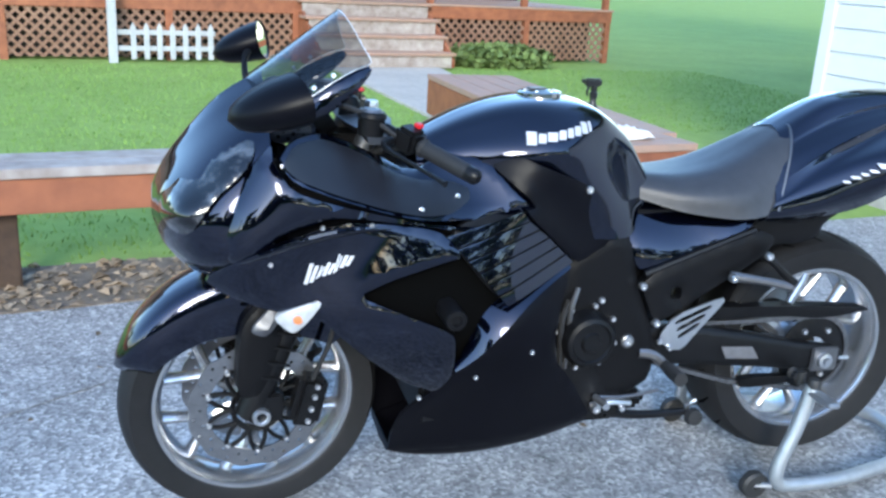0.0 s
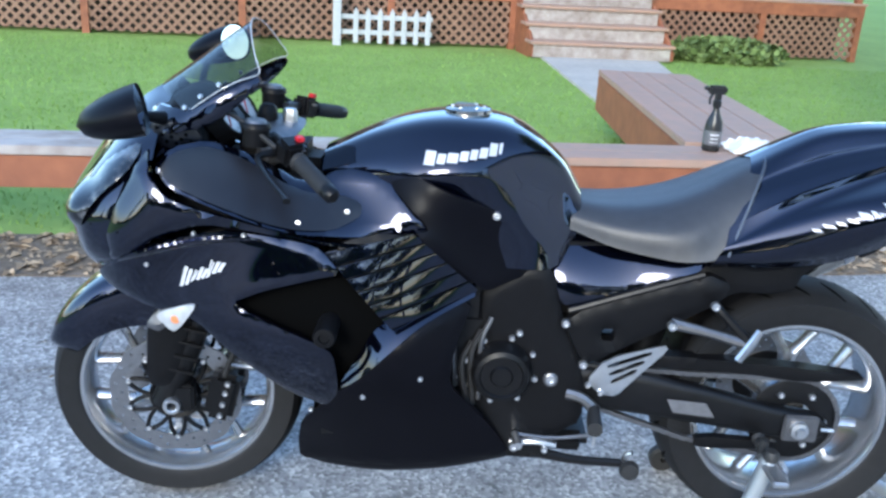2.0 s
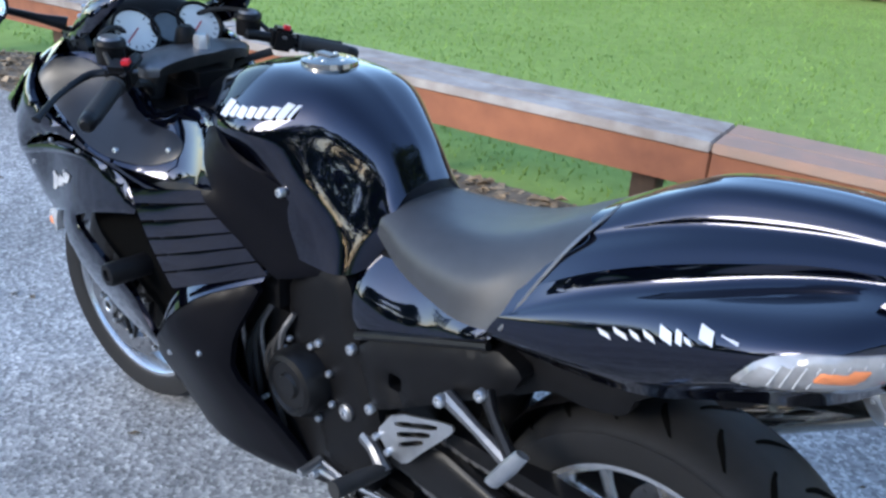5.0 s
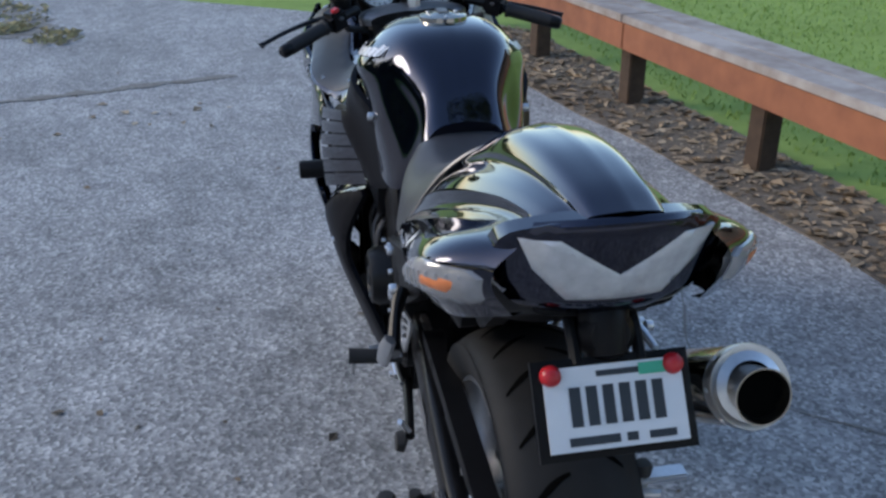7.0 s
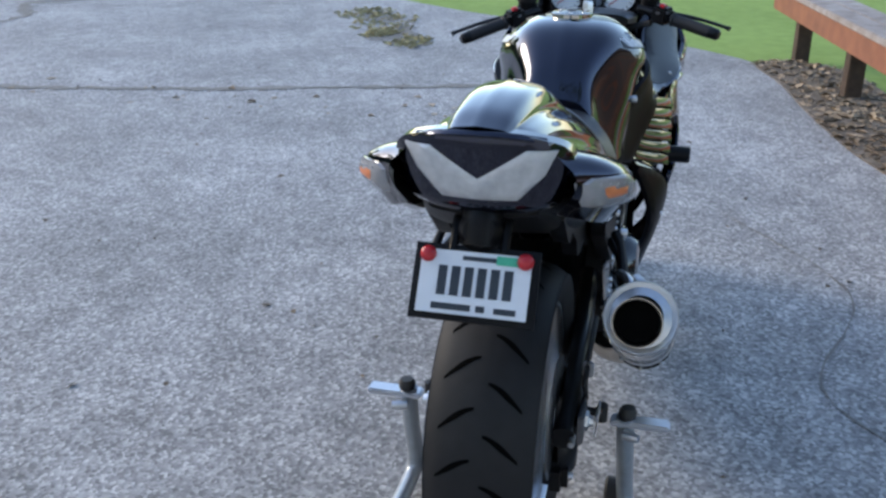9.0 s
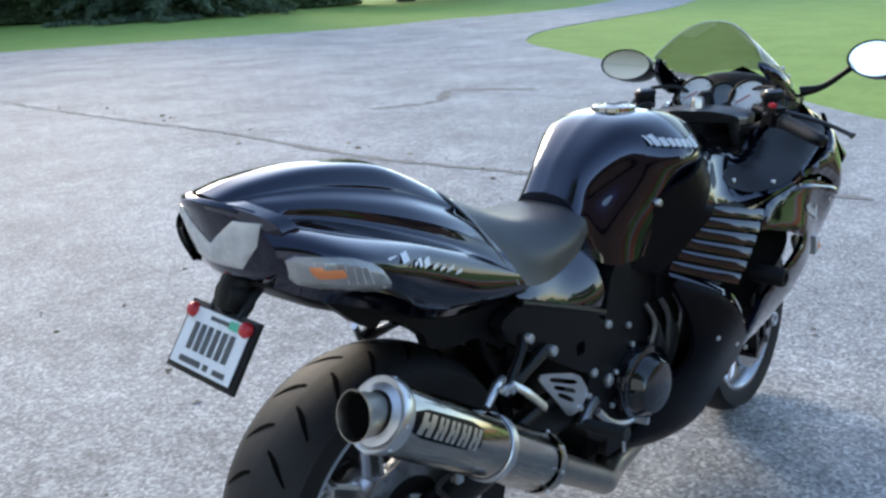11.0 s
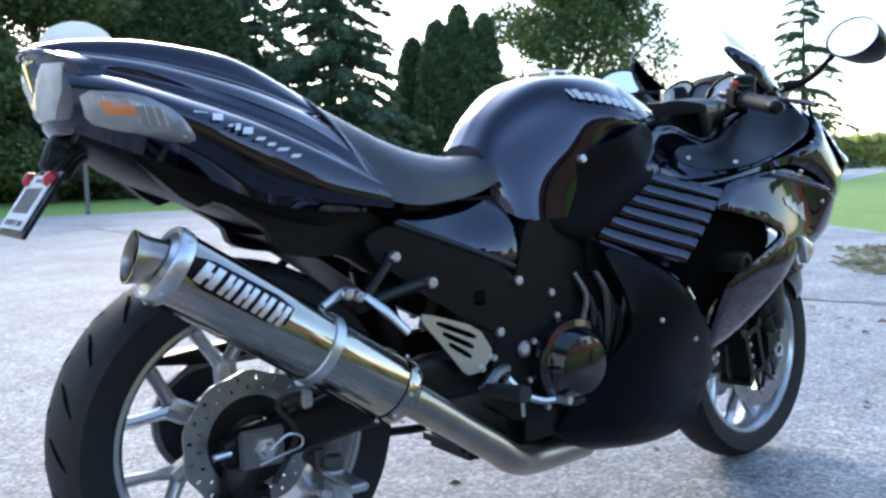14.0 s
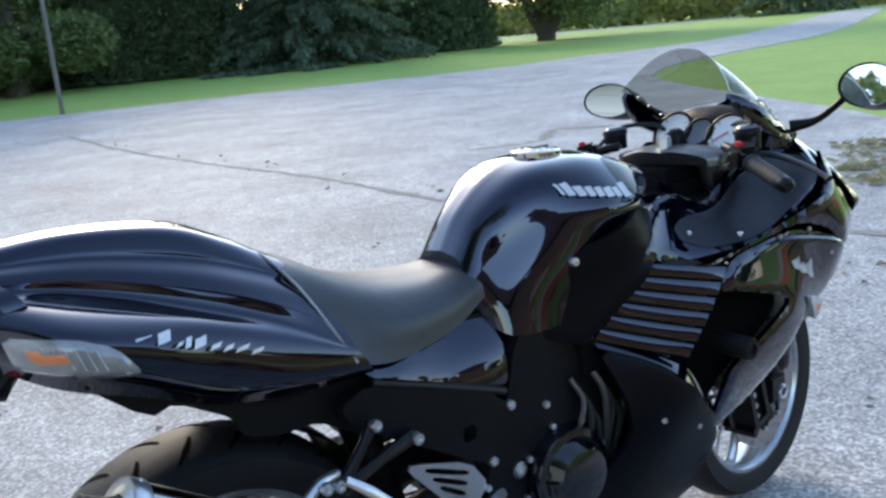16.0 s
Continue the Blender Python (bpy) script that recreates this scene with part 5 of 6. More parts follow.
# ---- fairing sides ----
for sgn, nm in SIDES:
    P = side(sgn)
    cheek = part("cheek_panel", panel([(1.425, 0.898), (1.396, 0.936), (1.334, 0.947), (1.262, 0.919), (1.134, 0.856), (1.06, 0.893), (0.97, 0.886), (0.93, 0.856), (0.852, 0.786), (0.938, 0.773), (1.019, 0.767), (1.122, 0.781), (1.21, 0.801), (1.315, 0.83), (1.391, 0.859)], CHEEK, P, off=-0.003, cuts=1), PAINT, bike, "glossy black inner fairing panel")
    part("cheek_inset", panel([(1.416, 0.894), (1.392, 0.928), (1.334, 0.938), (1.262, 0.909), (1.175, 0.862), (1.120, 0.846), (1.050, 0.843), (1.012, 0.829), (1.012, 0.806), (1.060, 0.784), (1.128, 0.790), (1.21, 0.808), (1.315, 0.838), (1.386, 0.866)], CHEEK, P, off=0.002, roll=0.008, drop=0.003, thick=0.004), PAINT_MATT, cheek, "satin charcoal leaf-shaped inset")
    upper = part("upper_fairing", panel([(1.47, 0.715), (1.421, 0.761), (1.317, 0.796), (1.232, 0.784), (1.166, 0.773), (1.10, 0.762), (1.02, 0.752), (0.945, 0.760), (0.855, 0.785), (0.88, 0.768), (1.02, 0.757), (1.12, 0.771), (1.21, 0.792), (1.315, 0.820), (1.40, 0.85), (1.435, 0.90), (1.436, 0.935), (1.452, 0.915), (1.505, 0.845), (1.535, 0.76), (1.52, 0.695)],
                 FAIR, P, off=0.002, cuts=1), PAINT, bike, "glossy upper fairing side")
    sidep = part("side_fairing", panel([(1.57, 0.656), (1.50, 0.712), (1.42, 0.747), (1.296, 0.783), (1.21, 0.776), (1.12, 0.762), (1.086, 0.750), (1.042, 0.702), (1.10, 0.690), (1.20, 0.662), (1.268, 0.631), (1.175, 0.590), (1.085, 0.550), (1.054, 0.528), (1.046, 0.47), (1.046, 0.41), (1.058, 0.385), (1.075, 0.372), (1.147, 0.405), (1.258, 0.500), (1.345, 0.585), (1.437, 0.592), (1.53, 0.628)], FAIR, P, cuts=1, roll=0.006, drop=0.004), PAINT, bike, "glossy side fairing round an open duct")
    # raised sweep above the mark
    part("fairing_sweep", tube([(x, sgn * (float(FAIR([(x, z)])[0]) + 0.001), z) for x, z in ((1.555, 0.668), (1.46, 0.722), (1.36, 0.752), (1.27, 0.768), (1.20, 0.768))], [0.002, 0.009, 0.012, 0.010, 0.002], n=8, flat=0.6), PAINT, sidep)
    # Sheet behind the opening, black in place of the shade inside the duct.
    part("duct_shade_sheet", panel([(1.32, 0.62), (1.14, 0.735), (1.0, 0.71), (0.92, 0.60), (0.97, 0.52), (1.03, 0.41), (1.07, 0.39), (1.10, 0.50)], lambda p: FAIR(p) - 0.050, P, cell=0.03), RECESS_SHADE, sidep, "black sheet painted as the shade in the fairing duct")
    u = 1.375
    for w, h, dz in ((0.019, 0.044, 0), (0.008, 0.028, 0.004), (0.018, 0.028, 0.008), (0.008, 0.040, 0.0), (0.020, 0.026, 0.016)):
        part("mark_bar", marks([(u, 0.656 + (1.375 - u) * 0.42 + dz * 0.4, -w * 0.42, h, -0.012)], P, FAIR, 0.0025), WHITE_MARK, sidep, "silver slanted bar of a mark")
        part("mark_bar", marks([(u - w * 0.55, 0.660 + (1.375 - u) * 0.42 + dz * 0.4, -w * 0.42, h * 0.8, -0.012)], P, FAIR, 0.0025), WHITE_MARK, sidep)
        u -= w + 0.004
    # louvred vent
    vent = part("vent_backing", panel([(1.085, 0.752), (0.89, 0.792), (0.74, 0.66), (0.80, 0.622), (0.94, 0.580)], FAIR, P, off=-0.024, cell=0.025), PLASTIC, bike, "black louvred side vent")
    A0, A1, B0, B1 = np.array((1.078, 0.744)), np.array((0.900, 0.784)), np.array((0.932, 0.584)), np.array((0.752, 0.652))
    for k in range(6):
        s0, s1 = k / 6, (k + 1) / 6 - (0.03 if sgn < 0 else 0.016)
        bm = bmesh.new()
        g = []
        for i in range(11):
            q = i / 10
            top = (A0 + (B0 - A0) * s0) * (1 - q) + (A1 + (B1 - A1) * s0) * q
            low = (A0 + (B0 - A0) * s1) * (1 - q) + (A1 + (B1 - A1) * s1) * q
            row = []
            for w_, o_ in ((0.0, -0.0060 if sgn < 0 else -0.0034), (0.1, -0.0046 if sgn < 0 else -0.0032), (0.85, -0.0020 if sgn < 0 else -0.0032), (0.97, -0.0028 if sgn < 0 else -0.0033), (1.0, -0.013)):
                pt = top + (low - top) * w_
                row.append(bm.verts.new(P(pt[0], pt[1], float(FAIR([pt])[0]) + o_)))
            g.append(row)
        grid_faces(bm, g)
        bmesh.ops.recalc_face_normals(bm, faces=bm.faces[:])
        part("louvre", bm, PAINT, vent)
    lower = part("lower_fairing", panel([(0.762, 0.640), (0.800, 0.53), (0.806, 0.448), (0.735, 0.365), (0.690, 0.30), (0.650, 0.238), (0.80, 0.218), (0.95, 0.196), (1.08, 0.175), (1.15, 0.165), (1.150, 0.235), (1.135, 0.31), (1.066, 0.395), (1.038, 0.432), (0.995, 0.470), (0.940, 0.530), (0.870, 0.590)], FAIR, P, cuts=1, roll=0.006, drop=0.004), SATIN, bike, "glossy black lower fairing")
    lo_e, hi_e = cr([(1.038, 0.432), (0.995, 0.470), (0.940, 0.530), (0.870, 0.590), (0.762, 0.642)], 5), cr([(1.042, 0.440), (1.005, 0.505), (0.972, 0.566), (0.905, 0.612), (0.760, 0.668)], 5)
    bm = bmesh.new()
    g = []
    for a_, b_ in zip(lo_e, hi_e):
        wid = float(np.linalg.norm(b_ - a_))
        base = float(FAIR([a_])[0])
        g.append([bm.verts.new(P(*(a_ + (b_ - a_) * q), base - wid * (0.55 * q + 0.28 * q * q) - 0.002)) for q in (0, 0.2, 0.4, 0.6, 0.8, 1.0)])
    grid_faces(bm, g)
    bmesh.ops.recalc_face_normals(bm, faces=bm.faces[:])
    part("fairing_chamfer", bm, PAINT, lower, "glossy sloping edge of the lower fairing")
    for x, z in ((0.868, 0.473), (0.991, 0.415), (1.109, 0.358)):
        bolt(lower, (x, sgn * float(FAIR([(x, z)])[0]), z), (0, sgn, 0), 0.006)
    for x, z, sf in ((1.134, 0.801, CHEEK), (1.041, 0.814, CHEEK)):
        bolt(bike, (x, sgn * (float(sf([(x, z)])[0]) - 0.001), z), (0, sgn, 0.3), 0.006, "fairing_screw")
    for x, z in ((1.44, 0.70), (1.34, 0.775), (1.24, 0.776)):
        bolt(bike, (x, sgn * float(FAIR([(x, z)])[0]), z), (0, sgn, 0), 0.005, "fairing_screw")
    # indicator set in the fairing
    wk = part("front_indicator", panel([(1.44, 0.585), (1.332, 0.628), (1.372, 0.568), (1.396, 0.545)], FAIR, P, off=0.012, thick=0.02, cell=0.012, drop=0.004), LENS, bike, "clear front indicator with an orange bulb")
    part("indicator_bulb", lathe([(0, 0.012), (0.009, 0.009), (0.013, 0), (0.013, -0.01)], (1.385, sgn * (float(FAIR([(1.385, 0.585)])[0]) + 0.004), 0.582), (0, sgn, 0), n=16), ORANGE, wk, "orange bulb")
    part("indicator_bracket", panel([(1.48, 0.53), (1.42, 0.595), (1.395, 0.585), (1.44, 0.515)], lambda p: np.full(len(p), 0.205), P, cell=0.02), GREY_METAL, wk)
    # crash slider
    part("frame_slider", lathe([(0.0, 0.012), (0.010, 0.012), (0.012, 0.018), (0.021, 0.017), (0.024, 0.010), (0.023, -0.12)], (1.067, sgn * 0.308, 0.583), (0, sgn, 0), n=22), PLASTIC, bike, "black frame slider")

# belly pan closes the fairing beneath
sec = []
for x, zt, zb in ((0.66, 0.235, 0.19), (0.80, 0.222, 0.155), (0.95, 0.198, 0.135), (1.08, 0.178, 0.130), (1.15, 0.175, 0.150)):
    w_ = float(FAIR([(x, zt)])[0]) - 0.004
    sec.append([(x, 0, zb), (x, w_ * 0.45, zb + 0.006), (x, w_ * 0.82, zb + (zt - zb) * 0.45), (x, w_, zt + 0.01)])
part("belly_pan", half_loft(sec, 5, 5, lip=0.0, caps=(True, True)), SATIN, bike, "black belly pan")

# ---- tank, seat, tail ----
tank = part("fuel_tank", half_loft([
    [(0.540, 0, 0.858), (0.540, 0.05, 0.850), (0.540, 0.075, 0.830), (0.541, 0.090, 0.805), (0.545, 0.094, 0.770), (0.55, 0.082, 0.735)],
    [(0.590, 0, 0.928), (0.592, 0.056, 0.920), (0.595, 0.081, 0.895), (0.600, 0.096, 0.850), (0.600, 0.119, 0.78), (0.60, 0.142, 0.70)],
    [(0.690, 0, 0.995), (0.690, 0.08, 0.986), (0.692, 0.120, 0.957), (0.698, 0.141, 0.905), (0.700, 0.160, 0.82), (0.70, 0.158, 0.70)],
    [(0.800, 0, 1.010), (0.800, 0.09, 1.000), (0.800, 0.146, 0.965), (0.800, 0.184, 0.910), (0.800, 0.174, 0.85), (0.80, 0.16, 0.70)],
    [(0.900, 0, 1.000), (0.900, 0.085, 0.990), (0.900, 0.138, 0.954), (0.900, 0.176, 0.904), (0.900, 0.172, 0.85), (0.90, 0.165, 0.70)],
    [(1.000, 0, 0.968), (1.000, 0.07, 0.958), (1.000, 0.108, 0.930), (1.000, 0.136, 0.895), (1.000, 0.140, 0.84), (1.00, 0.14, 0.72)],
    [(1.110, 0, 0.912), (1.110, 0.05, 0.907), (1.110, 0.078, 0.892), (1.110, 0.098, 0.870), (1.110, 0.105, 0.83), (1.11, 0.11, 0.74)]], 7, 6, caps=(True, True)), PAINT, bike, "glossy black fuel tank")
cap = part("fuel_cap", lathe([(0.0, 0.010), (0.020, 0.010), (0.024, 0.007), (0.046, 0.007), (0.052, 0.004), (0.053, -0.02)], (0.800, 0, 1.010), (0.03, 0, 1), n=40), CHROME, tank, "round polished fuel cap")
for k in range(6):
    a = 2 * math.pi * k / 6
    bolt(cap, (0.800 + 0.035 * math.cos(a), 0.035 * math.sin(a), 1.017), (0, 0, 1), 0.004)
part("cap_flap", block((0.785, -0.012, 1.019), (0.830, 0.012, 1.024), 0.002), GREY_METAL, cap)
part("tank_sticker", block((0.664, -0.024, 0.979), (0.700, 0.024, 0.985), 0.001, m=Matrix.Translation((0, 0, 0.001)) @ Matrix.Translation((0.682, 0, 0.982)) @ Matrix.Rotation(radians(-24), 4, "Y") @ Matrix.Translation((-0.682, 0, -0.982))), PLATE_WHITE, tank, "small white warning sticker")
for sgn, nm in SIDES:
    ts = Surface([(0.9, 0.904, 0.176), (0.8, 0.91, 0.184), (0.7, 0.905, 0.158), (0.9, 0.954, 0.138), (0.8, 0.965, 0.146), (0.7, 0.955, 0.128), (0.9, 0.93, 0.160), (0.8, 0.938, 0.168), (0.7, 0.93, 0.146), (0.64, 0.93, 0.120), (0.8, 0.99, 0.108), (0.7, 0.975, 0.100)], 0.05)
    u = 0.888
    for w, h in ((0.022, 0.026), (0.017, 0.018), (0.022, 0.018), (0.017, 0.018), (0.015, 0.018), (0.017, 0.018), (0.016, 0.026), (0.007, 0.024)):
        part("mark_bar", marks([(u, 0.922 + (0.888 - u) * 0.17, -w, h, -0.004)], side(sgn), ts, 0.008), WHITE_MARK, tank, "silver bar of a mark on the tank")
        u -= w + 0.004
    kc = part("knee_cover", panel([(0.900, 0.788), (0.862, 0.792), (0.965, 0.880), (0.945, 0.908), (0.898, 0.896), (0.810, 0.862), (0.745, 0.838), (0.690, 0.802), (0.640, 0.758), (0.612, 0.722), (0.600, 0.690), (0.65, 0.682), (0.735, 0.650), (0.756, 0.662)], KNEE, side(sgn), off=0.005, cuts=1, roll=0.006, drop=0.004), SATIN, bike, "black frame cover under the tank")
    bolt(kc, (0.728, sgn * 0.172, 0.82), (0, sgn, 0.1), 0.009)
    bolt(kc, (0.640, sgn * 0.141, 0.71), (0, sgn, 0.1), 0.008)

seat = part("seat", half_loft([
    [(0.585, 0, 0.838), (0.582, 0.05, 0.834), (0.578, 0.085, 0.812), (0.57, 0.098, 0.782)],
    [(0.470, 0, 0.833), (0.470, 0.08, 0.828), (0.470, 0.128, 0.800), (0.47, 0.140, 0.757)],
    [(0.370, 0, 0.846), (0.370, 0.09, 0.840), (0.370, 0.150, 0.800), (0.37, 0.165, 0.745)],
    [(0.280, 0, 0.880), (0.290, 0.09, 0.866), (0.300, 0.152, 0.812), (0.315, 0.175, 0.744)],
    [(0.205, 0, 0.922), (0.215, 0.075, 0.905), (0.240, 0.135, 0.845), (0.265, 0.178, 0.752)],
    [(0.140, 0, 0.950), (0.152, 0.060, 0.938), (0.185, 0.120, 0.880), (0.235, 0.178, 0.765)]], 6, 6, caps=(True, True)), VINYL, bike, "black vinyl rider seat")
part("seat_piping", tube([(0.138, 0, 0.955), (0.150, 0.062, 0.941), (0.184, 0.123, 0.882), (0.234, 0.181, 0.765)], 0.003, n=6), GREY_METAL, seat)
part("seat_piping", tube([(0.138, 0, 0.955), (0.150, -0.062, 0.941), (0.184, -0.123, 0.882), (0.234, -0.181, 0.765)], 0.003, n=6), GREY_METAL, seat)

hump = part("seat_cowl", half_loft([
    [(0.165, 0, 0.943), (0.176, 0.050, 0.932), (0.190, 0.088, 0.906), (0.196, 0.098, 0.892), (0.213, 0.126, 0.862), (0.230, 0.150, 0.820)],
    [(0.090, 0, 0.987), (0.094, 0.050, 0.977), (0.100, 0.078, 0.950), (0.103, 0.086, 0.935), (0.114, 0.116, 0.912), (0.125, 0.141, 0.884)],
    [(0.010, 0, 1.021), (0.010, 0.048, 1.012), (0.010, 0.070, 0.986), (0.011, 0.077, 0.969), (0.013, 0.104, 0.951), (0.015, 0.124, 0.931)],
    [(-0.120, 0, 1.038), (-0.120, 0.042, 1.031), (-0.120, 0.060, 1.011), (-0.120, 0.066, 0.998), (-0.120, 0.086, 0.985), (-0.120, 0.100, 0.971)],
    [(-0.230, 0, 1.035), (-0.230, 0.037, 1.029), (-0.230, 0.052, 1.016), (-0.230, 0.057, 1.008), (-0.230, 0.073, 1.000), (-0.230, 0.085, 0.989)],
    [(-0.305, 0, 1.022), (-0.299, 0.034, 1.017), (-0.292, 0.045, 1.011), (-0.288, 0.050, 1.006), (-0.282, 0.062, 0.999), (-0.275, 0.076, 0.989)]], 6, 5, lip=0.012, caps=(False, True)), PAINT, bike, "glossy black single-seat tail cowl with a raised hump")
sidecowl = [
    [(0.232, 0.150, 0.820), (0.240, 0.172, 0.786), (0.243, 0.175, 0.781), (0.255, 0.178, 0.762), (0.262, 0.176, 0.748), (0.27, 0.165, 0.735)],
    [(0.125, 0.142, 0.882), (0.125, 0.151, 0.856), (0.125, 0.178, 0.834), (0.125, 0.190, 0.792), (0.125, 0.185, 0.766), (0.13, 0.165, 0.742)],
    [(0.015, 0.125, 0.928), (0.012, 0.136, 0.903), (0.010, 0.180, 0.886), (0.010, 0.198, 0.846), (0.010, 0.193, 0.803), (0.01, 0.172, 0.764)],
    [(-0.100, 0.103, 0.967), (-0.100, 0.112, 0.944), (-0.100, 0.182, 0.925), (-0.100, 0.213, 0.896), (-0.100, 0.208, 0.856), (-0.10, 0.178, 0.812)],
    [(-0.200, 0.089, 0.986), (-0.200, 0.097, 0.971), (-0.200, 0.168, 0.955), (-0.200, 0.206, 0.930), (-0.200, 0.200, 0.893), (-0.20, 0.166, 0.850)],
    [(-0.272, 0.077, 0.987), (-0.272, 0.112, 0.975), (-0.272, 0.119, 0.969), (-0.270, 0.142, 0.945), (-0.268, 0.140, 0.915), (-0.262, 0.116, 0.880)]]
for sgn, nm in SIDES:
    s = [cr(sec_, 5) for sec_ in sidecowl]
    g = np.array([cr([s[i][j] for i in range(len(s))], 7) for j in range(len(s[0]))]).transpose(1, 0, 2)
    bm = bmesh.new()
    rows = [[bm.verts.new((v[0], sgn * v[1], v[2])) for v in line] + [bm.verts.new((line[-1][0], sgn * (line[-1][1] - 0.012), line[-1][2] + 0.004))] for line in g]
    grid_faces(bm, rows)
    bmesh.ops.recalc_face_normals(bm, faces=bm.faces[:])
    tail = part("tail_side", bm, PAINT, bike, "glossy black tail side panel")
    TS = Surface([(-0.2, 0.932, 0.205), (-0.2, 0.895, 0.200), (-0.1, 0.895, 0.213), (-0.1, 0.855, 0.208), (-0.272, 0.945, 0.143), (-0.272, 0.915, 0.141), (-0.14, 0.91, 0.211), (-0.24, 0.935, 0.178), (0.01, 0.846, 0.196), (0.012, 0.886, 0.176), (-0.1, 0.926, 0.170), (0.125, 0.823, 0.182), (0.125, 0.792, 0.190)])
    ind = part("rear_indicator", panel([(-0.264, 0.940), (-0.19, 0.931), (-0.14, 0.907), (-0.110, 0.864), (-0.125, 0.857), (-0.213, 0.878), (-0.252, 0.893)], TS, side(sgn), off=0.009, cell=0.010, thick=0.02, drop=0.005, cuts=1), LENS_CLEAR, bike, "clear rear indicator with an orange bulb")
    part("indicator_bulb", panel([(-0.254, 0.929), (-0.196, 0.921), (-0.190, 0.892), (-0.240, 0.898)], TS, side(sgn), off=0.0115, cell=0.010, thick=0.004), ORANGE, ind, "orange bulb")
    for k in range(8):
        x = -0.250 + 0.012 * k
        part("lens_rib", tube([(x, sgn * (float(TS([(x, 0.932 - 0.003 * k)])[0]) + 0.0105), 0.932 - 0.003 * k), (x + 0.010, sgn * (float(TS([(x, 0.895)])[0]) + 0.0115), 0.896 - 0.002 * k)], 0.0010, n=4, steps=1), LENS, ind)
    bolt(ind, (-0.128, sgn * 0.216, 0.872), (0, sgn, 0), 0.006)
    u = -0.112
    for w, h in ((0.022, 0.016), (0.018, 0.016), (0.008, 0.006), (0.008, 0.016), (0.018, 0.016), (0.016, 0.008), (0.014, 0.008), (0.020, 0.008), (0.016, 0.008)):
        part("mark_bar", marks([(u, 0.900 - (u + 0.1) * 0.43, w + 0.002, h * 0.7, 0.007)], side(sgn), TS, 0.006), WHITE_MARK, tail, "silver bar of a mark on the tail")
        u += w + 0.005
    # glossy panel beneath the seat, ribbed cover and pivot plate
    part("under_seat_panel", panel([(0.575, 0.775), (0.465, 0.745), (0.36, 0.728), (0.255, 0.735), (0.30, 0.70), (0.40, 0.662), (0.565, 0.605), (0.592, 0.687)], Surface([(0.575, 0.775, 0.064), (0.46, 0.75, 0.094), (0.27, 0.735, 0.138), (0.565, 0.61, 0.146), (0.40, 0.67, 0.148), (0.48, 0.69, 0.132), (0.575, 0.69, 0.128), (0.33, 0.70, 0.150)]), side(sgn), roll=0.004, drop=0.002), PAINT, bike, "glossy panel beneath the seat")
    cover = part("frame_rail_cover", slab([(0.566, 0.600), (0.263, 0.712), (0.205, 0.690), (0.222, 0.650), (0.30, 0.600), (0.499, 0.478), (0.515, 0.49)], sgn * 0.120, sgn * 0.158, 0.008, holes=[[(0.475, 0.540), (0.475, 0.570), (0.445, 0.570), (0.445, 0.540)]]), PLASTIC, bike, "satin black frame cover")
    part("cover_rail", tube([(0.552, sgn * 0.152, 0.608), (0.42, sgn * 0.154, 0.658), (0.27, sgn * 0.154, 0.712)], 0.008, n=8, steps=3), DARK_METAL, cover)
    bolt(cover, (0.557, sgn * 0.159, 0.580), (0, sgn, 0), 0.010)
    bolt(cover, (0.508, sgn * 0.157, 0.482), (0, sgn, 0), 0.010)
    pivot = part("pivot_plate", slab([(0.655, 0.705), (0.592, 0.700), (0.560, 0.577), (0.500, 0.445), (0.492, 0.33), (0.56, 0.285), (0.640, 0.285), (0.700, 0.43), (0.752, 0.545), (0.750, 0.640)], sgn * 0.085, sgn * 0.146, 0.010), PLASTIC, bike, "matt black frame pivot plate")
    bolt(pivot, (0.576, sgn * 0.148, 0.436), (0, sgn, 0), 0.013)
    bolt(pivot, (0.655, sgn * 0.148, 0.545), (0, sgn, 0), 0.008)
    bolt(pivot, (0.52, sgn * 0.148, 0.40), (0, sgn, 0), 0.008)
    part("pivot_cap", lathe([(0.006, 0.006), (0.012, 0.009), (0.017, 0.006), (0.018, -0.01)], (0.576, sgn * 0.147, 0.436), (0, sgn, 0), n=20), GREY_METAL, pivot)
    # heel guard with slots, pegs and hangers
    hg = [(0.496, 0.440), (0.457, 0.498), (0.330, 0.540), (0.322, 0.528), (0.385, 0.455), (0.425, 0.405), (0.462, 0.408)]
    slots = []
    for k in range(3):
        a, b = np.array((0.452 - 0.006 * k, 0.478 - 0.019 * k)), np.array((0.358 + 0.014 * k, 0.518 - 0.022 * k))
        d = np.array((0.0015, 0.005))
        slots.append([a - d, a + d, b + d, b - d])
    part("heel_guard", slab(hg, sgn * 0.148, sgn * 0.155, 0.002, holes=slots), ALU, bike, "slotted aluminium heel guard")
    for x, z in ((0.492, 0.432), (0.462, 0.414)):
        bolt(bike, (x, sgn * 0.157, z), (0, sgn, 0), 0.007, "rearset_bolt")
    part("rearset_arm", tube([(0.535, sgn * 0.140, 0.40), (0.50, sgn * 0.150, 0.395), (0.468, sgn * 0.155, 0.368)], [0.014, 0.013, 0.015], n=9), GREY_METAL, bike)
    peg = part("foot_peg", tube([(0.470, sgn * 0.150, 0.372), (0.478, sgn * 0.200, 0.374), (0.484, sgn * 0.262, 0.378)], [0.012, 0.016, 0.017], n=12), GRIP, bike, "black rider foot peg")
    part("peg_feeler", tube([(0.482, sgn * 0.254, 0.370), (0.482, sgn * 0.256, 0.335)], 0.004, n=6, steps=1), ALU, peg)
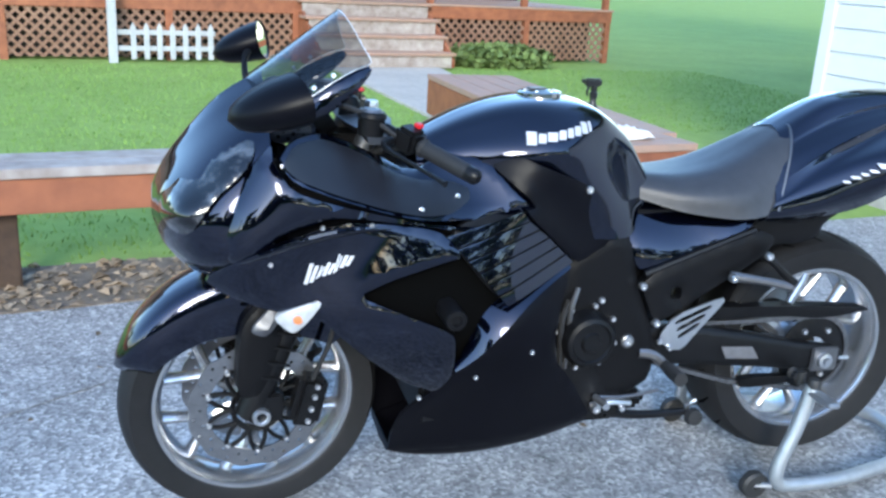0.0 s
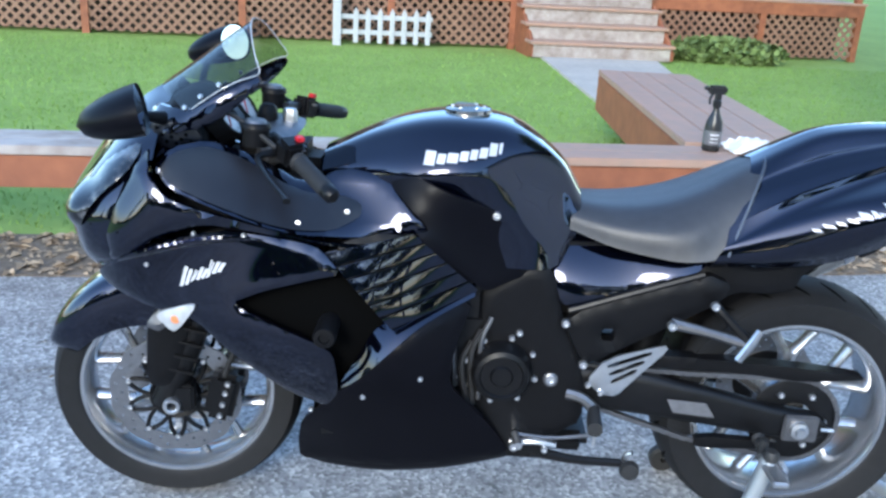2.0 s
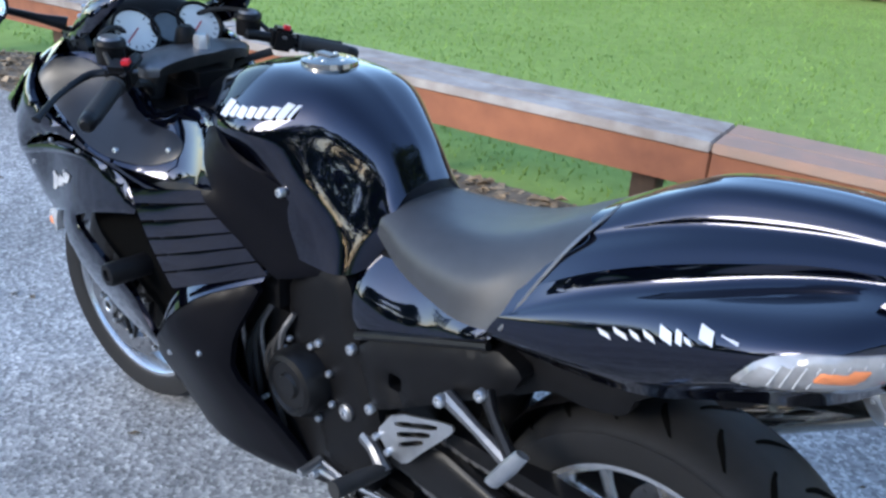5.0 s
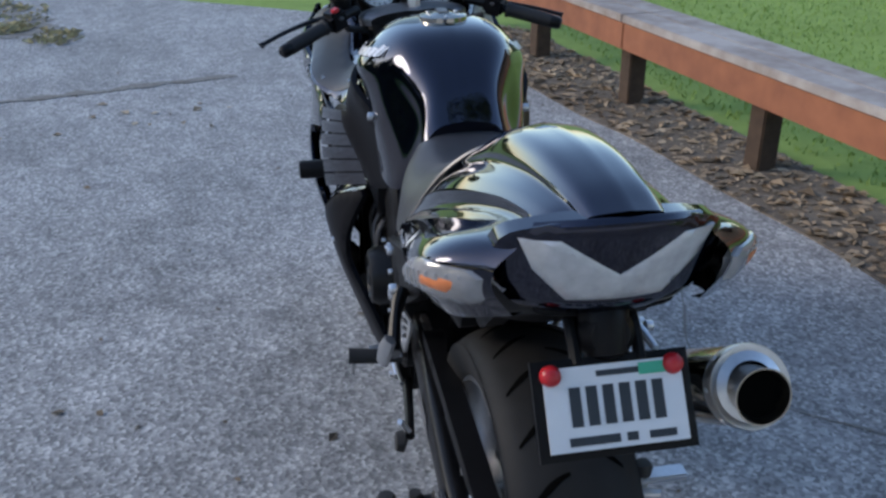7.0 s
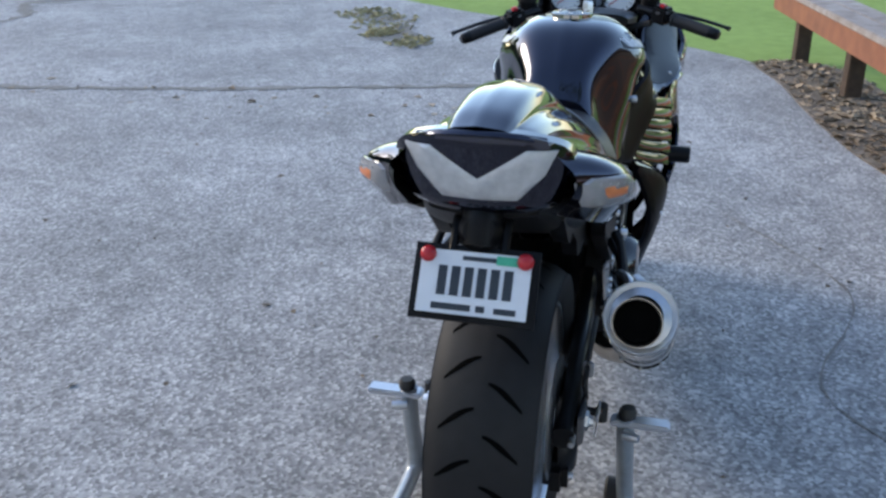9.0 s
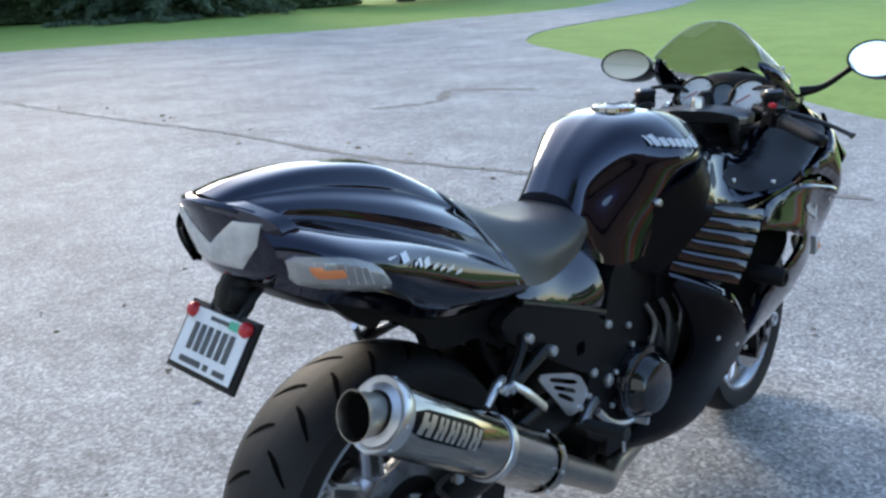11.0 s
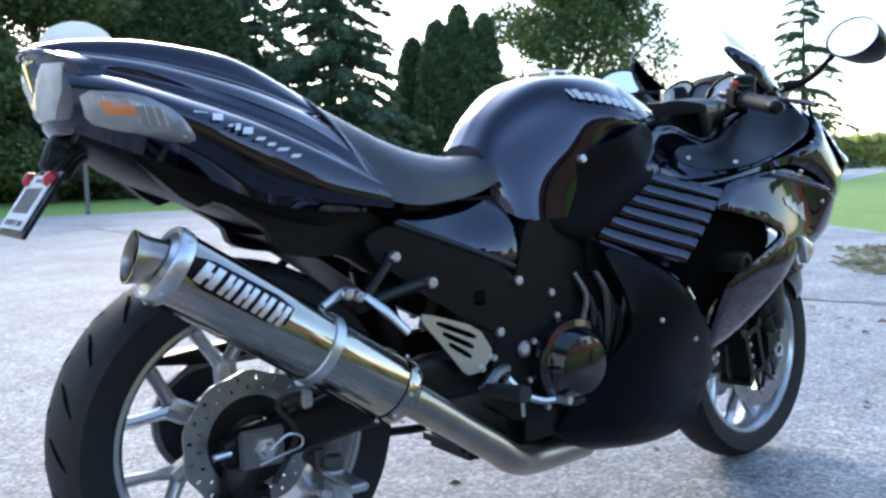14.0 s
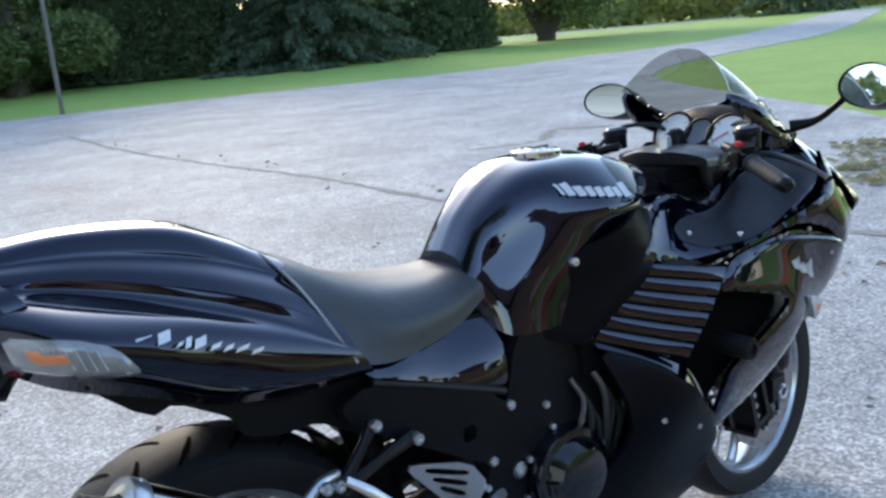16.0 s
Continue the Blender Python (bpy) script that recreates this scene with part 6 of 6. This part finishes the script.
    hang = part("passenger_hanger", tube([(0.330, sgn * 0.168, 0.600), (0.25, sgn * 0.190, 0.592), (0.165, sgn * 0.205, 0.575)], [0.014, 0.010, 0.013], n=9), GREY_METAL if sgn > 0 else DARK_METAL, bike, "forked passenger peg hanger")
    tube_b = part("hanger_strut", tube([(0.247, sgn * 0.178, 0.655), (0.22, sgn * 0.192, 0.63), (0.165, sgn * 0.205, 0.58)], [0.013, 0.009, 0.012], n=9), DARK_METAL, hang)
    bolt(hang, (0.330, sgn * 0.184, 0.600), (0, sgn, 0), 0.011)
    bolt(hang, (0.247, sgn * 0.193, 0.655), (0, sgn, 0), 0.010)
    part("passenger_peg", tube([(0.150, sgn * 0.212, 0.612), (0.165, sgn * 0.218, 0.585), (0.190, sgn * 0.222, 0.545)] if sgn > 0 else [(0.170, -0.215, 0.595), (0.205, -0.225, 0.565), (0.245, -0.232, 0.525)], [0.012, 0.015, 0.013] if sgn > 0 else [0.008, 0.011, 0.010], n=9, flat=0.6), ALU, hang, "folded aluminium passenger peg")

# rear lamp: a clear chevron on a bowed back
BACK = lambda u, v, h: (-h, u, v)
BOW = lambda p: 0.298 - 2.2 * p[:, 0] ** 2 + 0.25 * (p[:, 1] - 0.94)
lamp = part("tail_lamp", panel([(0.116, 0.984), (0.072, 0.986), (0.0, 0.938), (-0.072, 0.986), (-0.116, 0.984), (-0.098, 0.945), (-0.058, 0.903), (0.058, 0.903), (0.098, 0.945)], BOW, BACK, cell=0.010, roll=0.007, drop=0.005, thick=0.02, cuts=0), LENS, bike, "clear chevron tail lamp")
part("lamp_surround", panel([(0.134, 0.986), (0.06, 1.012), (-0.06, 1.012), (-0.134, 0.986), (-0.144, 0.925), (-0.104, 0.878), (0.104, 0.878), (0.144, 0.925)], BOW, BACK, off=-0.006, cell=0.014, thick=0.03), PAINT, lamp, "glossy black lamp surround")
part("tail_lip", tube([(-0.272, 0.098, 0.996), (-0.300, 0.05, 1.008), (-0.308, 0.0, 1.011), (-0.300, -0.05, 1.008), (-0.272, -0.098, 0.996)], 0.006, n=7, flat=0.6), PAINT, lamp)
sec = []
for x, w_, zt, zb in ((0.24, 0.10, 0.74, 0.66), (0.10, 0.125, 0.78, 0.70), (-0.04, 0.125, 0.82, 0.755), (-0.16, 0.115, 0.87, 0.805), (-0.25, 0.085, 0.895, 0.862)):
    sec.append([(x, 0, zb), (x, w_ * 0.6, zb + 0.004), (x, w_, zb + (zt - zb) * 0.35), (x, w_ * 1.05, zt)])
part("undertray", half_loft(sec, 4, 4, lip=0.0, caps=(True, True)), PLASTIC, bike, "black tail undertray")
for sgn, _s in SIDES:
    part("inner_fender_side", slab([(-0.20, 0.858), (-0.085, 0.756), (-0.046, 0.768), (0.042, 0.714), (0.055, 0.676), (0.114, 0.660), (0.182, 0.660), (0.25, 0.615), (0.31, 0.625), (0.28, 0.72), (0.10, 0.78), (-0.06, 0.83)], sgn * 0.085, sgn * 0.118, 0.006), PLASTIC, bike, "black side of the rear inner fender")

# number plate on its bracket
pl_dir = Vector((-0.56, 0, -0.83))
top = Vector((-0.280, 0, 0.825))
nrm = Vector((-0.83, 0, 0.56))


def on_plate(u, v, h):
    return top + Vector((0, 1, 0)) * u + pl_dir * (-v) + nrm * h


bracket = part("plate_bracket", tube([(-0.20, 0, 0.88), (-0.245, 0, 0.862), (-0.272, 0, 0.82)], [0.030, 0.034, 0.026], n=14), PLASTIC, bike, "black plate bracket with a lamp")
part("plate_lamp", lathe([(0, 0.022), (0.024, 0.020), (0.034, 0.008), (0.036, -0.02)], (-0.262, 0, 0.845), (-0.9, 0, 0.3), n=24), PLASTIC, bracket)
for y in (-0.040, 0.040):
    part("plate_arm", tube([(-0.19, y, 0.872), (-0.24, y, 0.855), (-0.28, y, 0.815)], 0.008, n=7), PLASTIC, bracket)
pf = part("plate_frame", panel([(-0.098, 0.0), (0.098, 0.0), (0.098, -0.118), (-0.098, -0.118)], lambda p: np.zeros(len(p)), on_plate, holes=[], roll=0.006, drop=0.003, thick=0.006, cell=0.02, cuts=0), PLASTIC, bracket, "black plate frame")
part("number_plate", panel([(-0.086, -0.010), (0.086, -0.010), (0.086, -0.108), (-0.086, -0.108)], lambda p: np.full(len(p), 0.0025), on_plate, roll=0, thick=0.002, cell=0.03, cuts=0), PLATE_WHITE, pf, "white plate with dark bars")
flat0 = lambda p: np.full(len(p), 0.0035)
for k in range(6):
    part("bar", marks([(-0.060 + 0.0205 * k, -0.080, 0.014, 0.046, 0.0)], on_plate, flat0, 0.0), PLATE_BLACK, pf, smooth=False)
for b in ((-0.070, -0.102, 0.034, 0.009, 0.0), (-0.022, -0.102, 0.014, 0.010, 0.0), (0.0, -0.102, 0.062, 0.010, 0.0), (-0.045, -0.024, 0.066, 0.007, 0.0)):
    part("bar", marks([b], on_plate, flat0, 0.0), PLATE_BLACK, pf, smooth=False)
part("plate_sticker", marks([(-0.074, -0.027, 0.042, 0.014, 0.0)], on_plate, flat0, 0.0005), GREEN_STICKER, pf, "green sticker", smooth=False)
for y in (-0.076, 0.076):
    part("plate_reflector", lathe([(0, 0.010), (0.006, 0.0095), (0.011, 0.006), (0.013, 0.0), (0.013, -0.004)], on_plate(y, -0.018, 0.004), nrm, n=18), RED, pf, "round red reflector")

# ---- exhaust ----
ea, eb = Vector((0.205, -0.252, 0.430)), Vector((-0.190, -0.250, 0.687))
ed = (eb - ea).normalized()
L = (eb - ea).length
can = part("muffler", lathe([(0.030, -0.02), (0.045, -0.012), (0.056, 0.0), (0.058, 0.004), (0.058, L - 0.012), (0.057, L - 0.008)], ea, ed, n=56), CHROME, bike, "round polished steel muffler")
part("muffler_cap", lathe([(0.0595, L - 0.024), (0.0605, L - 0.022), (0.0610, L - 0.003), (0.0595, L + 0.001), (0.056, L + 0.001), (0.050, L - 0.001), (0.036, L + 0.004)], ea, ed, n=48), ALU, can, "bright flat end cap")
part("muffler_cap", lathe([(0.0595, 0.022), (0.0600, 0.004), (0.057, -0.006), (0.044, -0.018), (0.034, -0.02)], ea, ed, n=48), CHROME, can)
tipd = Vector((-1, 0.03, 0.30)).normalized()
tc = Vector((-0.229, -0.246, 0.697))
part("muffler_tip", lathe([(0.034, -0.050), (0.0345, -0.025), (0.0365, -0.010), (0.040, 0.0), (0.0405, 0.002), (0.0385, 0.002), (0.035, -0.010), (0.033, -0.05)], tc, tipd, n=40), TITAN, can, "short flared muffler tip")
# Disc across the tip, black to stand for the shade inside the bore.
part("muffler_bore_shade", lathe([(0.0, -0.014), (0.0345, -0.014)], tc, tipd, n=32), RECESS_SHADE, can)
part("muffler_strap", lathe([(0.0590, -0.010), (0.0612, -0.008), (0.0612, 0.008), (0.0590, 0.010)], ea + ed * 0.175, ed, n=48), ALU, can, "bright muffler strap")
part("strap_bracket", tube([ea + ed * 0.175 + Vector((0.02, 0.02, 0.062)), (0.125, -0.215, 0.605), (0.165, -0.195, 0.60)], [0.007, 0.010, 0.009], n=10), ALU, can)
bolt(can, (0.125, -0.236, 0.605), (0, -1, 0), 0.010)
bolt(can, (0.150, -0.230, 0.598), (0, -1, 0), 0.010)
for k in range(8):
    a = 2 * math.pi * k / 8
    q = Vector((0, 0, 1)).rotation_difference(ed)
    for s in (0.012, L - 0.012):
        n_ = q @ Vector((math.cos(a), math.sin(a), 0))
        bolt(can, ea + ed * s + n_ * 0.060, n_, 0.004, "rivet")
e_out = Vector((0, -1, 0))
e_up = ed.cross(e_out).normalized()
if e_up.z < 0:
    e_up = -e_up


def on_can(u, v, h):
    a = v / 0.058
    return ea + ed * u + (e_out * math.cos(a) + e_up * math.sin(a)) * (0.058 + h)


flat_s = lambda p: np.zeros(len(p))
lbl = part("muffler_badge", panel([(0.268, 0.040), (0.448, 0.034), (0.452, -0.012), (0.276, -0.008)], flat_s, on_can, off=0.0016, roll=0, thick=0.0012, cell=0.012, cuts=1), SATIN, can, "black badge with silver bars")
u = 0.436
for w in (0.036, 0.024, 0.025, 0.025, 0.025):
    part("badge_bar", marks([(u, -0.006, -w * 0.36, 0.035, -0.010)], on_can, flat_s, 0.0024), ALU, lbl, "silver bar")
    part("badge_bar", marks([(u - w * 0.55, -0.006, -w * 0.36, 0.035, -0.010)], on_can, flat_s, 0.0024), ALU, lbl)
    part("badge_bar", marks([(u - w * 0.30, 0.006, -w * 0.30, 0.010, -0.003)], on_can, flat_s, 0.0026), ALU, lbl)
    u -= w + 0.005
part("exhaust_pipe", tube([ea - ed * 0.0, ea - ed * 0.05 + Vector((0, 0.004, 0)), (0.335, -0.232, 0.345), (0.44, -0.215, 0.275), (0.50, -0.195, 0.235), (0.60, -0.14, 0.20), (0.80, -0.08, 0.18)], [0.031, 0.031, 0.030, 0.030, 0.030, 0.032, 0.034], n=22), TITAN, bike, "warm-toned steel exhaust pipe")
part("header_box", block((0.46, -0.10, 0.205), (0.62, 0.08, 0.26), 0.02), DARK_METAL, bike)

# ---- engine and running gear ----
eng = part("engine_block", block((0.55, -0.145, 0.21), (1.02, 0.145, 0.60), 0.03), DARK_METAL, bike, "black four-cylinder engine")
part("cylinder_head", block((0.72, -0.16, 0.55), (1.05, 0.16, 0.72), 0.03), DARK_METAL, eng)
part("radiator", block((1.05, -0.18, 0.27), (1.10, 0.18, 0.70), 0.01), DARK_METAL, bike, "dark radiator behind the front wheel")
part("frame_core", block((0.30, -0.095, 0.55), (1.20, 0.095, 0.78), 0.03), PLASTIC, bike)
part("steering_head", block((1.12, -0.07, 0.70), (1.33, 0.07, 0.92), 0.03), PLASTIC, bike)
part("inner_cowl", block((1.10, -0.16, 0.62), (1.42, 0.16, 0.86), 0.03), PLASTIC, bike)
part("alternator_cover", lathe([(0.0, 0.030), (0.022, 0.030), (0.026, 0.024), (0.046, 0.024), (0.050, 0.030), (0.060, 0.026), (0.068, 0.010), (0.070, -0.06)], (0.690, 0.165, 0.455), (0, 1, 0), n=40), DARK_METAL, eng, "round black engine cover")
part("clutch_cover", lathe([(0.0, 0.045), (0.035, 0.046), (0.060, 0.040), (0.074, 0.022), (0.078, 0.012), (0.092, 0.010), (0.096, 0.0), (0.097, -0.06)], (0.690, -0.170, 0.395), (0, -1, 0), n=44), GLOSS_BLACK, eng, "domed glossy black clutch cover")
for sgn, cx, cz, rr in ((1, 0.690, 0.455, 0.080), (-1, 0.690, 0.395, 0.104)):
    for k in range(8):
        a = 2 * math.pi * (k + 0.3) / 8
        bolt(eng, (cx + rr * math.cos(a), sgn * 0.152, cz + rr * math.sin(a)), (0, sgn, 0), 0.007)
    rnd = random.Random(5 + sgn)
    for k in range(7):
        p0 = Vector((0.72 + 0.02 * k, sgn * 0.15, 0.58 - 0.03 * (k % 3)))
        part("engine_hose", tube([p0, p0 + Vector((0.02, sgn * 0.015, -0.06)), p0 + Vector((rnd.uniform(-0.03, 0.03), sgn * 0.005, -0.16 - 0.05 * rnd.random()))], 0.005 + 0.003 * rnd.random(), n=7), GRIP if k % 3 else GREY_METAL, eng)
        bolt(eng, p0 + Vector((rnd.uniform(-0.02, 0.02), sgn * 0.008, rnd.uniform(-0.2, 0.0))), (0, sgn, 0), 0.006)
for sgn, nm in SIDES:
    bm = bmesh.new()
    g = []
    for x, z, hh, y in ((0.52, 0.405, 0.05, 0.105), (0.36, 0.400, 0.052, 0.112), (0.20, 0.380, 0.046, 0.120), (0.06, 0.356, 0.038, 0.122), (-0.03, 0.348, 0.034, 0.122), (-0.065, 0.345, 0.022, 0.122)):
        ring = []
        for k in range(16):
            a = 2 * math.pi * k / 16
            ring.append(bm.verts.new((x, sgn * (y + 0.022 * math.copysign(abs(math.cos(a)) ** 0.6, math.cos(a))), z + hh * math.copysign(abs(math.sin(a)) ** 0.6, math.sin(a)))))
        g.append(ring)
    grid_faces(bm, g, wrap_v=True)
    bm.faces.new(g[0]), bm.faces.new(g[-1])
    bmesh.ops.recalc_face_normals(bm, faces=bm.faces[:])
    arm = part("swingarm_side", bm, DARK_METAL, bike, "black swingarm")
    part("axle_block", block((-0.045, sgn * 0.150 - 0.008, 0.318), (0.035, sgn * 0.150 + 0.004, 0.384), 0.004), GREY_METAL, arm)
    part("axle_nut", lathe([(0, 0.018), (0.010, 0.018), (0.012, 0.010), (0.020, 0.008), (0.022, -0.004)], (0.0, sgn * 0.156, 0.350), (0, sgn, 0), n=6 if sgn < 0 else 18), ALU, arm, "bright rear axle nut")
    part("chain_adjuster", tube([(-0.055, sgn * 0.140, 0.348), (-0.085, sgn * 0.140, 0.346)], 0.006, n=8, steps=1), ALU, arm)
    part("stand_spool", lathe([(0.0, 0.032), (0.014, 0.032), (0.016, 0.026), (0.009, 0.020), (0.009, 0.006), (0.016, 0.0)], (0.085, sgn * 0.150, 0.318), (0, sgn, 0), n=18), GRIP, arm)
part("swingarm_label", slab([(0.306, 0.402), (0.216, 0.397), (0.192, 0.362), (0.289, 0.369)], 0.1425, 0.1450, 0.0008, cuts=0), LABELM, bike, "grey caution label on the swingarm")
part("r_clip", tube([(0.0, -0.178, 0.352), (0.03, -0.18, 0.372), (0.055, -0.18, 0.365), (0.055, -0.18, 0.348), (0.03, -0.18, 0.342), (-0.02, -0.178, 0.330)], 0.002, n=5), ALU, bike, "wire clip through the axle nut")
# chain, sprocket, chain guard
spr = part("rear_sprocket", lathe([(0.045, 0.004), (0.098, 0.004), (0.103, 0.002), (0.103, -0.002), (0.098, -0.004), (0.045, -0.004)], (RX, 0.102, RZ), n=45, closed=True), DARK_METAL, bike, "black rear sprocket")
for k in range(6):
    a = 2 * math.pi * k / 6
    bolt(spr, (RX + 0.072 * math.cos(a), 0.108, RZ + 0.072 * math.sin(a)), (0, 1, 0), 0.008)
bm = bmesh.new()
run = [(0.50, 0.455), (0.25, 0.452), (0.02, 0.455)]
loop = [np.array(p) for p in run] + [np.array((RX + 0.105 * math.cos(a), RZ + 0.105 * math.sin(a))) for a in np.linspace(radians(88), radians(278), 14)] + [np.array((0.25, 0.285)), np.array((0.50, 0.362))]
path = dense(np.array(loop), 0.0125)
for i in range(len(path) - 1):
    a, b = path[i], path[i + 1]
    d = (b - a) / (np.linalg.norm(b - a) + 1e-9)
    ang = math.atan2(d[1], d[0])
    w_ = 0.012 if i % 2 else 0.016
    c = (a + b) / 2
    if c[0] > 0.49:
        continue
    block((-0.0068, -w_ / 2, -0.0055), (0.0068, w_ / 2, 0.0055), 0, bm, Matrix.Translation((c[0], 0.102, c[1])) @ Matrix.Rotation(-ang, 4, "Y"))
part("chain", bm, GREY_METAL, bike, "dull steel drive chain", smooth=False)
part("chain_guard", slab([(0.36, 0.502), (0.15, 0.496), (0.0, 0.490), (-0.165, 0.474), (0.0, 0.455), (0.12, 0.468), (0.36, 0.470)], 0.085, 0.128, 0.004), PLASTIC, bike, "pointed black chain guard")
part("lower_guard", slab([(0.22, 0.30), (0.03, 0.295), (0.03, 0.278), (0.22, 0.268)], 0.100, 0.125, 0.003), PLASTIC, bike)
# rear disc, caliper
disc("brake_disc", RX, -0.098, RZ, 0.125, 0.080, 10, rw, "drilled petal rear disc")
part("disc_carrier", lathe([(0.045, 0.004), (0.082, 0.004), (0.082, -0.004), (0.045, -0.004)], (RX, -0.096, RZ), n=32, closed=True), DARK_METAL, rw)
cal = part("rear_caliper", block((-0.075, -0.135, 0.215), (0.02, -0.085, 0.285), 0.014), DARK_METAL, bike, "black rear brake caliper")
for dx in (-0.05, 0.0):
    bolt(cal, (dx, -0.138, 0.25), (0, -1, 0), 0.008)
part("caliper_arm", tube([(0.0, -0.125, 0.34), (-0.04, -0.13, 0.30), (-0.03, -0.13, 0.25)], [0.034, 0.028, 0.024], n=10, flat=0.4), DARK_METAL, bike)
part("brake_line", tube([(0.02, -0.14, 0.28), (0.06, -0.15, 0.36), (0.03, -0.15, 0.42), (0.12, -0.148, 0.43), (0.30, -0.145, 0.425)], 0.006, n=7), GRIP, bike)
part("line_clamp", block((0.07, -0.162, 0.405), (0.09, -0.14, 0.435), 0.003), ALU, bike)
part("shock_body", tube([(0.38, 0.0, 0.34), (0.30, 0.0, 0.62)], 0.035, n=14, steps=2), DARK_METAL, bike)
# rear hugger ahead of the tyre and battery box
part("inner_mudguard", half_loft([[(0.30, 0, 0.40), (0.30, 0.07, 0.40), (0.29, 0.09, 0.40)], [(0.255, 0, 0.56), (0.255, 0.07, 0.56), (0.25, 0.095, 0.56)], [(0.15, 0, 0.66), (0.15, 0.07, 0.66), (0.15, 0.10, 0.65)], [(0.06, 0, 0.70), (0.06, 0.07, 0.70), (0.06, 0.088, 0.69)]], 4, 4), PLASTIC, bike)
# shift lever, side stand, brake pedal
sl = part("shift_lever", tube([(0.645, 0.150, 0.292), (0.56, 0.152, 0.288), (0.475, 0.152, 0.300)], 0.005, n=7), GREY_METAL, bike, "thin shift rod and lever")
part("shift_toe", tube([(0.645, 0.150, 0.292), (0.640, 0.19, 0.292), (0.640, 0.205, 0.292)], 0.009, n=9, steps=2), ALU, sl)
part("shift_arm", tube([(0.655, 0.148, 0.268), (0.60, 0.155, 0.278), (0.55, 0.152, 0.270)], [0.010, 0.008, 0.009], n=8), ALU, sl)
bolt(sl, (0.647, 0.165, 0.268), (0, 1, 0), 0.011)
bolt(sl, (0.575, 0.162, 0.262), (0, 1, 0), 0.008)
ss = part("side_stand", tube([(0.60, 0.125, 0.235), (0.50, 0.135, 0.225), (0.38, 0.150, 0.232)], [0.013, 0.011, 0.010], n=9), DARK_METAL, bike, "folded side stand")
part("stand_foot", lathe([(0, 0.018), (0.020, 0.016), (0.024, 0.0), (0.0, -0.01)], (0.375, 0.165, 0.225), (0, 1, 0.1), n=14), GRIP, ss)
part("stand_tang", tube([(0.385, 0.150, 0.240), (0.388, 0.165, 0.262), (0.375, 0.172, 0.275)], 0.006, n=7), ALU, ss)
bp_ = part("brake_pedal", tube([(0.520, -0.160, 0.385), (0.555, -0.168, 0.350), (0.600, -0.175, 0.330), (0.640, -0.180, 0.328)], [0.010, 0.009, 0.008, 0.008], n=8), ALU, bike, "aluminium brake pedal")
part("pedal_toe", tube([(0.635, -0.178, 0.328), (0.642, -0.215, 0.330)], 0.009, n=9, steps=1), ALU, bp_)

# ---- paddock stand ----
stand = thing("paddock_stand", "grey tubular rear paddock stand on the asphalt", "stand")
for sgn, nm in SIDES:
    part("stand_upright", tube([(0.085, sgn * 0.232, 0.318), (0.112, sgn * 0.236, 0.21), (0.150, sgn * 0.240, 0.105), (0.148, sgn * 0.244, 0.058), (0.10, sgn * 0.246, 0.045), (-0.05, sgn * 0.243, 0.045), (-0.22, sgn * 0.205, 0.045)], 0.0185, n=14), STAND_STEEL, stand, "bent grey tube")
    part("spool_cup", block((0.068, sgn * 0.262 - 0.060, 0.298), (0.104, sgn * 0.262 + 0.060, 0.312), 0.004), ALU, stand, "flat bright spool plate")
    part("spool_post", tube([(0.085, sgn * 0.185, 0.300), (0.085, sgn * 0.185, 0.338)], 0.011, n=10, steps=1), CASTER, stand)
    kn = lathe([(0, 0.014), (0.014, 0.013), (0.019, 0.004), (0.017, -0.01)], (0.085, sgn * 0.236, 0.326), (0, 0, 1), n=10)
    part("clamp_knob", kn, CASTER, stand)
    part("clamp_bolt", lathe([(0, 0.014), (0.009, 0.013), (0.011, 0.0), (0.011, -0.02)], (0.06, sgn * 0.250, 0.285), (-0.3, sgn, 0), n=12), ALU, stand)
    cw = part("caster", lathe([(0.008, 0.016), (0.030, 0.016), (0.037, 0.010), (0.037, -0.010), (0.030, -0.016), (0.008, -0.016)], (0.195, sgn * 0.212, 0.037), (0, 1, 0), n=26, closed=True), CASTER, stand, "black caster")
    part("caster_axle", tube([(0.160, sgn * 0.240, 0.045), (0.195, sgn * 0.215, 0.037)], 0.008, n=8, steps=1), ALU, cw)
    bars = [(-0.16 + 0.026 * k, 0.040, 0.016, 0.012, 0.003) for k in range(6)]
    part("stand_mark", marks(bars, lambda u, v, h: (u, sgn * (0.262 - 0.0 * u) + sgn * min(0.0, (u + 0.03) * 0.22), v), lambda p: np.zeros(len(p)), 0.0), GREY_METAL, stand)
part("stand_handle", tube([(-0.22, 0.205, 0.045), (-0.32, 0.165, 0.045), (-0.395, 0.07, 0.045), (-0.405, -0.0, 0.045), (-0.395, -0.07, 0.045), (-0.32, -0.165, 0.045), (-0.22, -0.205, 0.045)], 0.0185, n=14), STAND_STEEL, stand)
